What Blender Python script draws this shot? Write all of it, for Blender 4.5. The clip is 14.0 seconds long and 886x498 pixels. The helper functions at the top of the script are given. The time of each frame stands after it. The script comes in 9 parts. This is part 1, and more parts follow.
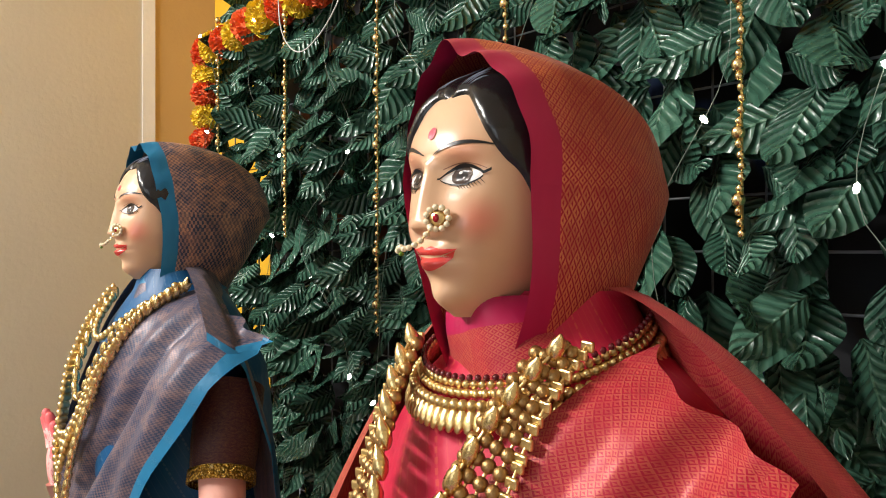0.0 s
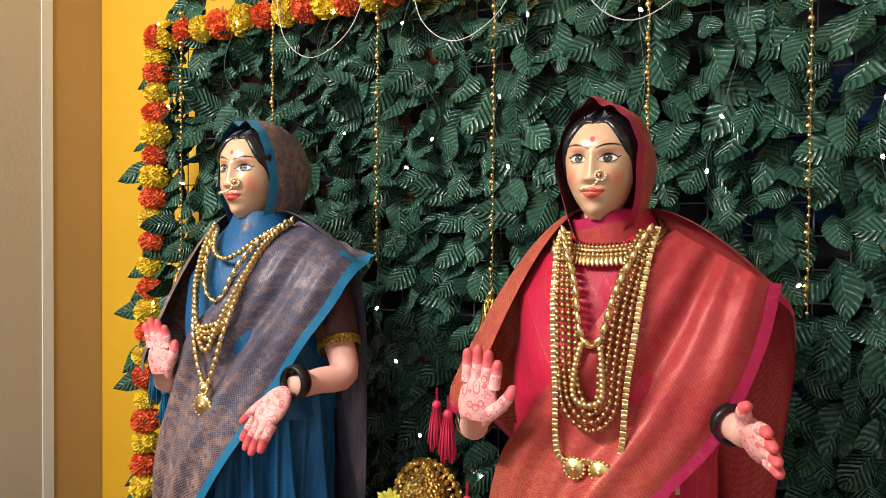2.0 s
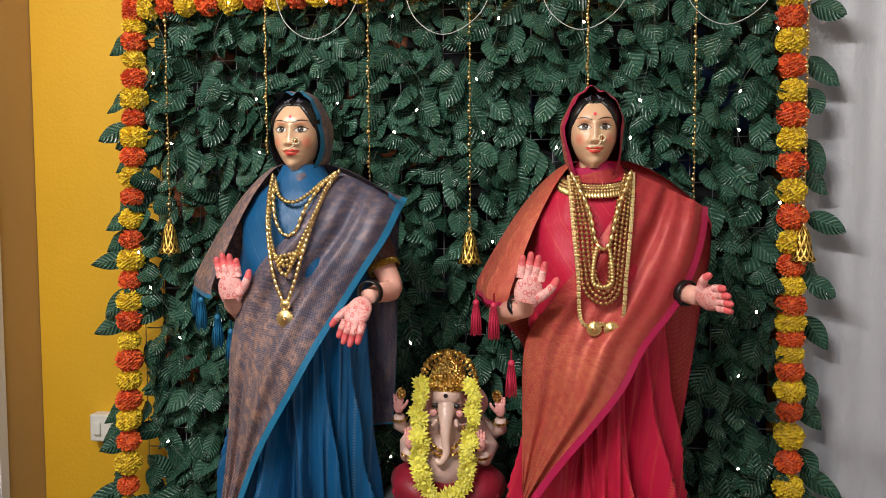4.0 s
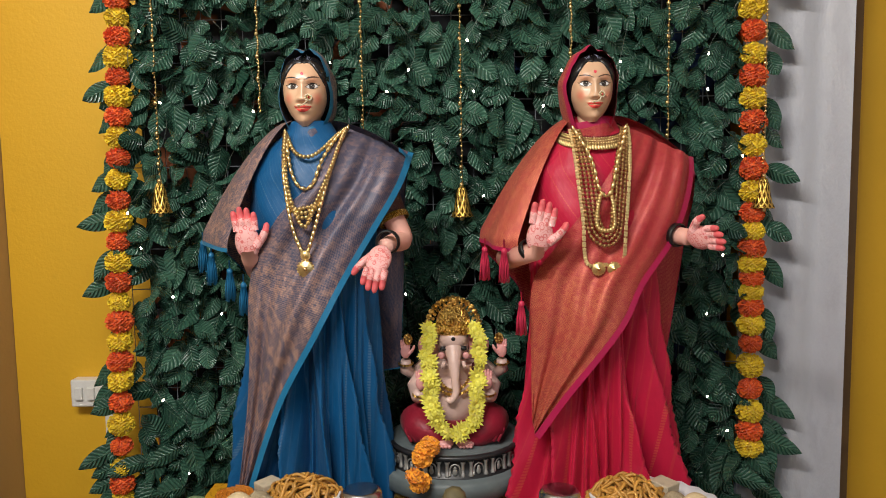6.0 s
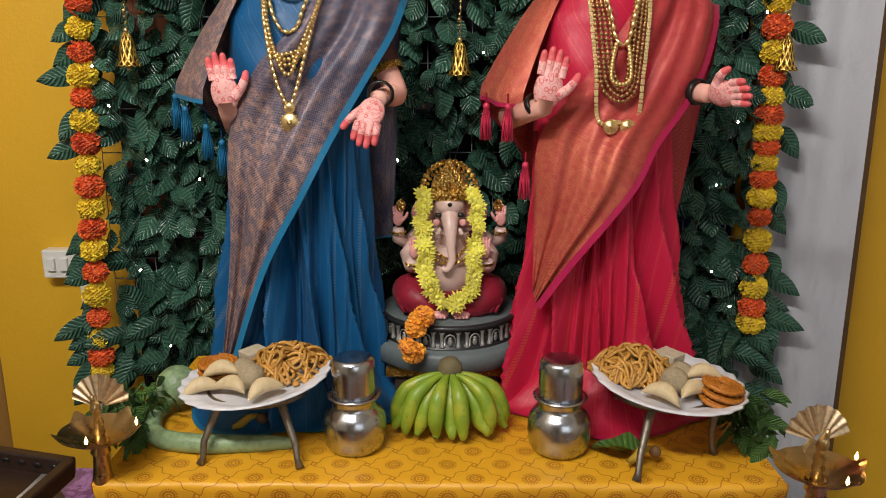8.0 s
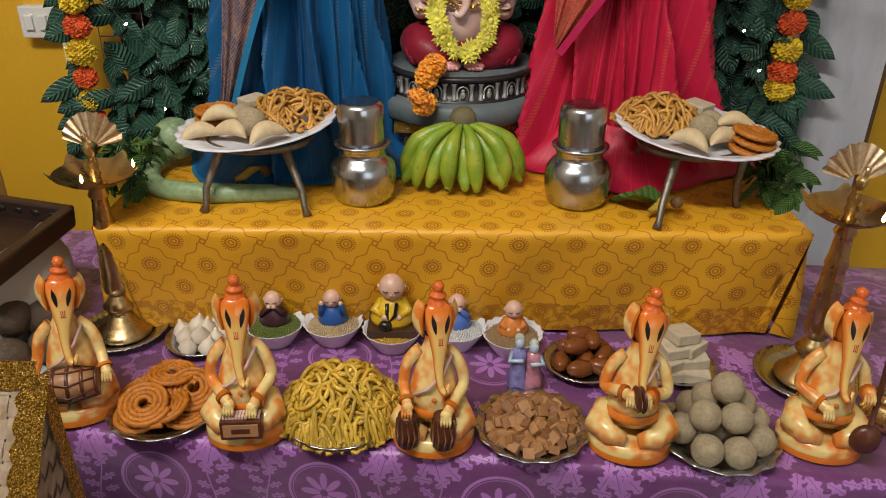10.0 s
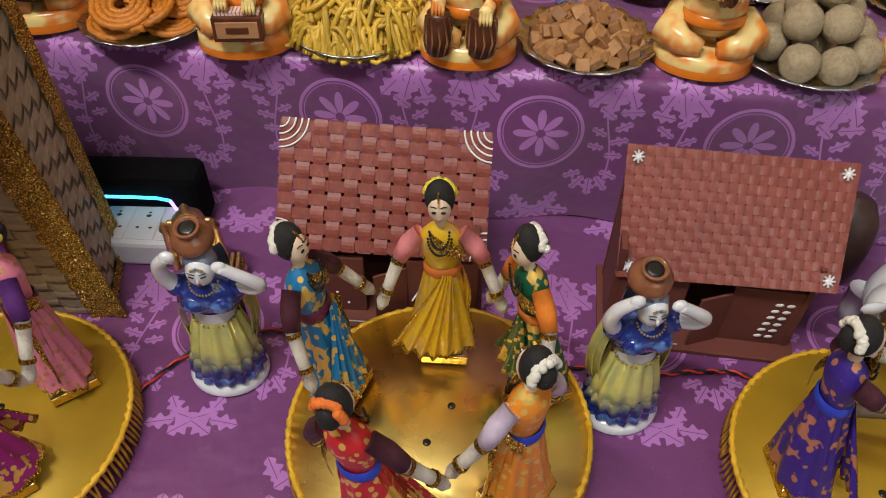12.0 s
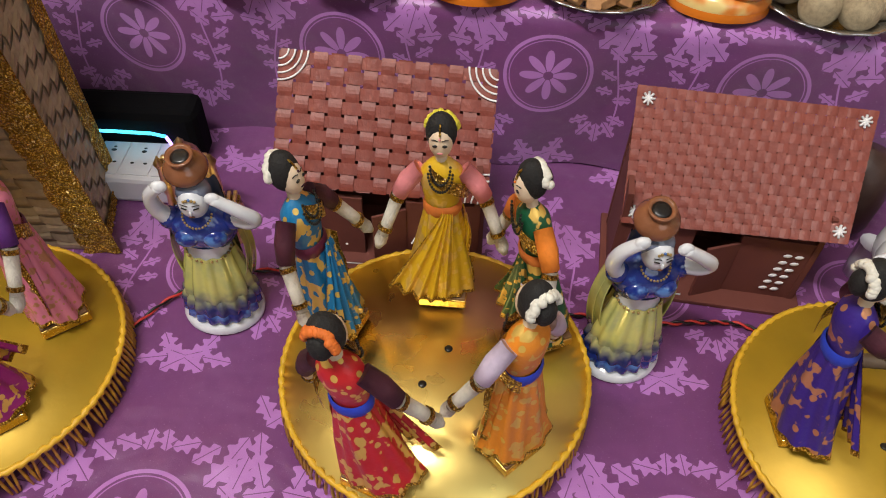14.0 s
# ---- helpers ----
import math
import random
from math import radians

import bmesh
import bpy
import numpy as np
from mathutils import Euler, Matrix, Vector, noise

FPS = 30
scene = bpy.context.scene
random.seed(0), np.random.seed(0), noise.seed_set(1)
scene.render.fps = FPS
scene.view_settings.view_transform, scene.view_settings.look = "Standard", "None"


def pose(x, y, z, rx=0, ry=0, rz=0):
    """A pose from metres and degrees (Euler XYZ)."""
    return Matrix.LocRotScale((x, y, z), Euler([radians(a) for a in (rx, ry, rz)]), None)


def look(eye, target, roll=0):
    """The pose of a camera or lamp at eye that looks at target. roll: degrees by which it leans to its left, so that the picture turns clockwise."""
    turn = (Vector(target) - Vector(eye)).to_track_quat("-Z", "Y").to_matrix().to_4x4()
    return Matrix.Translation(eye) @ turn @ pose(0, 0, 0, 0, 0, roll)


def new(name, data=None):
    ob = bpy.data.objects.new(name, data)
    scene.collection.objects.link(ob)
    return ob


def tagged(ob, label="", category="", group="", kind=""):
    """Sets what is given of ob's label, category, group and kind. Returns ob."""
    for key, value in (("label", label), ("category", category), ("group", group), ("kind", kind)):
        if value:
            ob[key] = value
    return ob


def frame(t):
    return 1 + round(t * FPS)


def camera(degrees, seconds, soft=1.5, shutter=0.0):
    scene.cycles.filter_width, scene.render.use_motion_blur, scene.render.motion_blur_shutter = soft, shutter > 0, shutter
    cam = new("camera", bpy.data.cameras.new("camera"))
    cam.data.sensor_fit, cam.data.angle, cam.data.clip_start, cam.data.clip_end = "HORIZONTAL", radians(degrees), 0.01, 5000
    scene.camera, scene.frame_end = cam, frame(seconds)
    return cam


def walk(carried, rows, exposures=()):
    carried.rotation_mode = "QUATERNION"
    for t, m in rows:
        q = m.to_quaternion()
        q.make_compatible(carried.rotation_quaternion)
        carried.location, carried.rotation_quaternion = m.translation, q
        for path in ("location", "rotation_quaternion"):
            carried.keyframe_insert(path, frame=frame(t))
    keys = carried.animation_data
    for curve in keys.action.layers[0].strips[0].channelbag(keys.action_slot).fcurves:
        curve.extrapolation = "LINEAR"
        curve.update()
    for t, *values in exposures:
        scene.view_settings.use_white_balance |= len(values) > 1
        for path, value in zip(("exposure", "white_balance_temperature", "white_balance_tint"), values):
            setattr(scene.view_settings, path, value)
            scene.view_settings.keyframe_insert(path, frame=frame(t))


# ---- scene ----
cam = camera(60.9, 14.0, soft=1.0)
METRES, EYE, TILT, LEAN, TURN = 2.1, 1.6125, 0.0, 0.0, 50.0
EXPOSURES = [(0.0, 0.58), (1.5, 0.50), (3.0, 0.12), (5.5, -0.06), (7.0, -0.08), (9.5, -0.10), (11.0, -0.06), (12.5, 0.22), (14.0, 0.29)]
ROWS = [
    (0.0, 0.0, 0.0, 0.0, -0.0, 0.0, 0.0),
    (0.5, -0.0408, -0.0192, -0.0042, -5.79, -0.04, -0.32),
    (1.0, -0.1023, -0.0679, -0.0161, -11.26, -0.32, -0.68),
    (1.5, -0.1691, -0.1352, -0.0219, -17.06, -0.9, -0.63),
    (2.0, -0.2521, -0.1768, -0.0252, -23.29, -1.32, -0.52),
    (2.5, -0.3373, -0.1955, -0.0256, -28.86, -1.79, -0.37),
    (3.0, -0.4114, -0.2111, -0.0354, -33.85, -2.56, -0.28),
    (5.5, -0.6421, -0.1824, -0.0589, -48.45, -4.42, 1.0),
    (6.0, -0.6403, -0.1733, -0.0676, -49.15, -5.45, 0.9),
    (6.5, -0.6337, -0.163, -0.0772, -49.59, -7.01, 0.66),
    (7.0, -0.624, -0.15, -0.0877, -49.95, -8.86, 0.4),
    (9.5, -0.6058, -0.117, -0.1507, -50.3, -22.96, -0.28),
    (10.0, -0.605, -0.1116, -0.1751, -50.21, -27.13, -0.43),
    (10.5, -0.6029, -0.1055, -0.2053, -50.05, -31.98, -0.42),
    (11.0, -0.6026, -0.0998, -0.2348, -49.8, -37.45, -0.4),
    (11.5, -0.6012, -0.0956, -0.2673, -49.31, -42.61, -0.32),
    (12.0, -0.5973, -0.0909, -0.2884, -48.83, -46.47, -0.49),
    (12.5, -0.5975, -0.0894, -0.2981, -48.48, -48.43, -0.85),
    (13.0, -0.5992, -0.0912, -0.2969, -48.21, -49.53, -0.99),
    (13.5, -0.5985, -0.0972, -0.2996, -47.69, -49.16, -0.98),
    (14.0, -0.5977, -0.0936, -0.303, -47.61, -49.23, -1.26),
]
walk(cam, [(t, pose(0.60, -0.584, EYE, TILT, LEAN, TURN) @ pose(METRES * x, METRES * y, METRES * z, 90 + pitch, roll, yaw)) for t, x, y, z, yaw, pitch, roll in ROWS],
     exposures=EXPOSURES)

# ---- light ----
world = bpy.data.worlds.new("world")
scene.world = world
world.use_nodes = True
world.node_tree.nodes["Background"].inputs[0].default_value = (0.8, 0.9, 1.0, 1)
world.node_tree.nodes["Background"].inputs[1].default_value = 0.03


def area_lamp(name, eye, target, sx, sy, watts, colour):
    data = bpy.data.lights.new(name, "AREA")
    data.shape, data.size, data.size_y, data.energy, data.color = "RECTANGLE", sx, sy, watts, colour
    ob = new(name, data)
    ob.matrix_world = look(eye, target)
    return ob


# a tube lamp on the ceiling in front of the display, and an added daylight fill panel for an unseen window behind the
# camera
area_lamp("tube_lamp", (-0.75, -1.9, 2.72), (-0.1, -0.4, 1.0), 1.3, 0.10, 56.0, (1.0, 0.955, 0.90))
area_lamp("window_light", (1.0, -3.3, 1.7), (0.1, -0.4, 1.1), 1.5, 1.4, 10.0, (0.84, 0.93, 1.0))


# ---- node helpers ----
class Val:
    """A socket with arithmetic."""

    def __init__(self, tree, sock):
        self.tree, self.sock = tree, sock

    def math(self, op, *others):
        n = self.tree.nodes.new("ShaderNodeMath")
        n.operation = op
        for i, a in enumerate((self, *others)):
            if isinstance(a, Val):
                self.tree.links.new(a.sock, n.inputs[i])
            else:
                n.inputs[i].default_value = a
        return Val(self.tree, n.outputs[0])

    def __add__(self, o): return self.math("ADD", o)
    def __sub__(self, o): return self.math("SUBTRACT", o)
    def __mul__(self, o): return self.math("MULTIPLY", o)
    def __truediv__(self, o): return self.math("DIVIDE", o)
    def lt(self, o): return self.math("LESS_THAN", o)
    def gt(self, o): return self.math("GREATER_THAN", o)
    def fract(self): return self.math("FRACT")
    def floor(self): return self.math("FLOOR")
    def sin(self): return self.math("SINE")
    def abs(self): return self.math("ABSOLUTE")
    def max(self, o): return self.math("MAXIMUM", o)
    def min(self, o): return self.math("MINIMUM", o)
    def clamp(self): return self.math("MAXIMUM", 0.0).math("MINIMUM", 1.0)
    def band(self, o, w): return (self - o).abs().lt(w)


def hypot(a, b):
    return (a * a + b * b).math("SQRT")


class Mat:
    """A principled material under construction."""

    def __init__(self, name, colour, rough=0.5, metal=0.0, **more):
        self.m = bpy.data.materials.new(name)
        self.m.use_nodes = True
        self.t = self.m.node_tree
        self.b = self.t.nodes["Principled BSDF"]
        self.b.inputs["Roughness"].default_value = rough
        self.b.inputs["Metallic"].default_value = metal
        for k, v in more.items():
            self.b.inputs[k.replace("_", " ")].default_value = v
        self.col = self.rgb(colour)
        self.height = None

    def rgb(self, c):
        n = self.t.nodes.new("ShaderNodeRGB")
        n.outputs[0].default_value = (*c, 1)
        return n.outputs[0]

    def uv(self):
        n = self.t.nodes.new("ShaderNodeUVMap")
        s = self.t.nodes.new("ShaderNodeSeparateXYZ")
        self.t.links.new(n.outputs[0], s.inputs[0])
        return Val(self.t, s.outputs[0]), Val(self.t, s.outputs[1])

    def xyz(self):
        n = self.t.nodes.new("ShaderNodeTexCoord")
        s = self.t.nodes.new("ShaderNodeSeparateXYZ")
        self.t.links.new(n.outputs["Object"], s.inputs[0])
        return [Val(self.t, o) for o in s.outputs]

    def noise(self, scale, detail=3.0, stretch=None, uv=False, rough=0.55):
        n = self.t.nodes.new("ShaderNodeTexNoise")
        n.inputs["Scale"].default_value, n.inputs["Detail"].default_value = scale, detail
        n.inputs["Roughness"].default_value = rough
        if uv:
            c = self.t.nodes.new("ShaderNodeUVMap").outputs[0]
        else:
            c = self.t.nodes.new("ShaderNodeTexCoord").outputs["Object"]
        if stretch:
            mp = self.t.nodes.new("ShaderNodeMapping")
            mp.inputs["Scale"].default_value = stretch
            self.t.links.new(c, mp.inputs[0])
            c = mp.outputs[0]
        self.t.links.new(c, n.inputs["Vector"])
        return Val(self.t, n.outputs[0])

    def voronoi(self, scale, uv=False, out="Distance"):
        n = self.t.nodes.new("ShaderNodeTexVoronoi")
        n.inputs["Scale"].default_value = scale
        c = self.t.nodes.new("ShaderNodeUVMap").outputs[0] if uv else self.t.nodes.new("ShaderNodeTexCoord").outputs["Object"]
        self.t.links.new(c, n.inputs["Vector"])
        return Val(self.t, n.outputs[out])

    def random(self):
        return Val(self.t, self.t.nodes.new("ShaderNodeObjectInfo").outputs["Random"])

    def island(self):
        return Val(self.t, self.t.nodes.new("ShaderNodeNewGeometry").outputs["Random Per Island"])

    def ramp(self, fac, lo, hi):
        n = self.t.nodes.new("ShaderNodeMapRange")
        n.interpolation_type = "SMOOTHSTEP"
        self.t.links.new(fac.sock, n.inputs[0])
        n.inputs[1].default_value, n.inputs[2].default_value = lo, hi
        return Val(self.t, n.outputs[0])

    def mix(self, fac, colour):
        n = self.t.nodes.new("ShaderNodeMix")
        n.data_type = "RGBA"
        self.t.links.new(fac.sock, n.inputs[0])
        self.t.links.new(self.col, n.inputs[6])
        if isinstance(colour, tuple):
            n.inputs[7].default_value = (*colour, 1)
        else:
            self.t.links.new(colour, n.inputs[7])
        self.col = n.outputs[2]
        return self

    def set(self, name, val):
        self.t.links.new(val.sock, self.b.inputs[name])
        return self

    def bump(self, val, dist=0.002, strength=1.0):
        n = self.t.nodes.new("ShaderNodeBump")
        n.inputs["Distance"].default_value, n.inputs["Strength"].default_value = dist, strength
        self.t.links.new(val.sock, n.inputs["Height"])
        if self.height:
            self.t.links.new(self.height, n.inputs["Normal"])
        self.height = n.outputs[0]
        return self

    def done(self):
        self.t.links.new(self.col, self.b.inputs["Base Color"])
        if self.height:
            self.t.links.new(self.height, self.b.inputs["Normal"])
        return self.m


def plain(name, colour, rough=0.5, metal=0.0, vary=0.25, scale=40.0, relief=0.0004, **more):
    """A simple surface with mottling at two scales and a fine relief."""
    m = Mat(name, colour, rough, metal, **more)
    dark = tuple(c * (1 - vary) for c in colour)
    m.mix(m.ramp(m.noise(scale, 4), 0.35, 0.75), dark)
    m.mix(m.ramp(m.noise(scale * 0.17, 2), 0.4, 0.8) * 0.6, tuple(min(1, c * (1 + vary * 0.4)) for c in colour))
    m.bump(m.noise(scale * 3, 3), relief)
    return m.done()


# ---- materials ----
def cloth_yellow():
    m = Mat("printed_yellow_cloth", (0.74, 0.37, 0.018), 0.42)
    u, v = m.uv()
    cell = 0.092
    x, y = u / cell, v / cell
    # two interlaced square lattices of sunbursts
    rows = (y * 2.0).floor()
    shift = (rows * 0.5).fract()
    fx, fy = (x + shift).fract() - 0.5, (y * 2.0).fract() - 0.5
    fy = fy * 0.5
    r = hypot(fx, fy)
    ang = fy.math("ARCTAN2", fx)
    sun = r.band(0.100, 0.020).max(r.band(0.045, 0.014))
    rays = r.band(0.152, 0.022) * (ang * 20.0).sin().gt(-0.1)
    # wavy links between the sunbursts
    p = (x + y * 2.0 * 0.5 + 0.0)
    q = (x - y * 2.0 * 0.5)
    a = ((p + (q * 12.566).sin() * 0.05 + 0.25).fract() - 0.5).abs().lt(0.016)
    b = ((q + (p * 12.566).sin() * -0.05 - 0.25).fract() - 0.5).abs().lt(0.016)
    gx, gy = (x + shift + 0.5).fract() - 0.5, fy
    g = hypot(gx, gy)
    small = g.band(0.05, 0.014)
    links = a.max(b) * r.gt(0.185) * g.gt(0.055)
    pat = (sun.max(rays).max(links).max(small))
    m.mix(pat * 0.85, (0.36, 0.125, 0.006))
    border = v.gt(10.035)
    m.mix(m.ramp(m.noise(60, 3, uv=True), 0.45, 0.55) * border * 0.7, (0.36, 0.135, 0.008))
    m.mix(m.ramp(m.noise(5, 3), 0.45, 0.8) * 0.35, (0.5, 0.24, 0.012))
    m.bump(m.noise(14, 3), 0.006, 0.5).bump(m.noise(900, 1), 0.0002)
    return m.done()


def cloth_purple():
    m = Mat("purple_damask_cloth", (0.145, 0.034, 0.150), 0.34)
    u, v = m.uv()
    x, y = (u / 0.248 + 0.302).fract() - 0.5, (v / 0.30).fract() - 0.5
    x, y = x * 0.248, y * 0.30
    r = hypot(x, y)
    ang = y.math("ARCTAN2", x)
    ring = r.band(0.051, 0.0021).max(r.band(0.046, 0.0006))
    lobe = (ang * 4.0).math("COSINE").abs()
    petal = r.lt(lobe * 0.028 + 0.006) * r.gt(0.006) * lobe.gt(0.25)
    ax = x.abs()

    def leaflet(cx, cy, l, w, deg):
        """A pointed leaf with a lobed edge and a midrib, mirrored left and right of the medallion."""
        c, k = math.cos(math.radians(deg)), math.sin(math.radians(deg))
        px, py = ax - cx, y * -1.0 - cy
        a, b = px * c + py * k, (py * c - px * k).abs()
        l, w = l * 1.22, w * 1.45
        edge = ((a * (9.4 / l)).math("COSINE") * 0.28 + 0.80) * w
        return b.lt(edge * ((a * a) * (-1.0 / (l * l)) + 1.0)) * b.gt(0.0005)

    def join(items):
        out = items[0]
        for it in items[1:]:
            out = out.max(it)
        return out
    leaves = join([leaflet(*q) for q in (
        # the large spray beside the medallion's top
        (0.066, 0.052, 0.016, 0.0085, 48), (0.085, 0.050, 0.017, 0.0090, 75), (0.103, 0.056, 0.015, 0.0080, 112), (0.078, 0.074, 0.015, 0.0080, 62), (0.099, 0.079, 0.014, 0.0075, 98),
        (0.106, 0.034, 0.013, 0.0065, 10), (0.078, 0.030, 0.012, 0.0055, 140), (0.049, 0.070, 0.013, 0.0070, 35), (0.028, 0.079, 0.012, 0.0065, 14), (0.008, 0.083, 0.010, 0.0060, 95),
        # leaves along the stem below
        (0.100, 0.012, 0.011, 0.0050, 35), (0.072, 0.002, 0.010, 0.0045, 150), (0.097, -0.010, 0.011, 0.0050, 20), (0.070, -0.020, 0.010, 0.0045, 165), (0.093, -0.032, 0.010, 0.0050, 5),
        # the fan at the stem's end
        (0.046, -0.064, 0.011, 0.0050, 200), (0.054, -0.078, 0.012, 0.0055, 235), (0.069, -0.084, 0.013, 0.0060, 270), (0.084, -0.077, 0.012, 0.0055, 305), (0.091, -0.062, 0.011, 0.0050, 340),
        # a rose between the rows
        (0.012, -0.118, 0.013, 0.0075, 20), (0.010, -0.132, 0.013, 0.0075, 325), (0.022, -0.106, 0.012, 0.0065, 60), (0.034, -0.126, 0.014, 0.0065, 350), (0.112, 0.112, 0.014, 0.0075, 40), (0.096, 0.122, 0.014, 0.0070, 120), (0.118, 0.132, 0.012, 0.0070, 90))])
    leaves = leaves * r.gt(0.056)
    stem = (ax + (y * -38.0).sin() * 0.006 - 0.083).abs().lt(0.0011) * y.gt(-0.05) * y.lt(0.072)
    pat = ring.max(petal).max(leaves).max(stem)
    m.mix(pat.clamp() * 0.82, (0.46, 0.19, 0.55))
    m.mix(m.ramp(m.noise(9, 3), 0.4, 0.8) * 0.3, (0.18, 0.045, 0.12))
    m.mix(m.ramp(m.noise(420, 2, uv=True), 0.62, 0.75) * 0.25, (0.5, 0.3, 0.5))
    m.bump(m.noise(9, 3), 0.020, 0.6).bump(m.noise(34, 2), 0.0022, 0.5).bump(m.noise(1100, 1), 0.0002)
    m.set("Roughness", m.noise(16, 3) * 0.18 + 0.26)
    m.b.inputs["Sheen Weight"].default_value = 0.5
    return m.done()


def silk(name, base, thread, pattern, border=None, amount=0.75, sheen=0.25):
    """Silk with woven metal thread: brocade, stripes or buttis, by the cloth's own coordinates in metres."""
    m = Mat(name, base, 0.38)
    u, v = m.uv()
    if pattern == "brocade":
        w = ((u * 1500.0).sin() * (v * 1500.0).sin() + (m.noise(300, 2, uv=True) - 0.5) * 1.6).gt(0.0)
        big = m.ramp(m.noise(48, 3, uv=True), 0.42, 0.58)
        vor = m.ramp(m.voronoi(110, uv=True), 0.2, 0.5)
        fac = w * 0.45 + big * vor * 0.32
    elif pattern == "twill":
        a = ((u + v) * 2500.0).sin().gt(-0.2)
        c = ((u - v) * 2500.0).sin().gt(-0.2)
        blk = ((u * 398.0).floor() + (v * 398.0).floor()) * 0.5
        fac = (a * blk.fract().gt(0.25)).max(c * blk.fract().lt(0.25)) * (m.noise(12, 2, uv=True) * 0.5 + 0.55)
    elif pattern == "stripe":
        line = (u / 0.034).fract().band(0.5, 0.035)
        dots = (v / 0.006).fract().lt(0.6)
        fine = (u / 0.0085).fract().lt(0.12) * 0.35
        fac = (line * dots).max(fine)
    else:
        fx, fy = (u / 0.03).fract() - 0.5, (v / 0.03 + (u / 0.03).floor() * 0.5).fract() - 0.5
        fac = hypot(fx, fy).lt(0.12) * 1.0
    if pattern in ("twill", "brocade"):
        fac = fac * (m.ramp(u, 0.20, 0.50) * 0.62 + 0.38)
        # scrolling figures left open in the metal ground
        figure = m.ramp(m.voronoi(62, uv=True), 0.30, 0.36) * m.ramp(m.noise(70, 2, uv=True), 0.40, 0.46)
        fac = fac * (figure * 0.40 + 0.75)
    fac = (fac * amount).clamp()
    m.mix(fac, thread)
    m.mix(m.ramp(m.noise(18, 3), 0.4, 0.8) * 0.3, tuple(c * 0.7 for c in base))
    m.set("Metallic", fac * 0.55)
    m.set("Roughness", m.noise(60, 2) * 0.16 + 0.36)
    m.b.inputs["Sheen Weight"].default_value = sheen * 0.15
    m.b.inputs["Specular IOR Level"].default_value = 0.3
    m.bump(m.noise(20, 3, stretch=(1, 1, 0.45)), 0.007, 0.55).bump(fac, 0.0004, 0.7)
    return m.done()


def leaf_green(name, a, b, rough=0.32, ribs=9.0):
    """A leaf quilted between slanting side veins; u runs across (-1 to 1), v from the stalk to the tip."""
    m = Mat(name, a, rough)
    u, v = m.uv()
    ax = u.abs()
    cell = ((v * ribs - ax * (ribs * 0.22)).fract() - 0.5).abs()
    m.mix(m.island(), b)
    m.mix(m.ramp(cell, 0.40, 0.5) * 0.25, tuple(c * 0.35 for c in a))
    m.mix(ax.lt(0.045) * 0.5, (0.13, 0.26, 0.17))
    m.mix(m.ramp(m.noise(30, 2), 0.4, 0.8) * 0.35, tuple(c * 0.5 for c in a))
    m.bump((cell * 3.1416).math("COSINE"), 0.0030, 0.95).bump(m.ramp(ax, 0.0, 0.10), 0.0015, 0.8).bump(m.noise(45, 2), 0.003, 0.4)
    m.set("Roughness", m.noise(70, 2) * 0.16 + (rough - 0.06))
    return m.done()


def wall_paint(name, base):
    m = Mat(name, base, 0.55)
    m.mix(m.ramp(m.noise(1.6, 4), 0.35, 0.75) * 0.5, tuple(c * 0.86 for c in base))
    m.mix(m.ramp(m.noise(26, 4), 0.6, 0.78) * 0.25, tuple(c * 0.75 for c in base))
    m.bump(m.noise(90, 4), 0.0012, 0.6).bump(m.noise(7, 2), 0.004, 0.4)
    return m.done()


def metal(name, colour, rough, scale=60.0, tarnish=0.4):
    m = Mat(name, colour, rough, 1.0)
    m.mix(m.ramp(m.noise(scale, 4), 0.45, 0.75) * tarnish, tuple(c * 0.45 for c in colour))
    m.set("Roughness", m.noise(scale * 1.5, 3) * 0.25 + (rough - 0.1))
    m.bump(m.noise(scale * 4, 2), 0.0003)
    return m.done()


def glow(name, colour, power):
    m = bpy.data.materials.new(name)
    m.use_nodes = True
    b = m.node_tree.nodes["Principled BSDF"]
    b.inputs["Base Color"].default_value = (*colour, 1)
    b.inputs["Emission Color"].default_value = (*colour, 1)
    b.inputs["Emission Strength"].default_value = power
    return m


def weave(name, base, dark):
    m = Mat(name, base, 0.5)
    m.mix(m.random() * 0.35, dark)
    m.mix(m.ramp(m.noise(90, 3, stretch=(1, 0.2, 1)), 0.4, 0.75) * 0.6, dark)
    m.bump(m.noise(160, 3, stretch=(1, 0.15, 1)), 0.0008)
    return m.done()


YELLOW_CLOTH, PURPLE_CLOTH = cloth_yellow(), cloth_purple()
WALL_YELLOW = wall_paint("yellow_wall_paint", (0.74, 0.42, 0.02))
WALL_BEIGE = wall_paint("beige_wall_paint", (0.56, 0.50, 0.385))
WALL_TAN = wall_paint("tan_wall_paint", (0.50, 0.33, 0.14))
WALL_WHITE = wall_paint("white_paint", (0.78, 0.78, 0.78))
FLOOR_TILE = wall_paint("grey_floor_tile", (0.4, 0.39, 0.37))
BACKING = plain("dark_backing_cloth", (0.012, 0.014, 0.02), 0.9, vary=0.6, scale=6)
LEAF = leaf_green("artificial_leaf_green", (0.017, 0.058, 0.038), (0.058, 0.150, 0.102), 0.24)
LEAF_SOFT = leaf_green("betel_leaf_green", (0.045, 0.12, 0.02), (0.09, 0.19, 0.04), 0.4)
WIRE_GREY = plain("grey_wire", (0.25, 0.27, 0.3), 0.4)
CLEAR_WIRE = plain("white_cable", (0.55, 0.57, 0.55), 0.35)
THIN_WIRE = plain("thin_clear_wire", (0.16, 0.2, 0.17), 0.3)
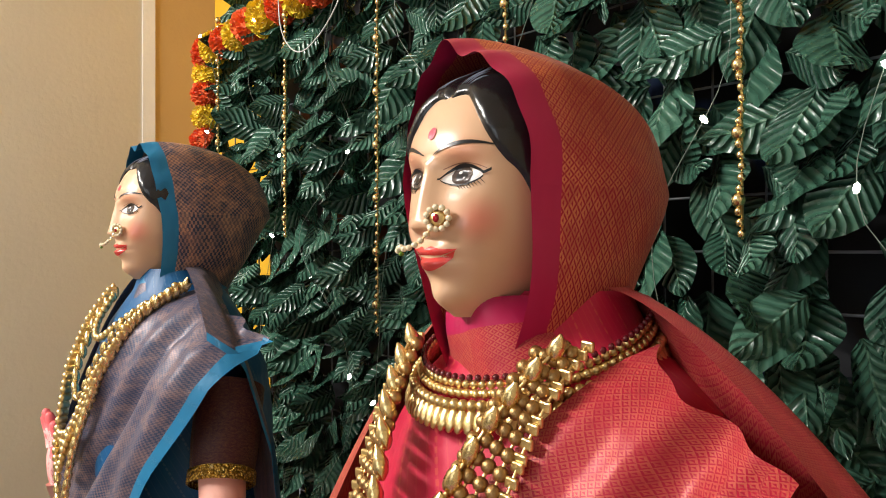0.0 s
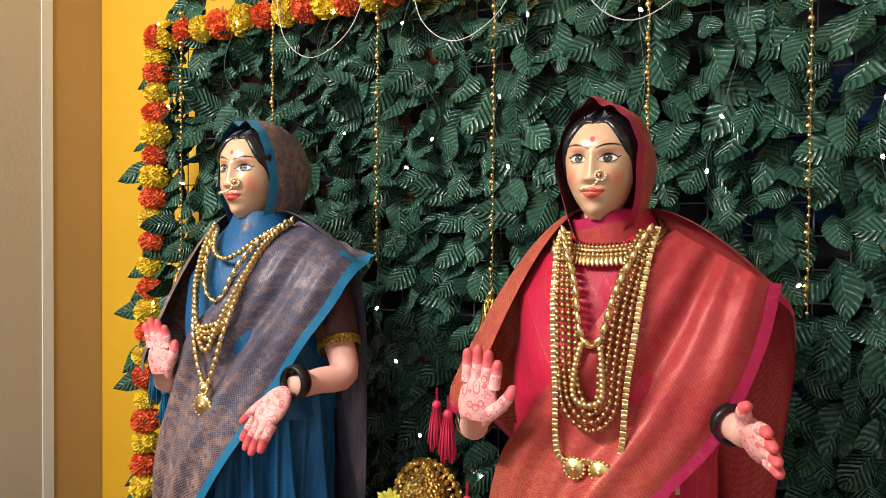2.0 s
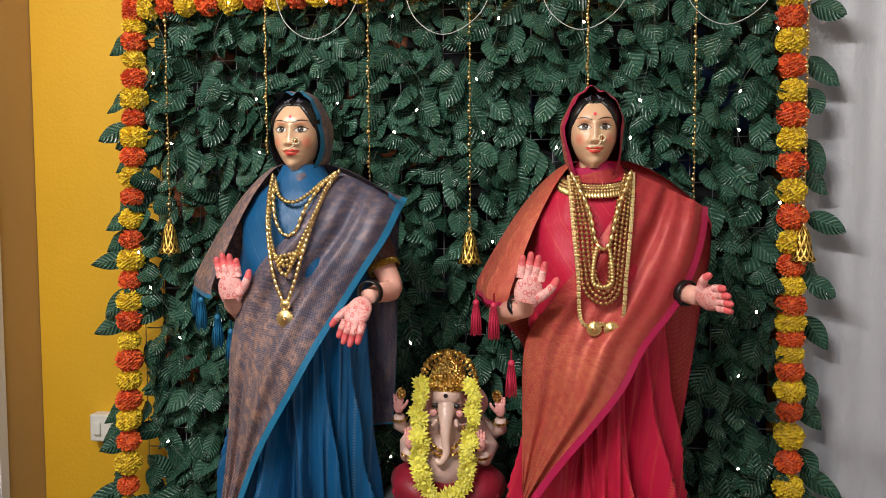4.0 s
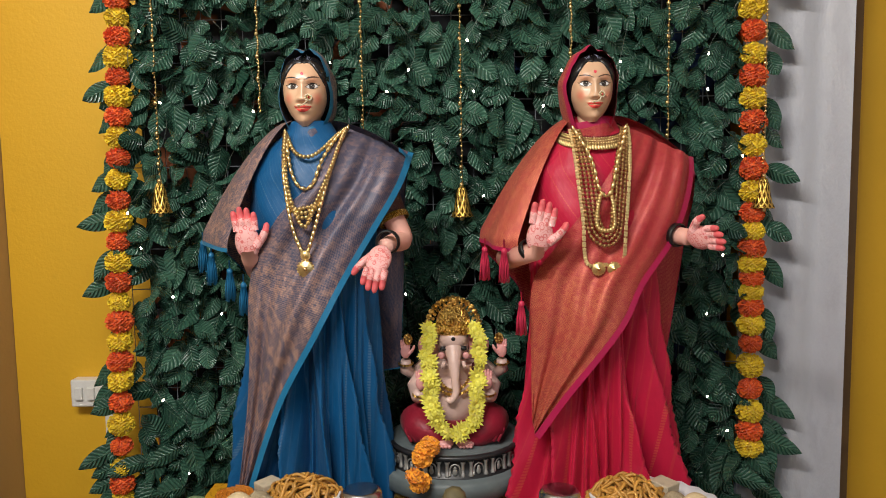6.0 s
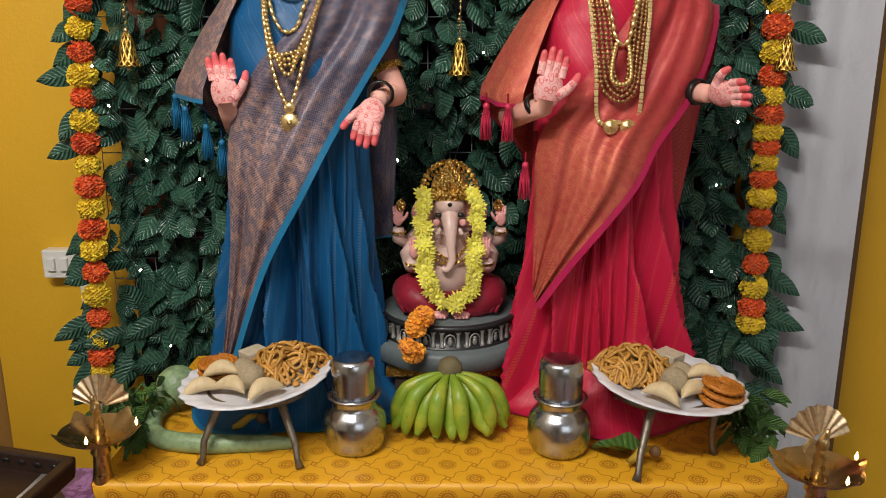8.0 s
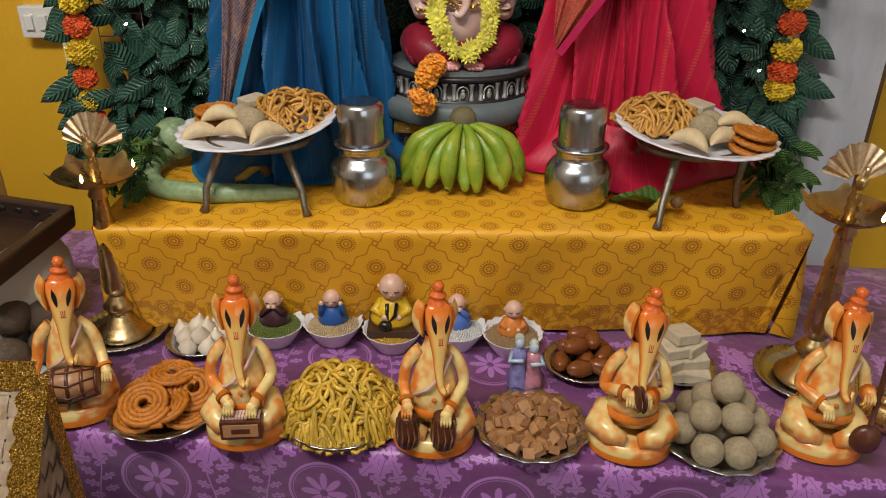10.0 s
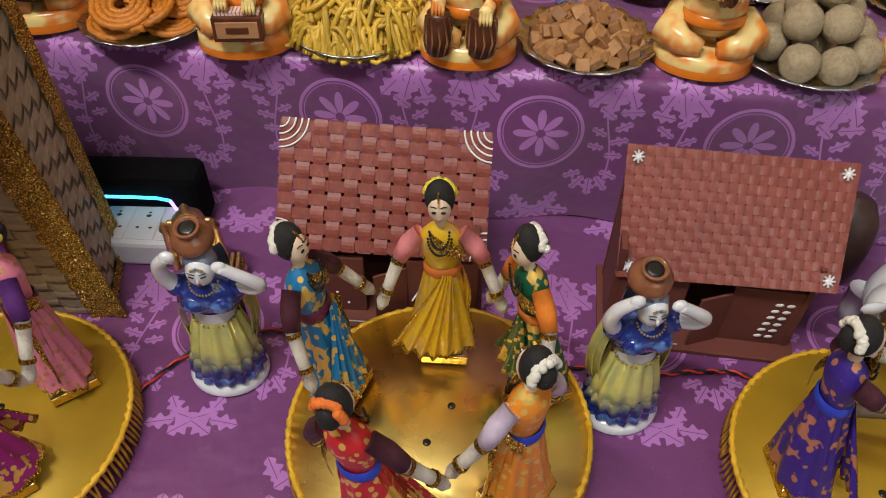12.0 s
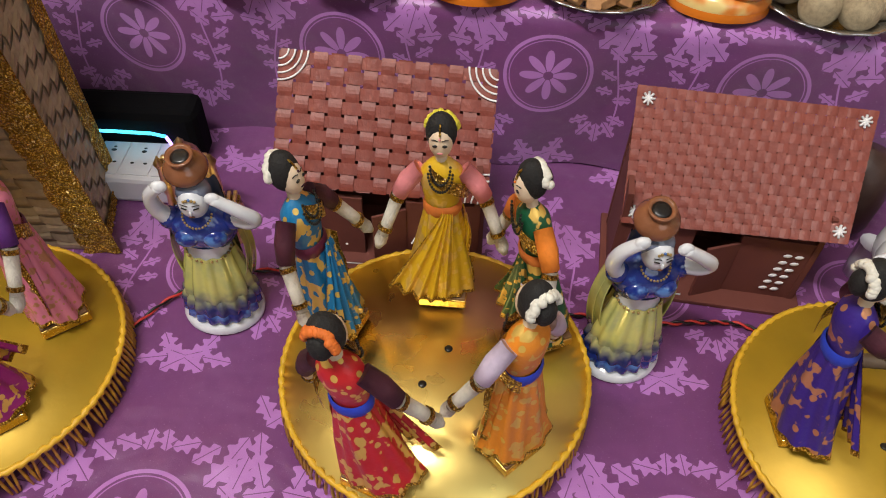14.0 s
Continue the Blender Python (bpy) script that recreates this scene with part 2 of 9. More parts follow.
LED = glow("warm_led", (1.0, 0.93, 0.75), 9.0)
FLAME = glow("oil_flame", (1.0, 0.62, 0.22), 14.0)


def petal_mat(name, a, b):
    m = Mat(name, a, 0.7, Sheen_Weight=0.3)
    m.mix(m.island(), b)
    m.mix(m.random() * 0.35, tuple(c * 0.7 for c in a))
    return m.done()


ORANGE_PETAL = petal_mat("orange_marigold", (0.78, 0.085, 0.006), (0.88, 0.17, 0.010))
YELLOW_PETAL = petal_mat("yellow_marigold", (0.84, 0.58, 0.010), (0.92, 0.72, 0.03))
LEMON_PETAL = petal_mat("lemon_chrysanthemum", (0.8, 0.72, 0.05), (0.88, 0.85, 0.18))
SAFFRON_PETAL = petal_mat("saffron_marigold", (0.85, 0.30, 0.01), (0.95, 0.42, 0.02))
GOLD = metal("gold_plating", (0.80, 0.60, 0.28), 0.3, 160, 0.6)
GOLD_BRIGHT = metal("polished_gold", (0.88, 0.67, 0.32), 0.22, 60, 0.35)
GOLD_FOIL = metal("gold_foil", (0.92, 0.70, 0.22), 0.26, 9, 0.1)
GOLD_SATIN = plain("satin_gold_card", (0.46, 0.29, 0.022), 0.45, 0.4, vary=0.12, scale=14)


def glitter():
    m = Mat("gold_glitter_trim", (0.78, 0.50, 0.10), 0.3, 0.9)
    v = m.voronoi(420.0)
    m.mix(m.ramp(v, 0.25, 0.6), (0.30, 0.16, 0.02))
    m.mix(m.ramp(m.noise(260, 2), 0.62, 0.7), (1.0, 0.82, 0.4))
    m.bump(v, 0.004, 1.0).bump(m.noise(120, 2), 0.003)
    return m.done()


GOLD_TRIM = glitter()


def carved_gold():
    m = Mat("carved_gold_paint", (0.78, 0.50, 0.14), 0.3, 0.9)
    v = m.voronoi(190.0)
    m.mix(m.ramp(v, 0.50, 0.85), (0.30, 0.14, 0.02))
    m.bump(v, 0.006, 0.9)
    return m.done()


GOLD_CARVED = carved_gold()
BRASS = metal("aged_brass", (0.56, 0.40, 0.19), 0.27, 30, 0.55)
STEEL = metal("polished_steel", (0.50, 0.51, 0.54), 0.22, 12, 0.3)
IRON = metal("worn_iron", (0.24, 0.21, 0.17), 0.5, 90, 0.6)


def clay_skin():
    m = Mat("painted_cream_skin", (0.66, 0.41, 0.255), 0.30, Coat_Weight=0.15)
    u, v = m.uv()
    blush = hypot(((u - 0.5).abs() - 0.115) * 1.3, v - 0.42)
    m.mix(m.ramp(blush, 0.085, 0.0) * 0.75, (0.62, 0.14, 0.09))
    m.mix(m.ramp(hypot(((u - 0.5).abs() - 0.075) * 0.8, v - 0.585), 0.06, 0.0) * 0.6, (0.62, 0.22, 0.12))
    m.mix(m.ramp(m.noise(14, 3), 0.45, 0.8) * 0.15, (0.72, 0.46, 0.29))
    return m.done()


CLAY_SKIN = clay_skin()
CHEEK = plain("painted_rosy_skin", (0.78, 0.40, 0.27), 0.3, vary=0.05, scale=12, relief=0.0001)
PINK_SKIN = plain("pink_fabric_skin", (0.80, 0.42, 0.34), 0.6, vary=0.12, scale=30)
HAIR = plain("black_painted_hair", (0.012, 0.011, 0.012), 0.25, vary=0.3, scale=60)
EYE_WHITE = plain("eye_white", (0.75, 0.72, 0.7), 0.2, vary=0.03)
EYE_DARK = plain("grey_brown_iris", (0.09, 0.065, 0.055), 0.08, vary=0.2)
BLACK = plain("black_paint", (0.01, 0.009, 0.009), 0.3, vary=0.2)
LIP = plain("red_lip_paint", (0.72, 0.07, 0.06), 0.18, vary=0.1)
BINDI = plain("crimson_paint", (0.75, 0.05, 0.09), 0.4, vary=0.05)
LID_BROWN = plain("brown_lid_crease", (0.25, 0.10, 0.06), 0.4, vary=0.1)
HAIR_STREAK = plain("pale_blue_hair_stroke", (0.30, 0.32, 0.42), 0.4, vary=0.1)
PEARL = plain("cream_pearl", (0.8, 0.7, 0.5), 0.2, vary=0.1)


def henna():
    m = Mat("pink_palm_with_red_henna", (0.80, 0.42, 0.40), 0.55)
    n = m.ramp(m.noise(95, 2), 0.47, 0.5) * (m.ramp(m.noise(95, 2), 0.5, 0.53) * -1.0 + 1.0)
    v = m.voronoi(75)
    m.mix((n + v.band(0.33, 0.05)).clamp() * 0.8, (0.62, 0.08, 0.08))
    m.bump(m.noise(200, 2), 0.0004)
    return m.done()


HENNA = henna()
FINGER_RED = plain("red_dyed_fingertips", (0.72, 0.12, 0.13), 0.55, vary=0.15)


# ---- mesh helpers ----
class Geo:
    """Vertices, faces, materials and cloth coordinates of one mesh."""

    def __init__(self):
        self.v, self.f, self.m, self.s, self.uv = [], [], [], [], []

    def grid(self, fn, nu, nv, mat=0, cu=False, cv=False, uv=None, smooth=True, mat_fn=None, m=None):
        o = len(self.v)
        ku, kv = (nu if cu else nu + 1), (nv if cv else nv + 1)
        for j in range(kv):
            for i in range(ku):
                a, b = i / nu, j / nv
                p = Vector(fn(a, b))
                self.v.append(m @ p if m else p)
                self.uv.append(uv(a, b) if uv else (a, b))
        for j in range(nv):
            for i in range(nu):
                i2, j2 = (i + 1) % ku, (j + 1) % kv
                self.f.append((o + j * ku + i, o + j * ku + i2, o + j2 * ku + i2, o + j2 * ku + i))
                self.m.append(mat_fn((i + 0.5) / nu, (j + 0.5) / nv) if mat_fn else mat)
                self.s.append(smooth)
        return self

    def ellipsoid(self, c, r, mat=0, n=12, k=8, m=None):
        c, r = Vector(c), Vector(r if hasattr(r, "__len__") else (r, r, r))

        def fn(a, b):
            t, p = a * math.tau, (b - 0.5) * math.pi
            q = Vector((r.x * math.cos(p) * math.cos(t), r.y * math.cos(p) * math.sin(t), r.z * math.sin(p)))
            return c + q
        return self.grid(fn, n, k, mat, cu=True, m=m)

    def lathe(self, profile, mat=0, n=24, m=None, wave=0.0, lobes=0, smooth=True):
        """profile: (radius, height) pairs."""
        k = len(profile) - 1

        def fn(a, b):
            r, z = profile[min(k, round(b * k))]
            t = a * math.tau
            r = r * (1 + wave * math.cos(lobes * t))
            return (r * math.cos(t), r * math.sin(t), z)
        return self.grid(fn, n, k, mat, cu=True, m=m, smooth=smooth)

    def tube(self, path, radius, mat=0, n=8, m=None, flat=1.0):
        """path: points; radius: a number or one for each point."""
        path = [Vector(p) for p in path]
        k = len(path) - 1
        rad = radius if hasattr(radius, "__len__") else [radius] * (k + 1)
        rings, ref = [], Vector((0.13, 0.31, 0.94)).normalized()
        for i, p in enumerate(path):
            d = (path[min(k, i + 1)] - path[max(0, i - 1)]).normalized()
            if abs(d.dot(ref)) > 0.95:
                ref = Vector((0.9, 0.2, 0.1)).normalized()
            s = d.cross(ref).normalized()
            ref = s.cross(d).normalized()
            rings.append((p, s, ref))

        def fn(a, b):
            i = min(k, round(b * k))
            p, s, q = rings[i]
            t = a * math.tau
            return p + (s * math.cos(t) + q * math.sin(t) * flat) * rad[i]
        o = len(self.v)
        self.grid(fn, n, k, mat, cu=True, m=m)
        for ring in (range(o, o + n), range(o + k * n, o + k * n + n)):
            self.f.append(tuple(ring)), self.m.append(mat), self.s.append(True)
        return self

    def box(self, c, size, mat=0, bevel=0.0, m=None, smooth=False):
        bm = bmesh.new()
        bmesh.ops.create_cube(bm, size=1.0)
        for v in bm.verts:
            v.co = Vector((v.co.x * size[0], v.co.y * size[1], v.co.z * size[2]))
        if bevel:
            bmesh.ops.bevel(bm, geom=bm.edges[:], offset=bevel, segments=2, affect="EDGES", profile=0.5)
        o = len(self.v)
        bm.verts.index_update()
        for v in bm.verts:
            p = v.co + Vector(c)
            self.v.append(m @ p if m else p)
            self.uv.append((v.co.x, v.co.z))
        for f in bm.faces:
            self.f.append(tuple(o + v.index for v in f.verts)), self.m.append(mat), self.s.append(smooth)
        bm.free()
        return self

    def mesh(self, name, mats):
        me = bpy.data.meshes.new(name)
        me.from_pydata([tuple(p) for p in self.v], [], self.f)
        for mt in (mats if isinstance(mats, (list, tuple)) else [mats]):
            me.materials.append(mt)
        me.polygons.foreach_set("material_index", self.m)
        me.polygons.foreach_set("use_smooth", self.s)
        layer = me.uv_layers.new(name="UVMap")
        idx = np.empty(len(me.loops), dtype=np.int32)
        me.loops.foreach_get("vertex_index", idx)
        layer.data.foreach_set("uv", np.array(self.uv, dtype=np.float32)[idx].ravel())
        me.update()
        return me


def part(name, geo, mats, parent, label="", m=None):
    """One mesh object under a thing or a part."""
    ob = new(name, geo if isinstance(geo, bpy.types.Mesh) else geo.mesh(name, mats))
    ob.parent = parent
    if m is not None:
        ob.matrix_basis = m
    return tagged(ob, label)


def thing(name, m, label, category, group="", kind="", geo=None, mats=None):
    """A top-level thing: an Empty at its base, or one mesh."""
    data = None if geo is None else (geo if isinstance(geo, bpy.types.Mesh) else geo.mesh(name, mats))
    ob = new(name, data)
    ob.matrix_basis = m
    return tagged(ob, label, category, group, kind)


def spline(points, t):
    """A smooth curve through points, t from 0 to 1."""
    n = len(points) - 1
    s = min(max(t, 0.0), 0.99999) * n
    i = int(s)
    f = s - i
    p = [Vector(points[min(max(j, 0), n)]) for j in (i - 1, i, i + 1, i + 2)]
    return 0.5 * (2 * p[1] + (p[2] - p[0]) * f + (2 * p[0] - 5 * p[1] + 4 * p[2] - p[3]) * f * f + (3 * p[1] - p[0] - 3 * p[2] + p[3]) * f ** 3)


def table(rows, x):
    """Linear look-up in rows of (x, value)."""
    return float(np.interp(x, [r[0] for r in rows], [r[1] for r in rows]))


def smooth(a, b, x):
    x = min(max((x - a) / (b - a), 0.0), 1.0)
    return x * x * (3 - 2 * x)


# ---- room ----
LOW, MID, TOP = 0.30, 0.515, 0.728


def wall(name, x0, x1, y0, y1, z0, z1, mat, label):
    g = Geo().box(((x0 + x1) / 2, (y0 + y1) / 2, (z0 + z1) / 2), (x1 - x0, y1 - y0, z1 - z0))
    return thing(name, pose(0, 0, 0), label, "wall" if "wall" in name else name.split("_")[0], kind="structure", geo=g, mats=mat)


wall("floor", -3.0, 3.0, -4.2, 0.3, -0.1, 0.0, FLOOR_TILE, "grey tiled floor of the room")
# the ceiling is out of view, added to bounce light
wall("ceiling", -3.0, 3.0, -4.2, 0.3, 2.8, 2.9, WALL_WHITE, "unseen white ceiling that closes the room for bounced light")
wall("wall_north", -1.21, 3.0, 0.19, 0.31, 0.0, 2.8, WALL_YELLOW, "bright yellow painted wall behind the backdrop")
# the return gets its own tan, duller than the yellow wall
wall("wall_west_return", -1.36, -1.212, 0.042, 0.31, 0.0, 2.8, WALL_TAN, "tan wall return beside the yellow wall")
wall("trim", -1.33, -1.207, 0.012, 0.042, 0.0, 2.8, WALL_WHITE, "white painted vertical corner trim")
wall("wall_west", -1.36, -1.21, -4.2, 0.012, 0.0, 2.8, WALL_BEIGE, "plain beige painted side wall")
# east and south walls are out of view, added to bounce light
wall("wall_east", 1.9, 2.05, -4.2, 0.19, 0.0, 2.8, WALL_BEIGE, "unseen beige wall that closes the room for bounced light")
wall("wall_south", -1.36, 2.05, -4.35, -4.2, 0.0, 2.8, WALL_BEIGE, "unseen beige wall that closes the room for bounced light")
wall("baseboard", -1.21, 1.9, 0.178, 0.19, 0.0, 0.1, WALL_WHITE, "white tile skirting below the yellow wall")


# ---- tiers and their cloths ----
def draped(name, m, x0, x1, y0, y1, top, drop, mat, label, skew=0.0, bottom_flare=0.02, v0=0.0, wob=0.004, notch=0.0):
    """A cloth over a box: one sheet that runs from the back over the top and down the front, with side falls."""
    g = Geo()
    w, d = x1 - x0, y1 - y0

    def front(u, v):
        run = v * (d + drop)
        x = x0 + w * u
        if run < d:
            y, z = y1 - run, top
        else:
            y, z = y0, top - (run - d)
        k = max(0.0, run - d)
        if k > 0:
            y -= bottom_flare * k + wob * math.sin(x * 31 + k * 9) * min(1, k * 9) + wob * math.sin(x * 13 + 2) * min(1, k * 5)
            x += (notch * k) * (1 if u < 0.02 else -1 if u > 0.98 else 0)
        e = abs(run - d)
        if e < 0.012:
            z -= (0.012 - e) * 0.35
            y += (0.012 - e) * 0.35
        y += skew * (x - (x0 + x1) / 2)
        return (x, y, z + 0.0012 * math.sin(x * 40) * math.sin(run * 35))
    g.grid(front, 120, 90, uv=lambda a, b: (x0 + w * a, v0 + b * (d + drop)))
    for s, xs in ((-1, x0), (1, x1)):
        def side(u, v, s=s, xs=xs):
            y = y0 + d * u
            k = v * drop
            x = xs + s * (0.05 * k + wob * 1.5 * math.sin(y * 37) * min(1, k * 9))
            if u < 0.02:
                x -= s * (0.05 + 0.0) * k + s * notch * k
                y -= bottom_flare * k
            return (x, y + skew * (x - (x0 + x1) / 2), top - k)
        g.grid(side, 40, 24, uv=lambda a, b: (xs + b * drop, v0 + a * d))
    return thing(name, m, label, "tablecloth", geo=g, mats=mat)


def bench(name, x0, x1, y0, y1, z0, top, label, skew=0.0):
    ob = thing(name, pose(0, 0, 0), label, "bench")
    wood = plain("plain_bench_wood", (0.3, 0.2, 0.12), 0.6)
    t = top - 0.006
    def sh(x, y):
        return y + skew * (x - (x0 + x1) / 2)
    g = Geo()
    g.grid(lambda a, b: (x0 + (x1 - x0) * a, sh(x0 + (x1 - x0) * a, y0 + (y1 - y0) * b), t), 1, 1, smooth=False)
    g.grid(lambda a, b: (x0 + (x1 - x0) * a, sh(x0 + (x1 - x0) * a, y1 - (y1 - y0) * b), t - 0.02), 1, 1, smooth=False)
    part("seat_board", g, wood, ob)
    leg = Geo().box((0, 0, 0), (0.04, 0.04, t - 0.02 - z0)).mesh("leg", wood)
    for x in (x0 + 0.05, x1 - 0.05):
        for y in (y0 + 0.05, y1 - 0.05):
            part("leg", leg, wood, ob, m=pose(x, sh(x, y), (t - 0.02 + z0) / 2))
    return ob


bench("upper_bench", -0.575, 0.545, -0.62, -0.08, 0.0, TOP, "wooden bench hidden under a yellow cloth")
draped("yellow_tablecloth", pose(0, 0, 0), -0.585, 0.555, -0.638, -0.07, TOP, 0.205, YELLOW_CLOTH,
       "mustard yellow cloth printed with sunburst lattice, over the upper bench", skew=-0.012, bottom_flare=-0.16, v0=9.32, notch=0.12, wob=0.005)
bench("middle_bench", -0.93, 0.93, -0.90, -0.30, 0.0, MID, "wooden bench hidden under a purple cloth", skew=-0.093)
draped("purple_tablecloth", pose(0, 0, 0), -0.95, 0.95, -0.917, -0.28, MID, 0.213, PURPLE_CLOTH,
       "purple damask cloth with floral medallions over the middle bench", skew=-0.093, bottom_flare=0.05, v0=0.036, wob=0.006)
bench("low_table", -1.0, 1.0, -1.56, -0.62, 0.0, LOW, "low wooden table hidden under a purple cloth", skew=-0.0)


def low_cloth():
    g = Geo()
    g.grid(lambda a, b: (-1.05 + 2.1 * a, -0.75 - 0.95 * b, LOW + 0.0012 * math.sin(a * 50) * math.sin(b * 31) + 0.006 * math.exp(-((b * 0.95 - 0.09) / 0.05) ** 2)
           - (0.25 * max(0, b - 0.9) if b > 0.9 else 0)), 140, 90, uv=lambda a, b: (-1.05 + 2.1 * a + 0.13, 0.07 + b * 0.95))
    return thing("lower_purple_tablecloth", pose(0, 0, 0), "purple damask cloth laid creased over the low table", "tablecloth", geo=g, mats=PURPLE_CLOTH)


low_cloth()


# ---- white pillar with patterned sheet, door frame, switch ----
def pillar():
    m = Mat("white_textured_sheet", (0.50, 0.51, 0.56), 0.45)
    m.mix(m.ramp(m.noise(16, 4, stretch=(1, 1, 0.35)), 0.5, 0.72) * 0.6, (0.37, 0.37, 0.42))
    m.bump(m.noise(26, 4, stretch=(1, 1, 0.4), rough=0.7), 0.006, 0.7)
    g = Geo()
    def fold(a, b):
        return (0.74 + 0.235 * a, 0.085 - 0.075 * a ** 2 - 0.010 * math.sin(a * 14) * (1 - 0.3 * b), 0.02 + 2.7 * b)
    g.grid(fold, 40, 60)
    g.grid(lambda a, b: Vector(fold(1, b)) + Vector((0.004 * math.sin(b * 30) * a, 0.13 * a, 0)), 4, 60)
    thing("white_curtain", pose(0, 0, 0), "white patterned curtain hanging beside the leaf backdrop", "curtain", geo=g, mats=m.done())


pillar()
wall("door_frame", 1.036, 1.056, 0.12, 0.19, 0.0, 2.06, plain("brown_frame_wood", (0.16, 0.085, 0.03), 0.5, scale=14), "dark brown wooden door frame")


def switch_plate():
    ob = thing("switch_board", pose(-0.985, 0.17, 0.897), "white plastic switch board on the yellow wall", "switch board")
    white = plain("white_plastic", (0.75, 0.74, 0.7), 0.35, vary=0.08)
    part("plate", Geo().box((0, 0, 0), (0.115, 0.04, 0.075), bevel=0.004), white, ob)
    for i in range(3):
        part("switch", Geo().box((-0.033 + 0.033 * i, -0.022, 0.0), (0.02, 0.012, 0.034), bevel=0.002), white, ob)
    part("conduit", Geo().box((0.035, 0.008, -0.365), (0.022, 0.02, 0.66), bevel=0.003), white, ob)


switch_plate()


# ---- leaf backdrop ----
def leaf_mesh(name, length, width, mat, curl=0.25, k=9):
    """A pointed oval leaf, folded along the midrib, with a faintly toothed edge."""
    g = Geo()

    def fn(a, b):
        u = a * 2 - 1
        w = width * 0.52 * (math.sin(math.pi * min(1.0, b ** 0.80)) ** 0.85) * (1 + 0.05 * math.sin(b * 52)) + (0.0007 if b < 0.99 else 0)
        y = -length * curl * b * b + abs(u) ** 1.3 * w * 0.38 + 0.0022 * math.sin(b * 13 + u * 2.5)
        return (u * w, y, -length * b)
    g.grid(fn, 6, k, uv=lambda a, b: (a * 2 - 1, b))
    return g


def scatter_leaves(name, spots, seed, scale=1.0):
    """Many leaves joined into one mesh."""
    rng = random.Random(seed)
    base = leaf_mesh("leaf", 0.082, 0.047, LEAF)
    g = Geo()
    for x, y, z in spots:
        s = scale * rng.uniform(0.75, 1.2)
        m = pose(x, y, z, rng.uniform(-48, 14), rng.gauss(0, 42), rng.uniform(-42, 42)) @ Matrix.Diagonal((s, s, s, 1))
        o = len(g.v)
        g.v += [m @ v for v in base.v]
        g.uv += base.uv
        g.f += [tuple(o + i for i in f) for f in base.f]
        g.m += base.m
        g.s += base.s
    return g


def backdrop():
    x0, x1, z0, z1 = -0.80, 0.73, 0.60, 2.06
    ob = thing("leaf_backdrop", pose(0, 0, 0), "wire mesh backdrop covered with dark green artificial leaves", "backdrop")
    g = Geo()
    z = z0 - 0.03
    while z < z1:
        g.tube([(x0 - 0.02, 0.070, z), (x1 + 0.03, 0.070, z)], 0.0014, n=4)
        z += 0.052
    x = x0 - 0.02
    while x < x1 + 0.03:
        g.tube([(x, 0.066, z0 - 0.03), (x, 0.066, z1)], 0.0014, n=4)
        x += 0.052
    part("wire_mesh", g, WIRE_GREY, ob, "grey wire grid")
    part("backing", Geo().box(((x0 + x1) / 2, 0.135, (z0 + z1) / 2 - 0.2), (x1 - x0, 0.006, z1 - z0 + 0.4)), backing_mat(), ob, "dark cloth behind the wire mesh")
    rng = random.Random(4)
    near, rest = [], []
    nx, nz = 33, 32
    for layer in range(2):
        for i in range(nx):
            for j in range(nz):
                if layer and rng.random() < 0.15:
                    continue
                x = x0 + (x1 - x0) * (i + rng.random()) / nx
                z = z0 + 0.06 + (z1 - z0 - 0.02) * (j + rng.random()) / nz
                p = (x, 0.045 + rng.uniform(-0.02, 0.018) - 0.012 * layer, z)
                (near if layer == 0 and x > 0.12 and 1.30 < z < 1.95 and len(near) < 260 else rest).append(p)
    ob2 = part("leaves", scatter_leaves("leaves", rest, 5), LEAF, ob)
    tagged(ob2, "glossy dark green artificial leaves", kind="stuff")
    shapes = [leaf_mesh("leaf", 0.082, 0.047, LEAF, c).mesh("leaf", LEAF) for c in (0.15, 0.3, 0.45)]
    for x, y, z in near:
        s = rng.uniform(0.8, 1.2)
        part("leaf", rng.choice(shapes), LEAF, ob, m=pose(x, y - 0.006, z, rng.uniform(-32, 16), rng.gauss(0, 40), rng.uniform(-38, 38)) @ Matrix.Diagonal((s, s, s, 1)))
    # long leaves that stick out past both edges
    shape = leaf_mesh("leaf", 0.10, 0.046, LEAF, 0.12).mesh("leaf", LEAF)
    for side, xe in ((-1, -0.85), (1, 0.77)):
        z = 0.64
        while z < 1.97:
            lean = (z - 0.75) * 0.045 if side < 0 else 0
            part("leaf", shape, LEAF, ob, m=pose(xe + lean, 0.010, z + rng.uniform(-0.01, 0.01), rng.uniform(-15, 15), (48 + rng.uniform(-38, 30)) * -side, rng.uniform(-35, 35)) @ Matrix.Diagonal((1, 1, rng.uniform(0.7, 1.1), 1)))
            z += rng.uniform(0.05, 0.12) if z > 0.95 else 0.04
    for i in range(34):
        s = rng.choice((-1, 1))
        x = (-0.86 + rng.random() * 0.26) if s < 0 else (0.62 + rng.random() * 0.22)
        part("leaf", shape, LEAF, ob, m=pose(x, 0.005 + rng.uniform(-0.02, 0.02), 0.60 + rng.random() * 0.22, rng.uniform(-20, 20), rng.uniform(-80, 80), rng.uniform(-40, 40)))


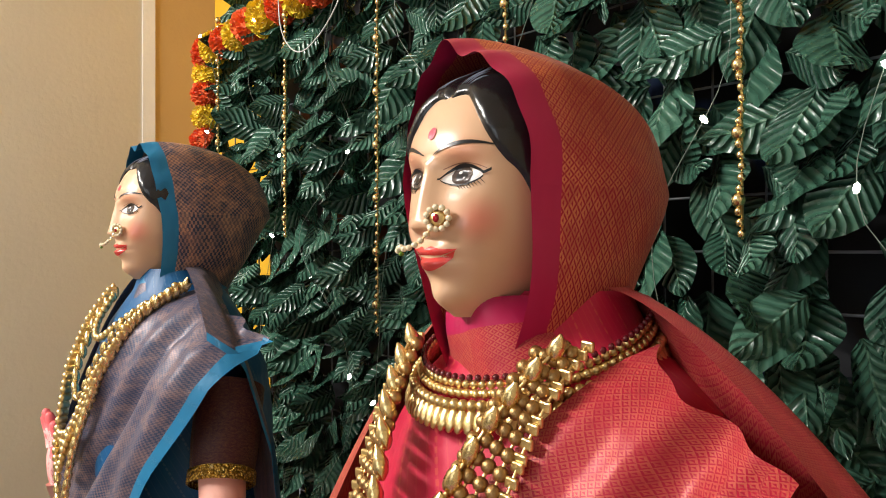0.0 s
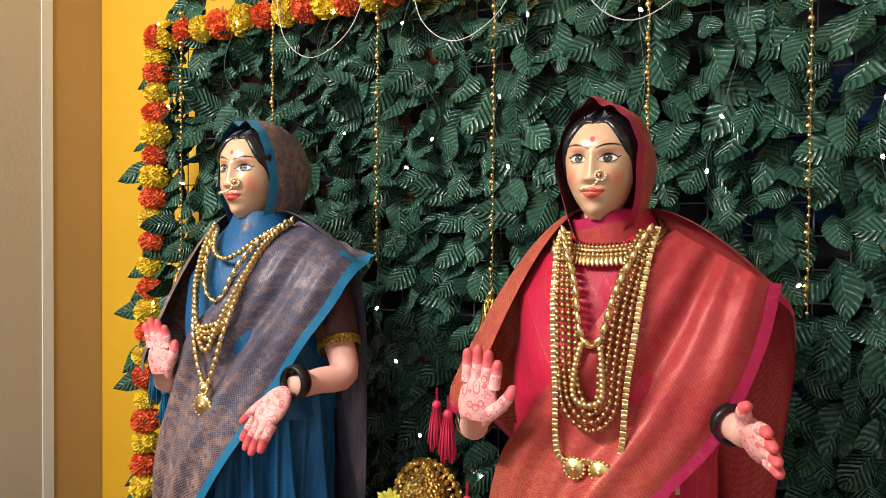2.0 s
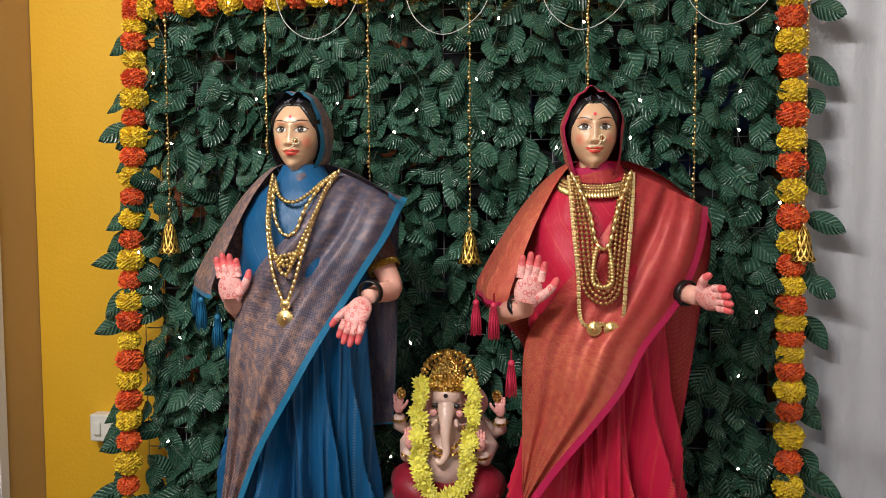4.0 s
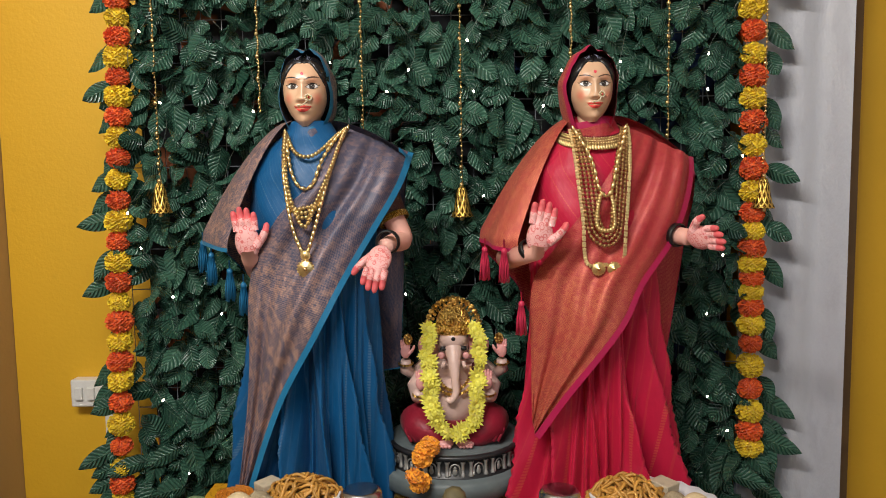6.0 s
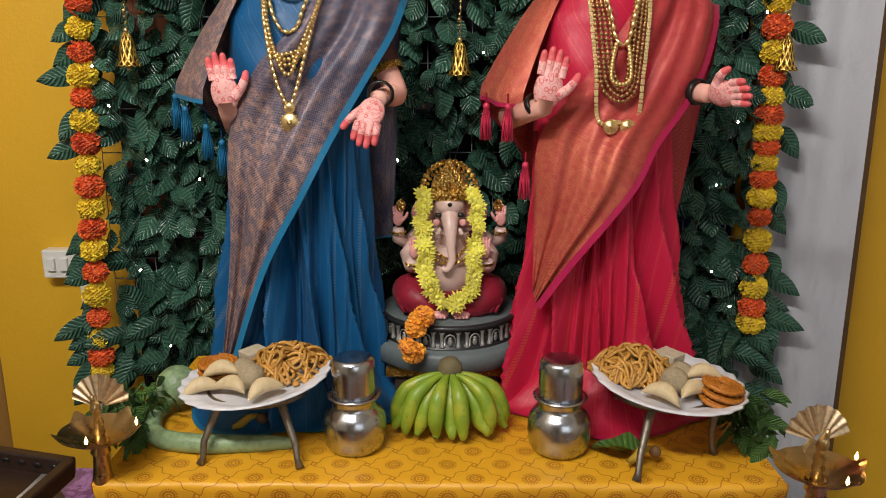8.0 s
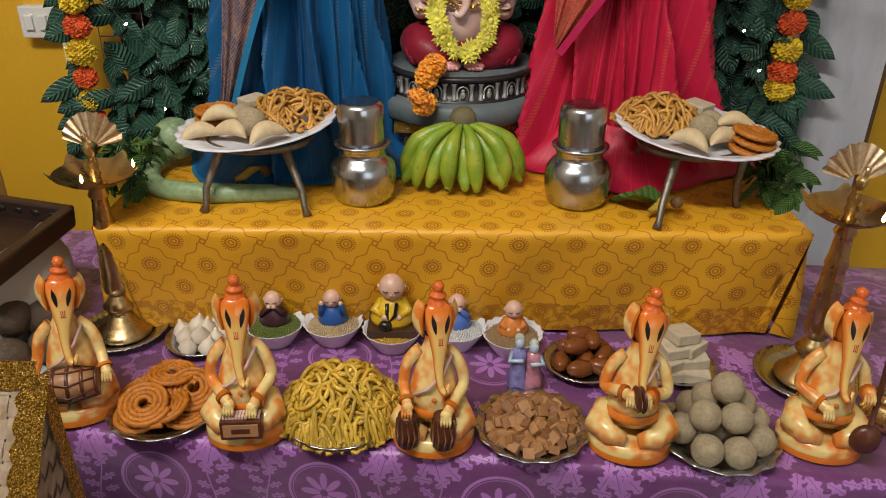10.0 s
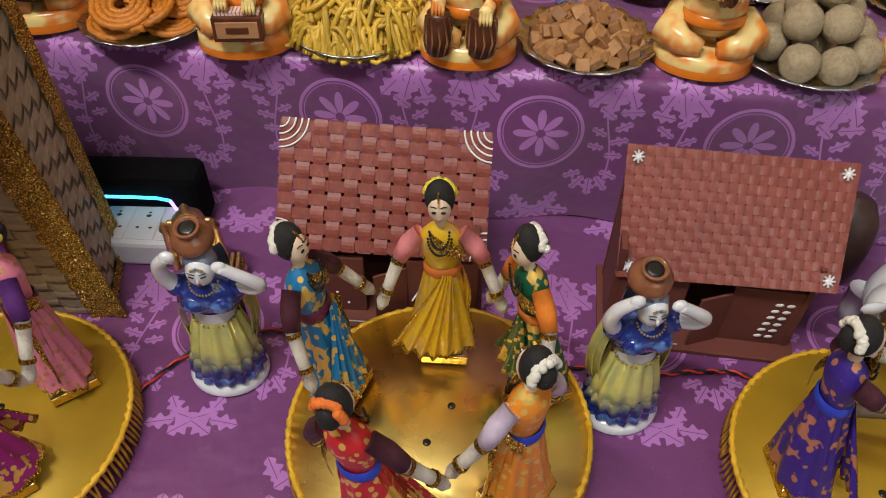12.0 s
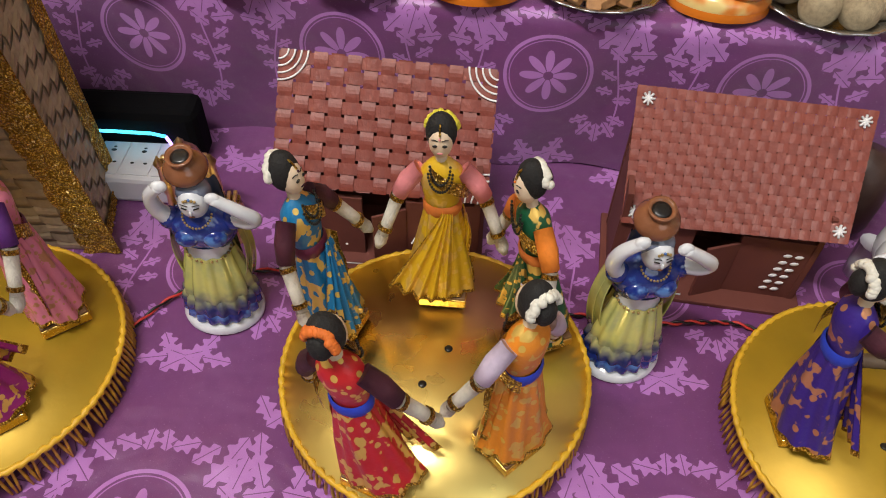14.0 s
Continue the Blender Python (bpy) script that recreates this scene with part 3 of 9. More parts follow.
def backing_mat():
    m = Mat("dark_patchy_backing", (0.008, 0.009, 0.012), 0.85)
    x, y, z = m.xyz()
    m.mix(m.ramp(m.noise(5, 2), 0.56, 0.6) * x.gt(0.1) * z.gt(0.2) * 0.8, (0.02, 0.06, 0.2))
    m.mix(m.ramp(m.noise(7, 2), 0.57, 0.6) * x.lt(-0.05) * z.gt(0.1) * 0.9, (0.32, 0.10, 0.04))
    return m.done()


backdrop()


# ---- marigold garlands ----
def pompom(mat, seed, r=0.0300, flat=0.90, petals=230):
    """A dense round flower head of small ruffled petals."""
    rng = random.Random(seed)
    g = Geo()
    g.ellipsoid((0, 0, 0), (r * 0.80, r * 0.80, r * 0.80 * flat), n=10, k=8)
    w = r * 2.35 / math.sqrt(petals)
    for i in range(petals):
        zc = 1 - 2 * (i + 0.5) / petals
        t = i * 2.39996
        q = math.sqrt(1 - zc * zc)
        d = Vector((q * math.cos(t), q * math.sin(t), zc))
        s = d.cross(Vector((rng.uniform(-1, 1), rng.uniform(-1, 1), 0.6))).normalized()
        n = d.cross(s)
        rr = r * rng.uniform(0.90, 1.07)
        pts = [d * r * 0.66 - s * w * 0.5, d * r * 0.66 + s * w * 0.5, d * rr + s * w + n * w * 0.35, d * rr * 1.02 + n * w * 0.9, d * rr - s * w + n * w * 0.35]
        o = len(g.v)
        g.v += [Vector((p.x, p.y, p.z * flat)) for p in pts]
        g.uv += [(0, 0)] * 5
        g.f.append((o, o + 1, o + 2, o + 3, o + 4)), g.m.append(0), g.s.append(False)
    return g


def garlands():
    rng = random.Random(8)
    balls = {c: [pompom(m, s).mesh("flower", m) for s in (1, 2, 3)] for c, m in (("o", ORANGE_PETAL), ("y", YELLOW_PETAL))}
    paths = [
        ("marigold_garland", [(-0.787, -0.006, 1.985), (-0.797, -0.006, 1.70), (-0.815, -0.006, 1.35), (-0.83, -0.006, 1.0), (-0.843, -0.006, 0.655)], "alternating orange and yellow marigold garland hanging down the backdrop edge"),
        ("marigold_garland", [(0.722, -0.006, 2.0), (0.732, -0.006, 1.70), (0.738, -0.006, 1.35), (0.74, -0.006, 1.1), (0.742, -0.006, 0.775)], "alternating orange and yellow marigold garland hanging beside the white curtain"),
        ("marigold_garland", [(-0.80, -0.006, 1.985), (-0.4, -0.012, 2.0), (0.0, -0.012, 2.015), (0.4, -0.012, 2.025), (0.72, -0.006, 2.01)], "alternating orange and yellow marigold garland along the top of the backdrop"),
    ]
    for name, pts, label in paths:
        ob = thing(name, pose(0, 0, 0), label, "garland", group="marigold garlands")
        length = sum((Vector(a) - Vector(b)).length for a, b in zip(pts, pts[1:]))
        n = round(length / 0.0472)
        part("thread", Geo().tube([spline(pts, i / 20) for i in range(21)], 0.0012, n=5), CLEAR_WIRE, ob)
        for i in range(n):
            p = spline(pts, (i + 0.5) / n)
            s = rng.uniform(0.9, 1.12)
            upright = abs(pts[0][2] - pts[-1][2]) > 0.5
            turn = pose(0, 0, 0, rng.uniform(-14, 14), rng.uniform(-14, 14) + (0 if upright else 90), rng.uniform(0, 360))
            part("flower", rng.choice(balls["oy"[i % 2]]), None, ob, m=Matrix.Translation(p) @ turn @ Matrix.Diagonal((s, s, s, 1)))


garlands()


# ---- bead strings, bells and fairy lights ----
def bead_strings():
    bead = Geo().ellipsoid((0, 0, 0), 0.0046, n=8, k=6).mesh("bead", GOLD_BRIGHT)
    for x, z_end, bell in ((-0.70, 1.47, True), (-0.45, 1.63, False), (-0.203, 1.50, False), (0.032, 1.45, True), (0.295, 1.62, False), (0.525, 1.44, False), (0.755, 1.46, True)):
        ob = thing("bead_string", pose(x, -0.022, 2.03), "thin gold bead string hanging in front of the leaves", "bead string", group="gold bead strings")
        n = 46
        part("thread", Geo().tube([(0, 0, 0), (0.002, 0, z_end - 2.03)], 0.0011, n=5), GOLD, ob)
        for i in range(n):
            z = (z_end - 2.03) * (i + 0.5) / n
            s = 0.75 if i % 6 else 1.25
            part("bead", bead, None, ob, m=pose(0.0015 * math.sin(i), 0, z) @ Matrix.Diagonal((s, s, s * 1.1, 1)))
        if bell:
            b = thing("gold_bell", pose(x, -0.024, z_end - 0.006), "gold woven bell hanging on a bead string", "bell", group="gold bells")
            part("shell", Geo().lathe([(0.002, 0.006), (0.009, 0.0), (0.014, -0.014), (0.017, -0.034), (0.021, -0.055), (0.027, -0.067), (0.0275, -0.07), (0.024, -0.068), (0.012, -0.03)], n=18, wave=0.03, lobes=9), lattice_gold(), b)
            part("knob", Geo().ellipsoid((0, 0, 0.008), 0.006), GOLD, b)
            part("clapper", Geo().tube([(0, 0, -0.03), (0, 0, -0.07)], 0.0015, n=5).ellipsoid((0, 0, -0.074), 0.006), GOLD, b)


def lattice_gold():
    m = Mat("woven_gold_lattice", (0.78, 0.52, 0.12), 0.35, 0.9)
    u, v = m.uv()
    cell = ((u * 12.0 + v * 5.0).fract() - 0.5).abs().max(((u * 12.0 - v * 5.0).fract() - 0.5).abs())
    m.mix(m.ramp(cell, 0.36, 0.3), (0.12, 0.06, 0.01))
    m.bump(cell, 0.003)
    return m.done()


def fairy_lights():
    rng = random.Random(21)
    bulb = Geo().lathe([(0.0, 0.004), (0.0022, 0.002), (0.0026, -0.001), (0.0014, -0.004), (0.0, -0.0045)], n=8).mesh("bulb", LED)
    for k in range(8):
        x = -0.72 + 0.196 * k
        pts = [(x + rng.uniform(-0.07, 0.07), -0.008 - rng.uniform(0, 0.03), 2.02 - 0.13 * j) for j in range(11)]
        ob = thing("fairy_light_string", pose(0, 0, 0), "thin clear wire string with small warm white bulbs", "fairy lights", group="fairy light strings")
        part("wire", Geo().tube([spline(pts, i / 60) for i in range(61)], 0.0004, n=4), THIN_WIRE, ob)
        for j in range(8):
            p = spline(pts, (j + rng.uniform(0.1, 0.9)) / 8)
            part("bulb", bulb, None, ob, m=Matrix.Translation(p + Vector((0.002, -0.004, 0))) @ pose(0, 0, 0, rng.uniform(-60, 60), rng.uniform(-60, 60)))
    for k in range(4):
        x = -0.42 + 0.3 * k
        pts = [(x, -0.05, 2.03), (x + 0.03, -0.06, 1.93), (x + 0.10, -0.065, 1.885), (x + 0.18, -0.06, 1.93), (x + 0.22, -0.05, 2.03)]
        thing("white_cable", pose(0, 0, 0), "looped white cable below the top garland", "cable", geo=Geo().tube([spline(pts, i / 24) for i in range(25)], 0.0010, n=6), mats=CLEAR_WIRE)


bead_strings()
fairy_lights()


# ---- the two draped mannequins ----
BODY = [(0.728, 0.182, 0.135), (0.85, 0.164, 0.122), (1.0, 0.142, 0.11), (1.15, 0.13, 0.108), (1.28, 0.128, 0.11), (1.40, 0.132, 0.105), (1.48, 0.128, 0.09), (1.53, 0.10, 0.07), (1.565, 0.055, 0.05), (1.60, 0.036, 0.038)]
BODY_RX, BODY_RY = [(z, a) for z, a, b in BODY], [(z, b) for z, a, b in BODY]


def body_front(dx, z, gap):
    rx, ry = table(BODY_RX, z) + gap, table(BODY_RY, z) + gap
    if dx > 0:
        rx += 0.085 * smooth(1.18, 1.40, z) * smooth(0.05, 0.16, dx) * (1.0 if z < 1.52 else 0.75)
    k = dx / rx
    return -ry * math.sqrt(max(0.0, 1 - k * k)) if abs(k) < 1 else min(0.07, (abs(dx) - rx) * 0.5)


def head(g, m, pal):
    """A mannequin's head, face to -y, chin at z = 0; pal gives the material slots."""
    W = [(0, 0.010), (0.010, 0.0205), (0.028, 0.0325), (0.055, 0.0435), (0.085, 0.0470), (0.110, 0.0475), (0.135, 0.039), (0.150, 0.024), (0.157, 0.002)]
    F = [(0, 0.030), (0.010, 0.044), (0.028, 0.048), (0.055, 0.051), (0.085, 0.053), (0.110, 0.052), (0.135, 0.040), (0.150, 0.022), (0.157, 0.002)]
    B = [(0, 0.0), (0.010, 0.01), (0.028, 0.03), (0.055, 0.055), (0.085, 0.066), (0.110, 0.064), (0.135, 0.05), (0.150, 0.03), (0.157, 0.002)]

    def soft(rows, z):
        return sum(table(rows, z + d) for d in (-0.006, -0.003, 0, 0.003, 0.006)) / 5

    def round_off(k, z):
        """The front of the section: rounder at the chin, flatter across the cheeks."""
        return math.sqrt(max(0.0, 1 - min(1.0, abs(k)) ** (1.9 + 0.5 * smooth(0.015, 0.055, z))))

    def bump(x, z):
        e = 0.0
        t = (0.095 - z) / 0.039                       # nose
        if 0 < t < 1.15:
            h = 0.0028 + 0.0096 * t ** 1.15 if t < 1 else 0.0124 * (1 - (t - 1) / 0.15) ** 0.7
            wd = 0.0052 + 0.0048 * min(t, 1.0) ** 2
            e += h * math.exp(-(x / wd) ** 2)
        e += 0.0035 * math.exp(-((abs(x) - 0.008) / 0.004) ** 2 - ((z - 0.0575) / 0.005) ** 2)   # nostrils
        e += 0.0062 * math.exp(-(x / 0.013) ** 2 - ((z - 0.0415) / 0.0050) ** 2)    # upper lip
        e += 0.0068 * math.exp(-(x / 0.011) ** 2 - ((z - 0.0325) / 0.0055) ** 2)     # lower lip
        e -= 0.0026 * math.exp(-(x / 0.016) ** 2 - ((z - 0.0375) / 0.0016) ** 2)
        e += 0.004 * math.exp(-(x / 0.013) ** 2 - ((z - 0.010) / 0.010) ** 2)       # chin
        e -= 0.0085 * math.exp(-((abs(x) - 0.018) / 0.011) ** 2 - ((z - 0.087) / 0.009) ** 2)   # eye hollows
        e += 0.0035 * math.exp(-((abs(x) - 0.019) / 0.009) ** 2 - ((z - 0.0845) / 0.0045) ** 2)  # eye balls
        e += 0.0042 * math.exp(-((abs(x) - 0.025) / 0.013) ** 2 - ((z - 0.052) / 0.016) ** 2)   # cheeks
        e += 0.0022 * math.exp(-((abs(x) - 0.018) / 0.014) ** 2 - ((z - 0.099) / 0.005) ** 2)   # brow
        return e

    def face_y(x, z):
        w = soft(W, z)
        return -(soft(F, z) * round_off(x / w, z) + bump(x, z))

    def hairline(t):
        return 0.1365 - 0.004 * math.exp(-(t / 0.10) ** 2) - 0.046 * smooth(0.30, 1.10, t) - 0.06 * smooth(1.0, 1.7, t)

    def skin(a, b):
        t = (a * 2 - 1) * math.pi
        z = 0.157 * (1 - math.cos(b * math.pi)) / 2
        w = soft(W, z)
        x = w * math.sin(t)
        c = math.cos(t)
        y = -(soft(F, z) * round_off(math.sin(t), z) + bump(x, z) * smooth(0.05, 0.4, c)) if c > 0 else -soft(B, z) * c
        return (x, y, z)
    g.grid(skin, 120, 90, pal["face"], cu=True, m=m, uv=lambda a, b: (a, b))

    def hair(a, b):
        t = (a * 2 - 1) * math.pi
        z0 = hairline(abs(t))
        z = z0 + (0.1575 - z0) * math.sin(b * math.pi / 2)
        w, c = soft(W, z), math.cos(t)
        x = w * math.sin(t)
        y = -(soft(F, z) * round_off(math.sin(t), z)) if c > 0 else -soft(B, z) * c
        k = 1.0 + 0.085 * min(1.0, b * 9) ** 0.5 + 0.004 * math.sin(t * 46 + b * 3)
        dip = 0.004 * math.exp(-(x / 0.003) ** 2) * max(0.0, c)
        return (x * k, y * k + dip, 0.08 + (z - 0.08) * (1 + 0.06 * min(1.0, b * 6)) - dip * b)
    g.grid(hair, 140, 30, pal["hair"], cu=True, m=m)
    # neck
    g.tube([(0, 0.020, -0.05), (0, 0.018, -0.02), (0, 0.012, 0.02)], [0.026, 0.026, 0.026], pal["skin"], n=20, m=m)

    def decal(xc, zc, half, top, bot, mat, lift, n=16, k=6, flip=1, slant=0.0):
        def fn(a, b):
            u = a * 2 - 1
            lo, hi = bot(u), top(u)
            x = xc + flip * u * half
            z = zc + lo + (hi - lo) * b + slant * u
            return (x, face_y(x, z) - lift, z)
        g.grid(fn, n, k, mat, m=m)
    arc = lambda u: math.sqrt(max(0.0, 1 - u * u))
    lid = lambda u: 0.0062 * max(0.0, 1 - abs(u) ** 1.9) ** 0.75 + 0.0010 * u
    low = lambda u: -0.0040 * max(0.0, 1 - abs(u) ** 2.2) ** 0.8 + 0.0010 * u
    for s in (-1, 1):
        xe, ze, he = s * 0.0190, 0.0848, 0.0112
        decal(xe, ze, he, lid, low, pal["white"], 0.0004, n=24, k=8, flip=s)
        for rad, mat, lift in ((0.0058, "iris", 0.0008), (0.0032, "black", 0.0011)):
            decal(xe - s * 0.0004, ze + 0.0012, rad, lambda u, rad=rad: min(rad * arc(u), lid(u * rad / he) - 0.0012), lambda u, rad=rad: max(-rad * arc(u), low(u * rad / he) - 0.0012), pal[mat], lift, n=18, k=8, flip=s)
        # two glints on the eye, painted as white dots
        decal(xe - s * 0.0018, ze + 0.0030, 0.0010, lambda u: 0.0010 * arc(u), lambda u: -0.0010 * arc(u), pal["white"], 0.0014, n=8, k=3, flip=s)
        decal(xe + s * 0.0016, ze - 0.0004, 0.0006, lambda u: 0.0006 * arc(u), lambda u: -0.0006 * arc(u), pal["white"], 0.0014, n=8, k=3, flip=s)
        # thick painted lid line that ends in a wing
        wing = lambda u: 0.0036 * max(0.0, (u - 0.45) / 0.55) ** 2
        decal(xe + s * 0.0013, ze, 0.0138, lambda u: lid(max(-1, min(1, u * 1.22 + 0.10))) + 0.0008 + 0.0012 * (1 - u * u) + wing(u), lambda u: lid(max(-1, min(1, u * 1.22 + 0.10))) - 0.0002 + wing(u) * 0.80, pal["black"], 0.0012, n=30, k=3, flip=s)
        # crease of the upper lid
        decal(xe + s * 0.0010, ze + 0.0048, 0.0118, lambda u: 0.0036 * (1 - u * u) + 0.0004, lambda u: 0.0036 * (1 - u * u), pal["brown"], 0.0006, n=20, k=1, flip=s)
        decal(xe, ze, he * 1.02, lambda u: low(u) + 0.0001, lambda u: low(u) - 0.0008 - 0.0003 * u, pal["black"], 0.0009, n=20, k=2, flip=s)
        # painted lower lashes
        for i in range(9):
            u = -0.2 + 0.135 * i
            p = [(xe + s * (he * u + q * 0.0022), ze + low(u) - 0.0006 - q * 0.0026) for q in (0.0, 1.0)]
            g.tube([(x, face_y(x, z) - 0.0006, z) for x, z in p], [0.00022, 0.00010], pal["black"], 4, m)
        # arched brow that thins outward
        decal(s * 0.0212, 0.1005, 0.0178, lambda u: 0.0052 * (1 - (u - 0.15) ** 2) + 0.0008 * (1 - u * u), lambda u: 0.0052 * (1 - (u - 0.15) ** 2) - 0.0017 * (1 - max(0.0, u)) ** 0.8 * (1 - max(0.0, -u) ** 4), pal["black"], 0.0006, n=26, k=3, flip=s)
        # painted highlights in the hair
        for i in range(4):
            line = []
            for j in range(9):
                t0, e = s * (0.22 + 0.055 * i + 0.03 * j), 0.004 + 0.0026 * j
                z = hairline(abs(t0)) + e
                line.append((soft(W, z) * math.sin(t0) * 1.088, -soft(F, z) * round_off(math.sin(t0), z) * 1.092, 0.08 + (z - 0.08) * 1.058))
            g.tube(line, [0.00015, 0.0004, 0.0006, 0.0006, 0.0006, 0.0006, 0.0005, 0.0003, 0.0001], pal["streak"], 4, m)
    # lips, mark on the brow
    decal(0, 0.0375, 0.0182, lambda u: 0.0056 * (1 - abs(u) ** 1.6) + 0.0012 * math.exp(-((abs(u) - 0.22) / 0.16) ** 2) - 0.0009 * math.exp(-(u / 0.1) ** 2) + 0.0052 * u * u, lambda u: 0.0052 * u * u, pal["lip"], 0.0004, n=30, k=6)
    decal(0, 0.0375, 0.0174, lambda u: 0.0052 * u * u - 0.0006, lambda u: -0.0084 * (1 - abs(u) ** 2.2) + 0.0052 * u * u, pal["lip"], 0.0004, n=30, k=6)
    decal(0, 0.1125, 0.0030, lambda u: 0.0038 * arc(u), lambda u: -0.0038 * arc(u), pal["bindi"], 0.0006, n=14, k=4)
    return face_y


def hand(g, m, palm, tip, size=1.0, curl=0.15, mirror=1):
    """A hand with the palm to -y and the fingers up, the wrist at the origin."""
    s = size
    g.ellipsoid((0, 0, 0.030 * s), (0.026 * s, 0.012 * s, 0.036 * s), palm, 16, 12, m)
    for i, (x, length, lean) in enumerate(((-0.0185, 0.042, -0.06), (-0.0062, 0.050, -0.02), (0.0062, 0.047, 0.02), (0.0180, 0.037, 0.06))):
        x *= mirror
        lean *= mirror
        base = Vector((x * s, 0, 0.054 * s))
        d = Vector((math.sin(lean), 0, math.cos(lean)))
        pts = [base + d * length * s * k + Vector((0, -curl * length * s * k * k, 0)) for k in (0, 0.33, 0.55, 0.8, 0.95, 1.0)]
        g.tube(pts[:3], [0.0076 * s, 0.0072 * s, 0.0068 * s], palm, 10, m)
        g.tube(pts[2:], [0.0068 * s, 0.0064 * s, 0.0048 * s, 0.0018 * s], tip, 10, m)
    pts = [Vector((mirror * 0.018 * s, -0.004 * s, 0.022 * s)), Vector((mirror * 0.034 * s, -0.008 * s, 0.038 * s)), Vector((mirror * 0.042 * s, -0.01 * s, 0.052 * s)), Vector((mirror * 0.046 * s, -0.01 * s, 0.064 * s)), Vector((mirror * 0.047 * s, -0.01 * s, 0.068 * s))]
    g.tube(pts[:3], [0.010 * s, 0.0085 * s, 0.0072 * s], palm, 10, m)
    g.tube(pts[2:], [0.0072 * s, 0.006 * s, 0.002 * s], tip, 10, m)


def sheet(cx, cy, upper, lower, gap, n=60, k=34, fold=0.0095, waves=9.0):
    """A cloth band between two edges, laid over the front of a body."""
    g = Geo()

    def fn(a, b):
        p = Vector(spline(upper, a)).lerp(Vector(spline(lower, a)), b)
        y = body_front(p.x, p.y, gap + 0.036 * (1 - smooth(1.16, 1.36, p.y)))
        y -= (fold * math.sin(b * waves + a * 2.0) + 0.5 * fold * math.sin(b * waves * 2.7 - a * 5.0)) * math.sin(math.pi * b) ** 0.5
        return (cx + p.x, cy + y, p.y)

    def uv(a, b):
        p, q = Vector(spline(upper, a)), Vector(spline(lower, a))
        return (a * 0.75, b * max(0.04, (p - q).length))
    return g.grid(fn, n, k, uv=uv)


def cape(cx, cy, hem, th0, th1, neck=0.045, zn=1.592, n=90, k=26, seed=1.0):
    """The shoulder cloth round the back: hem gives (degrees from the front, radius, height)."""
    g = Geo()
    R, Z = [(h[0], h[1]) for h in hem], [(h[0], h[2]) for h in hem]

    def fn(a, b):
        t = th0 + (th1 - th0) * a
        r1, z1 = table(R, t), table(Z, t)
        b2 = b ** 0.75
        r = neck + (r1 - neck) * min(1, b2 * 1.05)
        z = zn - (zn - z1) * b ** 1.2
        r *= 1 + 0.03 * math.sin(math.radians(t) * 9 + seed) * b
        q = math.radians(t)
        return (cx + r * math.sin(q), cy - r * math.cos(q) * 0.72, z)
    return g.grid(fn, n, k, uv=lambda a, b: (a * (th1 - th0) * 0.0033, b * 0.3))


def skirt(cx, cy, seed, top=1.30, spread=1.0, lean=0.0):
    g = Geo()
    rng = random.Random(seed)
    ph = [rng.uniform(0, 6.28) for _ in range(6)]

    def fn(a, b):
        z = TOP + 0.003 + (top - TOP) * b
        t = a * math.tau
        rx, ry = table(BODY_RX, z) * (1 + (spread - 1) * (1 - b)), table(BODY_RY, z)
        front = max(0.0, math.cos(t)) ** 0.6
        amp = 0.034 * (1 - b * 0.9) * (0.35 + front)
        w = math.sin(t * 10 + ph[0] + b * 4.5) + 0.6 * math.sin(t * 17 + ph[1] + b * 3.0) + 0.6 * math.sin(t * 6 + ph[2] + b * 3)
        w = math.copysign(abs(w) ** 0.7, w) * 0.6 + 1.2 * (1 - 2 * abs(math.sin(t * 6.5 + ph[3] + 2.6 * b)) ** 0.7)
        w += 0.32 * math.sin(t * 29 + ph[4] + b * 6) + 0.22 * math.sin(t * 43 + ph[5] - b * 4)
        s = 1 + amp * w / rx
        return (cx + rx * s * math.sin(t) + lean * (1 - b), cy - ry * s * math.cos(t), z)
    return g.grid(fn, 420, 60, uv=lambda a, b: (a * 0.9, b * (top - TOP)))


def hood(c, rx, ry, rz_up, rz_down, seed, yaw):
    g = Geo()

    def fn(a, b):
        t = a * math.tau
        al = math.radians(63) + (math.pi - math.radians(63)) * b
        up = math.sin(t)
        wob = 1 + 0.035 * math.sin(t * 5 + seed) * (1 - b) ** 2 + 0.02 * math.sin(t * 9 + b * 5 + seed)
        wob += 0.035 * math.sin(t * 13 + seed) * (1 - b) ** 5 * max(0.0, up)
        x = rx * math.sin(al) ** 0.8 * math.cos(t) * wob
        z = (rz_up if up > 0 else rz_down) * math.sin(al) ** (0.8 if up > 0 else 0.6) * up * wob
        y = -ry * math.cos(al) * (1.22 if math.cos(al) < 0 else 1.0)
        if up < 0:
            x *= 1 - 0.42 * (-up) ** 2
            y = y * (1 - 0.35 * (-up)) + 0.006 * up
        y -= 0.010 * max(0.0, up) * (1 - b)
        x *= 1 - 0.13 * (1 - b) ** 2
        return Vector((x, y, z))
    return g.grid(fn, 120, 40, m=Matrix.Translation(c) @ pose(0, 0, 0, 0, 0, yaw), mat_fn=lambda a, b: 1 if b < 0.09 else 0, uv=lambda a, b: (0.5 + b * 0.16, a * 0.45))


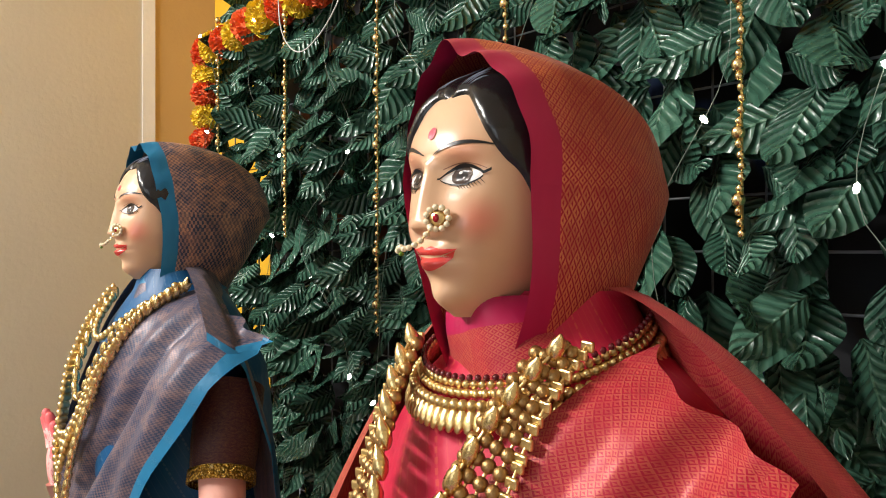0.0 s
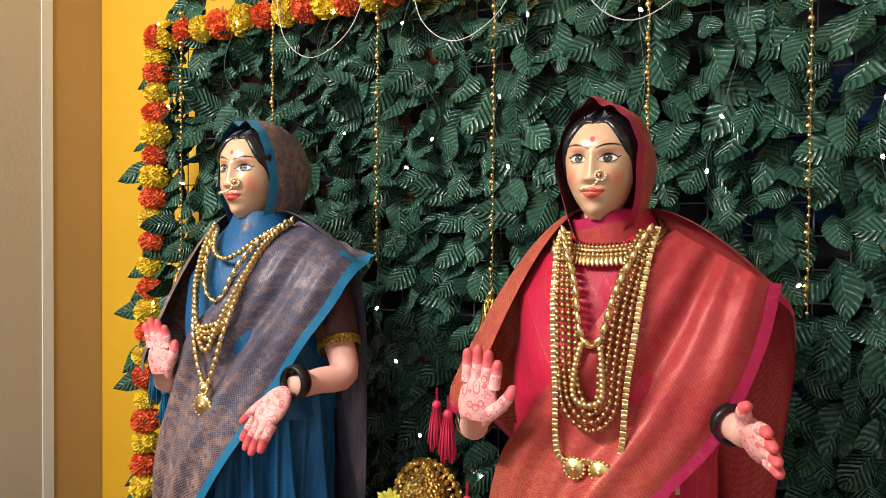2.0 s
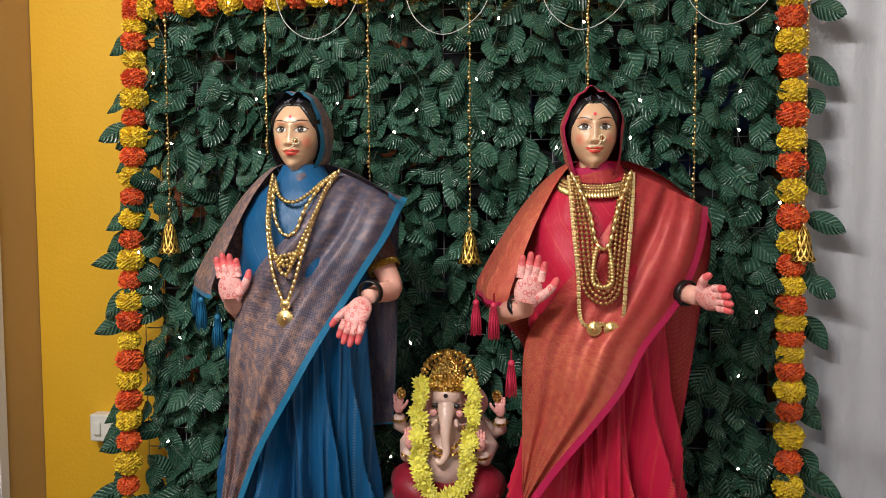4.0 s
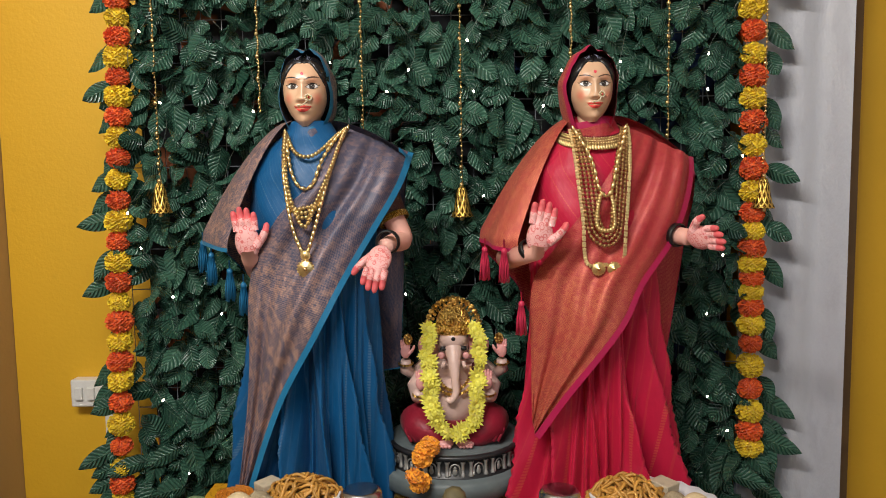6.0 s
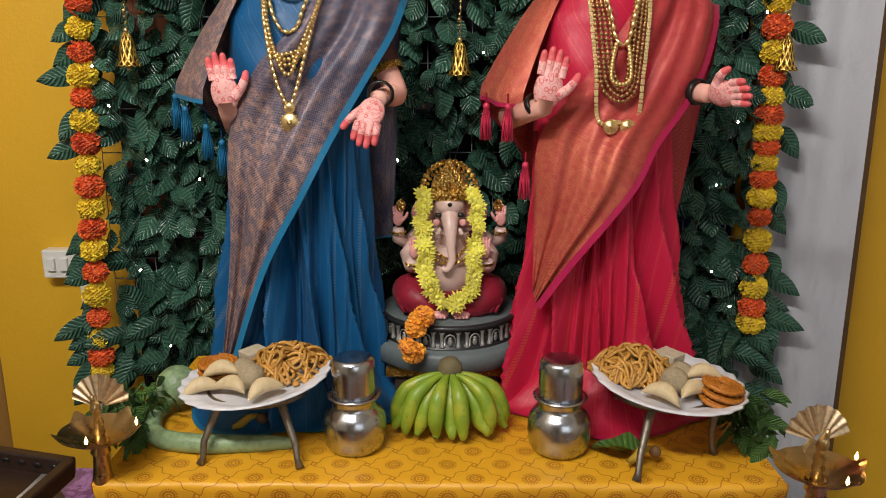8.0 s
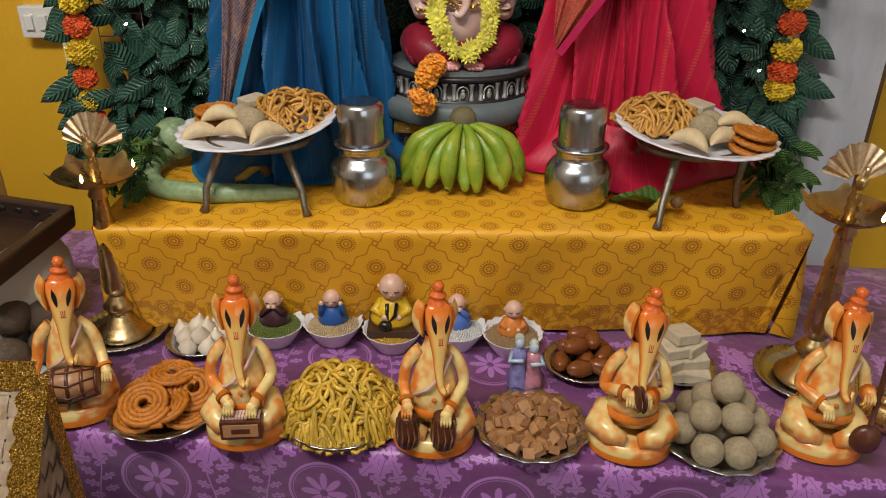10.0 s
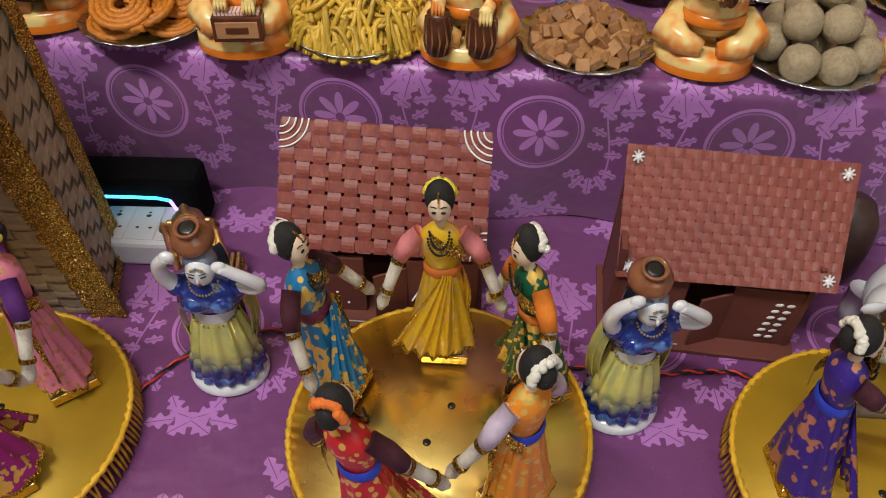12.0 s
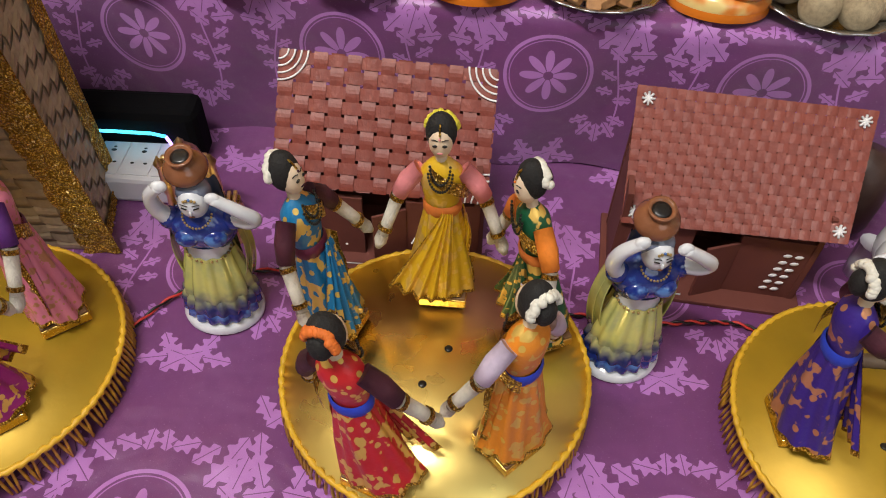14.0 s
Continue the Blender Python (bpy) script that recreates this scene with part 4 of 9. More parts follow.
def border_along(points, cx, cy, gap, width=0.012):
    """A woven edge that follows a cloth's border."""
    g = Geo()

    def fn(a, b):
        p = Vector(spline(points, a))
        q = Vector(spline(points, min(1, a + 0.01))) - Vector(spline(points, max(0, a - 0.01)))
        nrm = Vector((-q.y, q.x)).normalized()
        p = p + nrm * (b - 0.2) * width
        return (cx + p.x, cy + body_front(p.x, p.y, gap + 0.036 * (1 - smooth(1.16, 1.36, p.y))) - 0.004, p.y)
    return g.grid(fn, 60, 3)


def tassel(m, mat):
    ob = thing("tassel", m, "silk thread tassel on the hem of the shoulder cloth", "tassel", group="silk tassels")
    part("cord", Geo().tube([(0, 0, 0.02), (0, 0, 0)], 0.0018, n=6), mat, ob)
    part("knot", Geo().ellipsoid((0, 0, -0.004), (0.0065, 0.0065, 0.007)), mat, ob)
    g = Geo()
    for i in range(34):
        t, r = i * 2.4, math.sqrt(i / 34)
        x, y = 0.005 * r * math.cos(t), 0.005 * r * math.sin(t)
        g.tube([(x, y, -0.006), (x * 1.9, y * 1.9, -0.03), (x * 2.4, y * 2.4, -0.062 - 0.006 * math.sin(i * 3))], 0.0011, n=4)
    part("threads", g, mat, ob)


def bangle(m, mat, r, label, w=0.006, group="bangles"):
    g = Geo().lathe([(r, -w), (r + 0.003, -w * 0.6), (r + 0.0038, 0), (r + 0.003, w * 0.6), (r, w), (r - 0.001, 0), (r, -w)], n=28)
    return thing("bangle", m, label, "bangle", group=group, geo=g, mats=mat)


def toward(a, b):
    """A pose at a whose z axis points to b."""
    d = Vector(b) - Vector(a)
    return Matrix.Translation(a) @ d.to_track_quat("Z", "Y").to_matrix().to_4x4()


def mannequin(name, cx, cy, label, sari_label, mats, head_at, size, yaw, upper, lower, hem, palm_m, arm, seed, lean):
    """mats: skirt, drawn cloth, border, sleeve."""
    pal = {"skin": 0, "hair": 1, "white": 2, "iris": 3, "black": 4, "lip": 5, "bindi": 6, "face": 0, "brown": 10, "streak": 11}
    g = Geo()
    hm = Matrix.Translation(head_at) @ pose(0, 0, 0, 0, 0, yaw) @ Matrix.Diagonal((size + 0.095, size + 0.11, size, 1))
    head(g, hm, pal)
    pm, elbow_l = palm_m
    hand(g, pm, 7, 8, 0.98, mirror=1)
    g.tube([pm.translation + (pm.to_3x3() @ Vector((0, 0, 0.012))), pm.translation, elbow_l], [0.015, 0.017, 0.024], 9, 14)
    sh, el, wr, fm = arm
    pts = [sh, Vector(sh).lerp(Vector(el), 0.5), el, Vector(el).lerp(Vector(wr), 0.5), wr]
    g.tube([spline(pts, i / 16) for i in range(17)], [0.026 - 0.0006 * i for i in range(17)], 9, 16)
    hand(g, fm, 7, 8, 0.95, mirror=-1)
    # closed underbody
    g.grid(lambda a, b: (cx + 0.9 * table(BODY_RX, 1.25 + 0.34 * b) * math.sin(a * math.tau), cy - 0.9 * table(BODY_RY, 1.25 + 0.34 * b) * math.cos(a * math.tau), 1.25 + 0.34 * b), 40, 14, 0, cu=True)
    thing(name, pose(0, 0, 0), label, "mannequin", group="draped mannequins", geo=g, mats=[CLAY_SKIN, HAIR, EYE_WHITE, EYE_DARK, BLACK, LIP, BINDI, HENNA, FINGER_RED, PINK_SKIN, LID_BROWN, HAIR_STREAK])
    sari = thing("sari", pose(0, 0, 0), sari_label, "sari", group="saris")
    part("skirt", skirt(cx, cy, seed, lean=lean), mats[0], sari, "pleated silk skirt")
    tor = Geo()
    tor.grid(lambda a, b: (cx + (table(BODY_RX, 1.27 + 0.32 * b) + 0.005 * math.sin(a * 7 * math.tau + b * 14) * (1 - b)) * math.sin(a * math.tau), cy - (table(BODY_RY, 1.27 + 0.32 * b) + 0.005 * math.sin(a * 7 * math.tau + b * 14) * (1 - b)) * math.cos(a * math.tau), 1.27 + 0.32 * b), 90, 26, uv=lambda a, b: (a * 0.7 + b * 0.2, b * 0.32 - a * 0.3))
    part("bodice", tor, mats[0], sari)
    a, b = Vector(sh), Vector(el)
    cut = a.lerp(b, 0.62)
    sleeve = part("sleeve", Geo().tube([a + (a - b) * 0.15, a.lerp(b, 0.3), cut], [0.035, 0.034, 0.031], n=24), mats[3], sari, "dark sleeve with gold leaf figures")
    part("sleeve_band", Geo().lathe([(0.0315, -0.007), (0.0335, -0.006), (0.0335, 0.006), (0.0315, 0.007)], n=28, m=toward(cut, b)), GOLD_TRIM, sleeve, "gold woven sleeve band")
    part("pallu", sheet(cx, cy, upper, lower, 0.012), mats[1], sari, "brocade cloth drawn across the body")
    part("border", border_along(lower, cx, cy, 0.013), mats[2], sari, "plain silk edge of the drawn cloth")
    part("shoulder_cloth", cape(cx, cy, hem, hem[0][0], hem[-1][0], seed=seed), mats[1], sari, "brocade cloth spread stiffly over the shoulders")
    R = [(h[0], h[1], h[2]) for h in hem]
    edge = Geo()
    edge.grid(lambda a, b: (lambda t, r, z: (cx + r * 1.004 * math.sin(math.radians(t)), cy - r * 1.004 * math.cos(math.radians(t)) * 0.72, z + 0.008 * b - 0.003))(
        hem[0][0] + (hem[-1][0] - hem[0][0]) * a, table([(h[0], h[1]) for h in hem], hem[0][0] + (hem[-1][0] - hem[0][0]) * a) * (1 + 0.03 * math.sin(math.radians(hem[0][0] + (hem[-1][0] - hem[0][0]) * a) * 9 + seed)), table([(h[0], h[2]) for h in hem], hem[0][0] + (hem[-1][0] - hem[0][0]) * a)), 90, 2)
    part("hem", edge, mats[2], sari)
    hc = hm @ Vector((0, 0.016, 0.080))
    part("hood", hood(hc, 0.064, 0.092, 0.086 * (size + 0.10), 0.135, seed, yaw), [mats[1], mats[2]], sari, "brocade hood drawn over the head")
    wrap = Geo()
    wrap.grid(lambda a, b: (cx + (head_at[0] - cx) * b + (0.062 - 0.022 * b + 0.003 * math.sin(a * 6 * math.tau + b * 7)) * math.sin(a * math.tau), cy + (head_at[1] + 0.02 - cy) * b - (0.062 - 0.016 * b + 0.003 * math.sin(a * 5 * math.tau)) * math.cos(a * math.tau), 1.535 + (head_at[2] - 1.535 + 0.006) * b + 0.006 * math.sin(a * 2 * math.tau)), 60, 14, uv=lambda a, b: (a * 0.3, b * 0.07), mat_fn=lambda a, b: 1 if b > 0.72 else 0)
    part("neck_wrap", wrap, [mats[1], mats[2]], sari, "silk wound round the neck")
    return hm


BLUE_SKIRT = silk("peacock_blue_striped_silk", (0.003, 0.082, 0.222), (0.26, 0.33, 0.36), "stripe", amount=0.22)
BLUE_BROCADE = silk("grey_blue_copper_brocade", (0.036, 0.052, 0.105), (0.56, 0.33, 0.24), "brocade", amount=1.1)
BLUE_EDGE = silk("bright_blue_silk", (0.012, 0.16, 0.32), (0.05, 0.3, 0.5), "butti", amount=0.2)
RED_SKIRT = silk("crimson_striped_silk", (0.50, 0.010, 0.048), (0.72, 0.25, 0.08), "stripe", amount=0.22)
RED_BROCADE = silk("red_gold_twill_brocade", (0.36, 0.006, 0.030), (0.70, 0.25, 0.12), "twill", amount=0.95)
RED_EDGE = silk("magenta_silk", (0.42, 0.010, 0.075), (0.5, 0.05, 0.12), "butti", amount=0.3)
SLEEVE_PLUM = silk("plum_sleeve_silk", (0.035, 0.006, 0.022), (0.60, 0.36, 0.10), "brocade", amount=0.5)
TASSEL_BLUE = plain("blue_silk_thread", (0.012, 0.17, 0.36), 0.5)
TASSEL_RED = plain("crimson_silk_thread", (0.62, 0.03, 0.09), 0.5)

BLUE_HEAD = mannequin("blue_mannequin", -0.285, -0.25, "cream-faced mannequin with painted features and raised hennaed hand", "peacock blue silk sari with copper brocade shoulder cloth",
          (BLUE_SKIRT, BLUE_BROCADE, BLUE_EDGE, SLEEVE_PLUM), (-0.290, -0.264, 1.578), 0.92, 2,
          [(0.075, 1.577), (0.02, 1.47), (-0.057, 1.39), (-0.115, 1.28), (-0.118, 1.09), (-0.15, 0.83)],
          [(0.205, 1.525), (0.18, 1.45), (0.09, 1.30), (0.02, 1.168), (-0.06, 1.02), (-0.14, 0.80)],
          [(72, 0.19, 1.528), (84, 0.21, 1.505), (100, 0.195, 1.40), (112, 0.18, 1.05), (180, 0.15, 1.0), (235, 0.19, 1.25), (262, 0.235, 1.345), (290, 0.225, 1.335), (312, 0.205, 1.33)],
          (pose(-0.398, -0.352, 1.318, 4, -4, 0), Vector((-0.41, -0.25, 1.28))),
          (Vector((-0.145, -0.25, 1.45)), Vector((-0.095, -0.285, 1.345)), Vector((-0.125, -0.37, 1.335)), pose(-0.128, -0.385, 1.335, 140, 8, -8)), 3, -0.014)
RED_HEAD = mannequin("red_mannequin", 0.305, -0.25, "cream-faced mannequin with painted features and open hennaed hands", "crimson silk sari with red-gold brocade shoulder cloth",
          (RED_SKIRT, RED_BROCADE, RED_EDGE, RED_EDGE), (0.294, -0.286, 1.576), 0.86, 1,
          [(0.075, 1.565), (0.0, 1.45), (-0.08, 1.34), (-0.135, 1.25), (-0.14, 1.09), (-0.14, 0.98)],
          [(0.19, 1.505), (0.175, 1.43), (0.135, 1.335), (0.07, 1.255), (0.027, 1.18), (-0.071, 1.05), (-0.135, 0.95)],
          [(72, 0.19, 1.505), (84, 0.215, 1.472), (100, 0.205, 1.37), (112, 0.18, 1.02), (180, 0.15, 0.95), (235, 0.19, 1.23), (262, 0.235, 1.335), (290, 0.225, 1.325), (308, 0.21, 1.32)],
          (pose(0.172, -0.40, 1.325, 4, 10, 0), Vector((0.12, -0.29, 1.30))),
          (Vector((0.425, -0.25, 1.40)), Vector((0.43, -0.28, 1.35)), Vector((0.475, -0.36, 1.345)), pose(0.475, -0.365, 1.345, 75, 75, 10)), 5, 0.0)

for x, y, z in ((-0.530, -0.235, 1.340), (-0.500, -0.275, 1.318), (-0.458, -0.290, 1.285), (-0.430, -0.290, 1.255)):
    tassel(pose(x, y, z), TASSEL_BLUE)
for x, y, z in ((0.075, -0.31, 1.325), (0.112, -0.35, 1.325), (0.145, -0.36, 1.22)):
    tassel(pose(x, y, z), TASSEL_RED)
bangle(toward((-0.118, -0.372, 1.345), (-0.125, -0.42, 1.345)), BLACK, 0.021, "glossy black glass bangles on the mannequin's wrist", 0.011)
bangle(toward((0.458, -0.335, 1.348), (0.475, -0.37, 1.345)), BLACK, 0.021, "glossy black glass bangles on the mannequin's wrist", 0.011)
bangle(toward((0.160, -0.372, 1.325), (0.172, -0.392, 1.34)), BLACK, 0.020, "glossy black glass bangles on the mannequin's wrist", 0.008)


# ---- jewellery ----
BEAD = Geo().ellipsoid((0, 0, 0), (0.0042, 0.0042, 0.0046), n=8, k=6).mesh("bead", GOLD)
BEAD_DARK = Geo().ellipsoid((0, 0, 0), (0.0038, 0.0038, 0.0038), n=8, k=6).mesh("bead", metal("antique_bronze_beads", (0.45, 0.28, 0.12), 0.35, 300, 0.7))
BEAD_DROP = Geo().lathe([(0.0008, 0.009), (0.0030, 0.005), (0.0046, 0.0), (0.0037, -0.005), (0.0008, -0.009)], n=8).mesh("bead", GOLD_BRIGHT)
LINK = Geo().box((0, 0, 0), (0.0075, 0.0025, 0.0055), bevel=0.001).mesh("link", GOLD)


def strand(name, label, cx, cy, pts, pitch, mesh, gap=0.022, wobble=0.0, along=False):
    """A necklace of beads along a line over the chest, given as (offset, height)."""
    ob = thing(name, pose(0, 0, 0), label, "necklace", group="gold necklaces")
    n = 300
    line = [Vector(spline(pts, i / n)) for i in range(n + 1)]
    line = [Vector((cx + p.x, cy + body_front(p.x, p.y, gap), p.y)) for p in line]
    part("cord", Geo().tube(line[::6], 0.0009, n=5), GOLD, ob)
    d, want, i = 0.0, 0.0, 0
    for a, b in zip(line, line[1:]):
        d += (b - a).length
        if d >= want:
            m = Matrix.Translation(b)
            if along:
                m = m @ pose(0, 0, 0, 0, -math.degrees(math.atan2((b - a).x, -(b - a).z)), 0)
            part(mesh.name.split(".")[0], mesh, None, ob, m=m)
            want += pitch
            i += 1
    return ob


def pendant(x, y, z, r, label):
    ob = thing("pendant", pose(x, y, z, 90, 0, 0), label, "pendant", group="gold pendants")
    part("disc", Geo().lathe([(0.0, 0.006), (r * 0.35, 0.005), (r * 0.45, 0.003), (r * 0.8, 0.0035), (r, 0.001), (r, -0.002), (0, -0.002)], n=24), GOLD, ob)
    for i in range(16):
        t = i * math.tau / 16
        part("bead", BEAD, None, ob, m=pose(r * 0.98 * math.cos(t), r * 0.98 * math.sin(t), 0.001) @ Matrix.Diagonal((0.5, 0.5, 0.5, 1)))
    part("boss", Geo().ellipsoid((0, 0, 0.005), r * 0.28), GOLD_BRIGHT, ob)


RX, RY, BX, BY = 0.305, -0.25, -0.285, -0.25
for k in range(4):
    e = 0.0078 * k
    strand("necklace", "long strand of round bronze-gold beads on the red sari", RX, RY,
           [(-0.052 + e * 0.5, 1.560), (-0.043 + e, 1.47), (-0.036 + e, 1.40), (-0.026 + e * 0.8, 1.352 + e), (0.004, 1.332 + e * 1.2), (0.030 - e * 0.7, 1.352 + e), (0.038 - e, 1.41), (0.046 - e, 1.48), (0.058 - e * 0.5, 1.565)], 0.0084, BEAD_DARK, 0.024 + 0.001 * k)
strand("necklace", "flat gold chain with two round pendants on the red sari", RX, RY,
       [(-0.056, 1.562), (-0.048, 1.46), (-0.040, 1.38), (-0.034, 1.30), (0.0, 1.296), (0.036, 1.30), (0.044, 1.38), (0.052, 1.46), (0.062, 1.567)], 0.0062, LINK, 0.024, along=True)
strand("necklace", "strand of large gold drops on the red sari", RX, RY,
       [(-0.05, 1.562), (-0.022, 1.50), (-0.010, 1.445), (0.004, 1.430), (0.016, 1.445), (0.030, 1.50), (0.056, 1.567)], 0.0155, BEAD_DROP, 0.030, along=True)
strand("necklace", "thin gold chain on the red sari", RX, RY, [(-0.008, 1.43), (-0.014, 1.40), (-0.014, 1.37), (0.003, 1.362), (0.018, 1.37), (0.018, 1.40), (0.014, 1.43)], 0.006, BEAD, 0.030)
for x in (-0.012, 0.018):
    pendant(RX + x, RY - 0.136, 1.288, 0.0125, "round gold pendant with a beaded rim")
for k, (zb, w) in enumerate(((1.395, 0.030), (1.405, 0.025), (1.415, 0.020), (1.378, 0.036))):
    strand("necklace", "strand of gold beads on the blue sari", BX, BY,
           [(-0.040, 1.565), (-0.034, 1.49), (-0.024 + 0.002 * k, 1.42), (0.006, zb), (0.036 - 0.002 * k, 1.43), (0.058, 1.50), (0.078, 1.575)], 0.0082, BEAD, 0.020 + 0.002 * k)
strand("necklace", "long gold bead strand ending in a round pendant", BX, BY,
       [(-0.042, 1.565), (-0.036, 1.47), (-0.020, 1.38), (-0.004, 1.335), (0.005, 1.322), (0.012, 1.335), (0.026, 1.38), (0.050, 1.47), (0.080, 1.575)], 0.0115, BEAD_DROP, 0.022, along=True)
strand("necklace", "short gold bead necklace on the blue sari", BX, BY, [(-0.038, 1.56), (-0.018, 1.525), (0.008, 1.515), (0.036, 1.53), (0.070, 1.572)], 0.008, BEAD, 0.016)
strand("necklace", "short strand of gold drops on the blue sari", BX, BY, [(-0.038, 1.56), (-0.024, 1.49), (-0.004, 1.455), (0.020, 1.46), (0.038, 1.51), (0.072, 1.572)], 0.0145, BEAD_DROP, 0.018, along=True)
pendant(BX + 0.006, BY - 0.136, 1.296, 0.0165, "large round gold pendant with a beaded rim")
pendant(BX + 0.006, BY - 0.134, 1.322, 0.0085, "small round gold pendant")


def collar():
    """The broad collar of gold leaf drops round the red mannequin's neck."""
    ob = thing("collar_necklace", pose(0, 0, 0), "broad gold collar necklace of overlapping leaf drops", "necklace", group="gold necklaces")
    drop = Geo().ellipsoid((0, 0, -0.006), (0.0036, 0.0022, 0.0072), n=8, k=6).ellipsoid((0, -0.001, 0.0015), 0.0032, n=8, k=5).mesh("leaf_drop", GOLD)
    ruby = plain("dark_red_stone", (0.12, 0.01, 0.015), 0.2)
    stone = Geo().ellipsoid((0, 0, 0), 0.0019, n=6, k=5).mesh("stone", ruby)
    bead = Geo().ellipsoid((0, 0, 0), 0.0026, n=6, k=5).mesh("bead", GOLD)

    def at(t, r, dz):
        q = math.radians(t)
        return (0.300 + r * math.sin(q), -0.262 - r * math.cos(q) * 0.98, 1.556 - 0.022 * math.cos(q) + dz)
    for i in range(54):
        t = -118 + 236 * i / 53
        part("leaf_drop", drop, None, ob, m=pose(*at(t, 0.071, -0.003), -24, 0, t))
        part("bead", bead, None, ob, m=pose(*at(t, 0.067, 0.004)))
        part("bead", bead, None, ob, m=pose(*at(t + 2, 0.0645, 0.0085)))
        part("stone", stone, None, ob, m=pose(*at(t, 0.0655, 0.012)))
    part("band", Geo().tube([at(-118 + 236 * i / 40, 0.066, 0.004) for i in range(41)], 0.0022, n=6), GOLD, ob)


collar()


def nose_ring(hm, scale):
    ob = thing("nose_ring", hm @ pose(0.0125, -0.0575, 0.0605) @ Matrix.Diagonal((scale, scale, scale, 1)), "pearl and gold nose ring on the mannequin's nostril", "nose ring", group="nose rings")
    pearl = Geo().ellipsoid((0, 0, 0), 0.0019, n=8, k=6).mesh("pearl", PEARL)
    part("mount", Geo().lathe([(0, 0.002), (0.0035, 0.0015), (0.005, 0.0), (0, -0.001)], n=16, m=pose(0, 0, 0, 90, 0, 25)), GOLD, ob)
    part("stone", Geo().ellipsoid((0, 0, 0), (0.0018, 0.0012, 0.0026), m=pose(0.0008, -0.002, 0, 0, 0, 25)), plain("ruby_stone", (0.35, 0.01, 0.02), 0.15), ob)
    for i in range(11):
        t = i * math.tau / 11
        part("pearl", pearl, None, ob, m=pose(0, 0, 0, 0, 0, 25) @ pose(0.0066 * math.cos(t), -0.0006, 0.0066 * math.sin(t)))
    pts = [(-0.002, -0.003, -0.006), (-0.005, -0.006, -0.012), (-0.009, -0.009, -0.016), (-0.014, -0.011, -0.018), (-0.018, -0.011, -0.017), (-0.021, -0.010, -0.019)]
    for i in range(9):
        part("pearl", pearl, None, ob, m=Matrix.Translation(spline(pts, i / 8)))
    part("drop", Geo().ellipsoid((-0.017, -0.011, -0.021), 0.0015), plain("green_stone", (0.1, 0.2, 0.02), 0.2), ob)
    part("wire", Geo().tube([spline(pts, i / 16) for i in range(17)], 0.0006, n=5), GOLD, ob)


nose_ring(RED_HEAD, 1.0)
nose_ring(BLUE_HEAD, 1.0)


# ---- upper tier: seated statue, plates, pots, fruit ----
STATUE_SKIN = plain("pale_pink_statue_paint", (0.70, 0.49, 0.43), 0.3, vary=0.06, scale=30)
STATUE_PINK = plain("pink_statue_paint", (0.78, 0.36, 0.34), 0.35, vary=0.12, scale=30)
MAROON = silk("maroon_painted_cloth", (0.26, 0.012, 0.03), (0.45, 0.08, 0.05), "butti", amount=0.1)
STONE_GREY = plain("grey_green_base_paint", (0.13, 0.16, 0.165), 0.5, vary=0.2, scale=40)
SILVER_RELIEF = plain("silver_painted_relief", (0.45, 0.44, 0.42), 0.35, 0.6)
CERAMIC = plain("white_melamine", (0.72, 0.72, 0.76), 0.25, vary=0.06, scale=8)


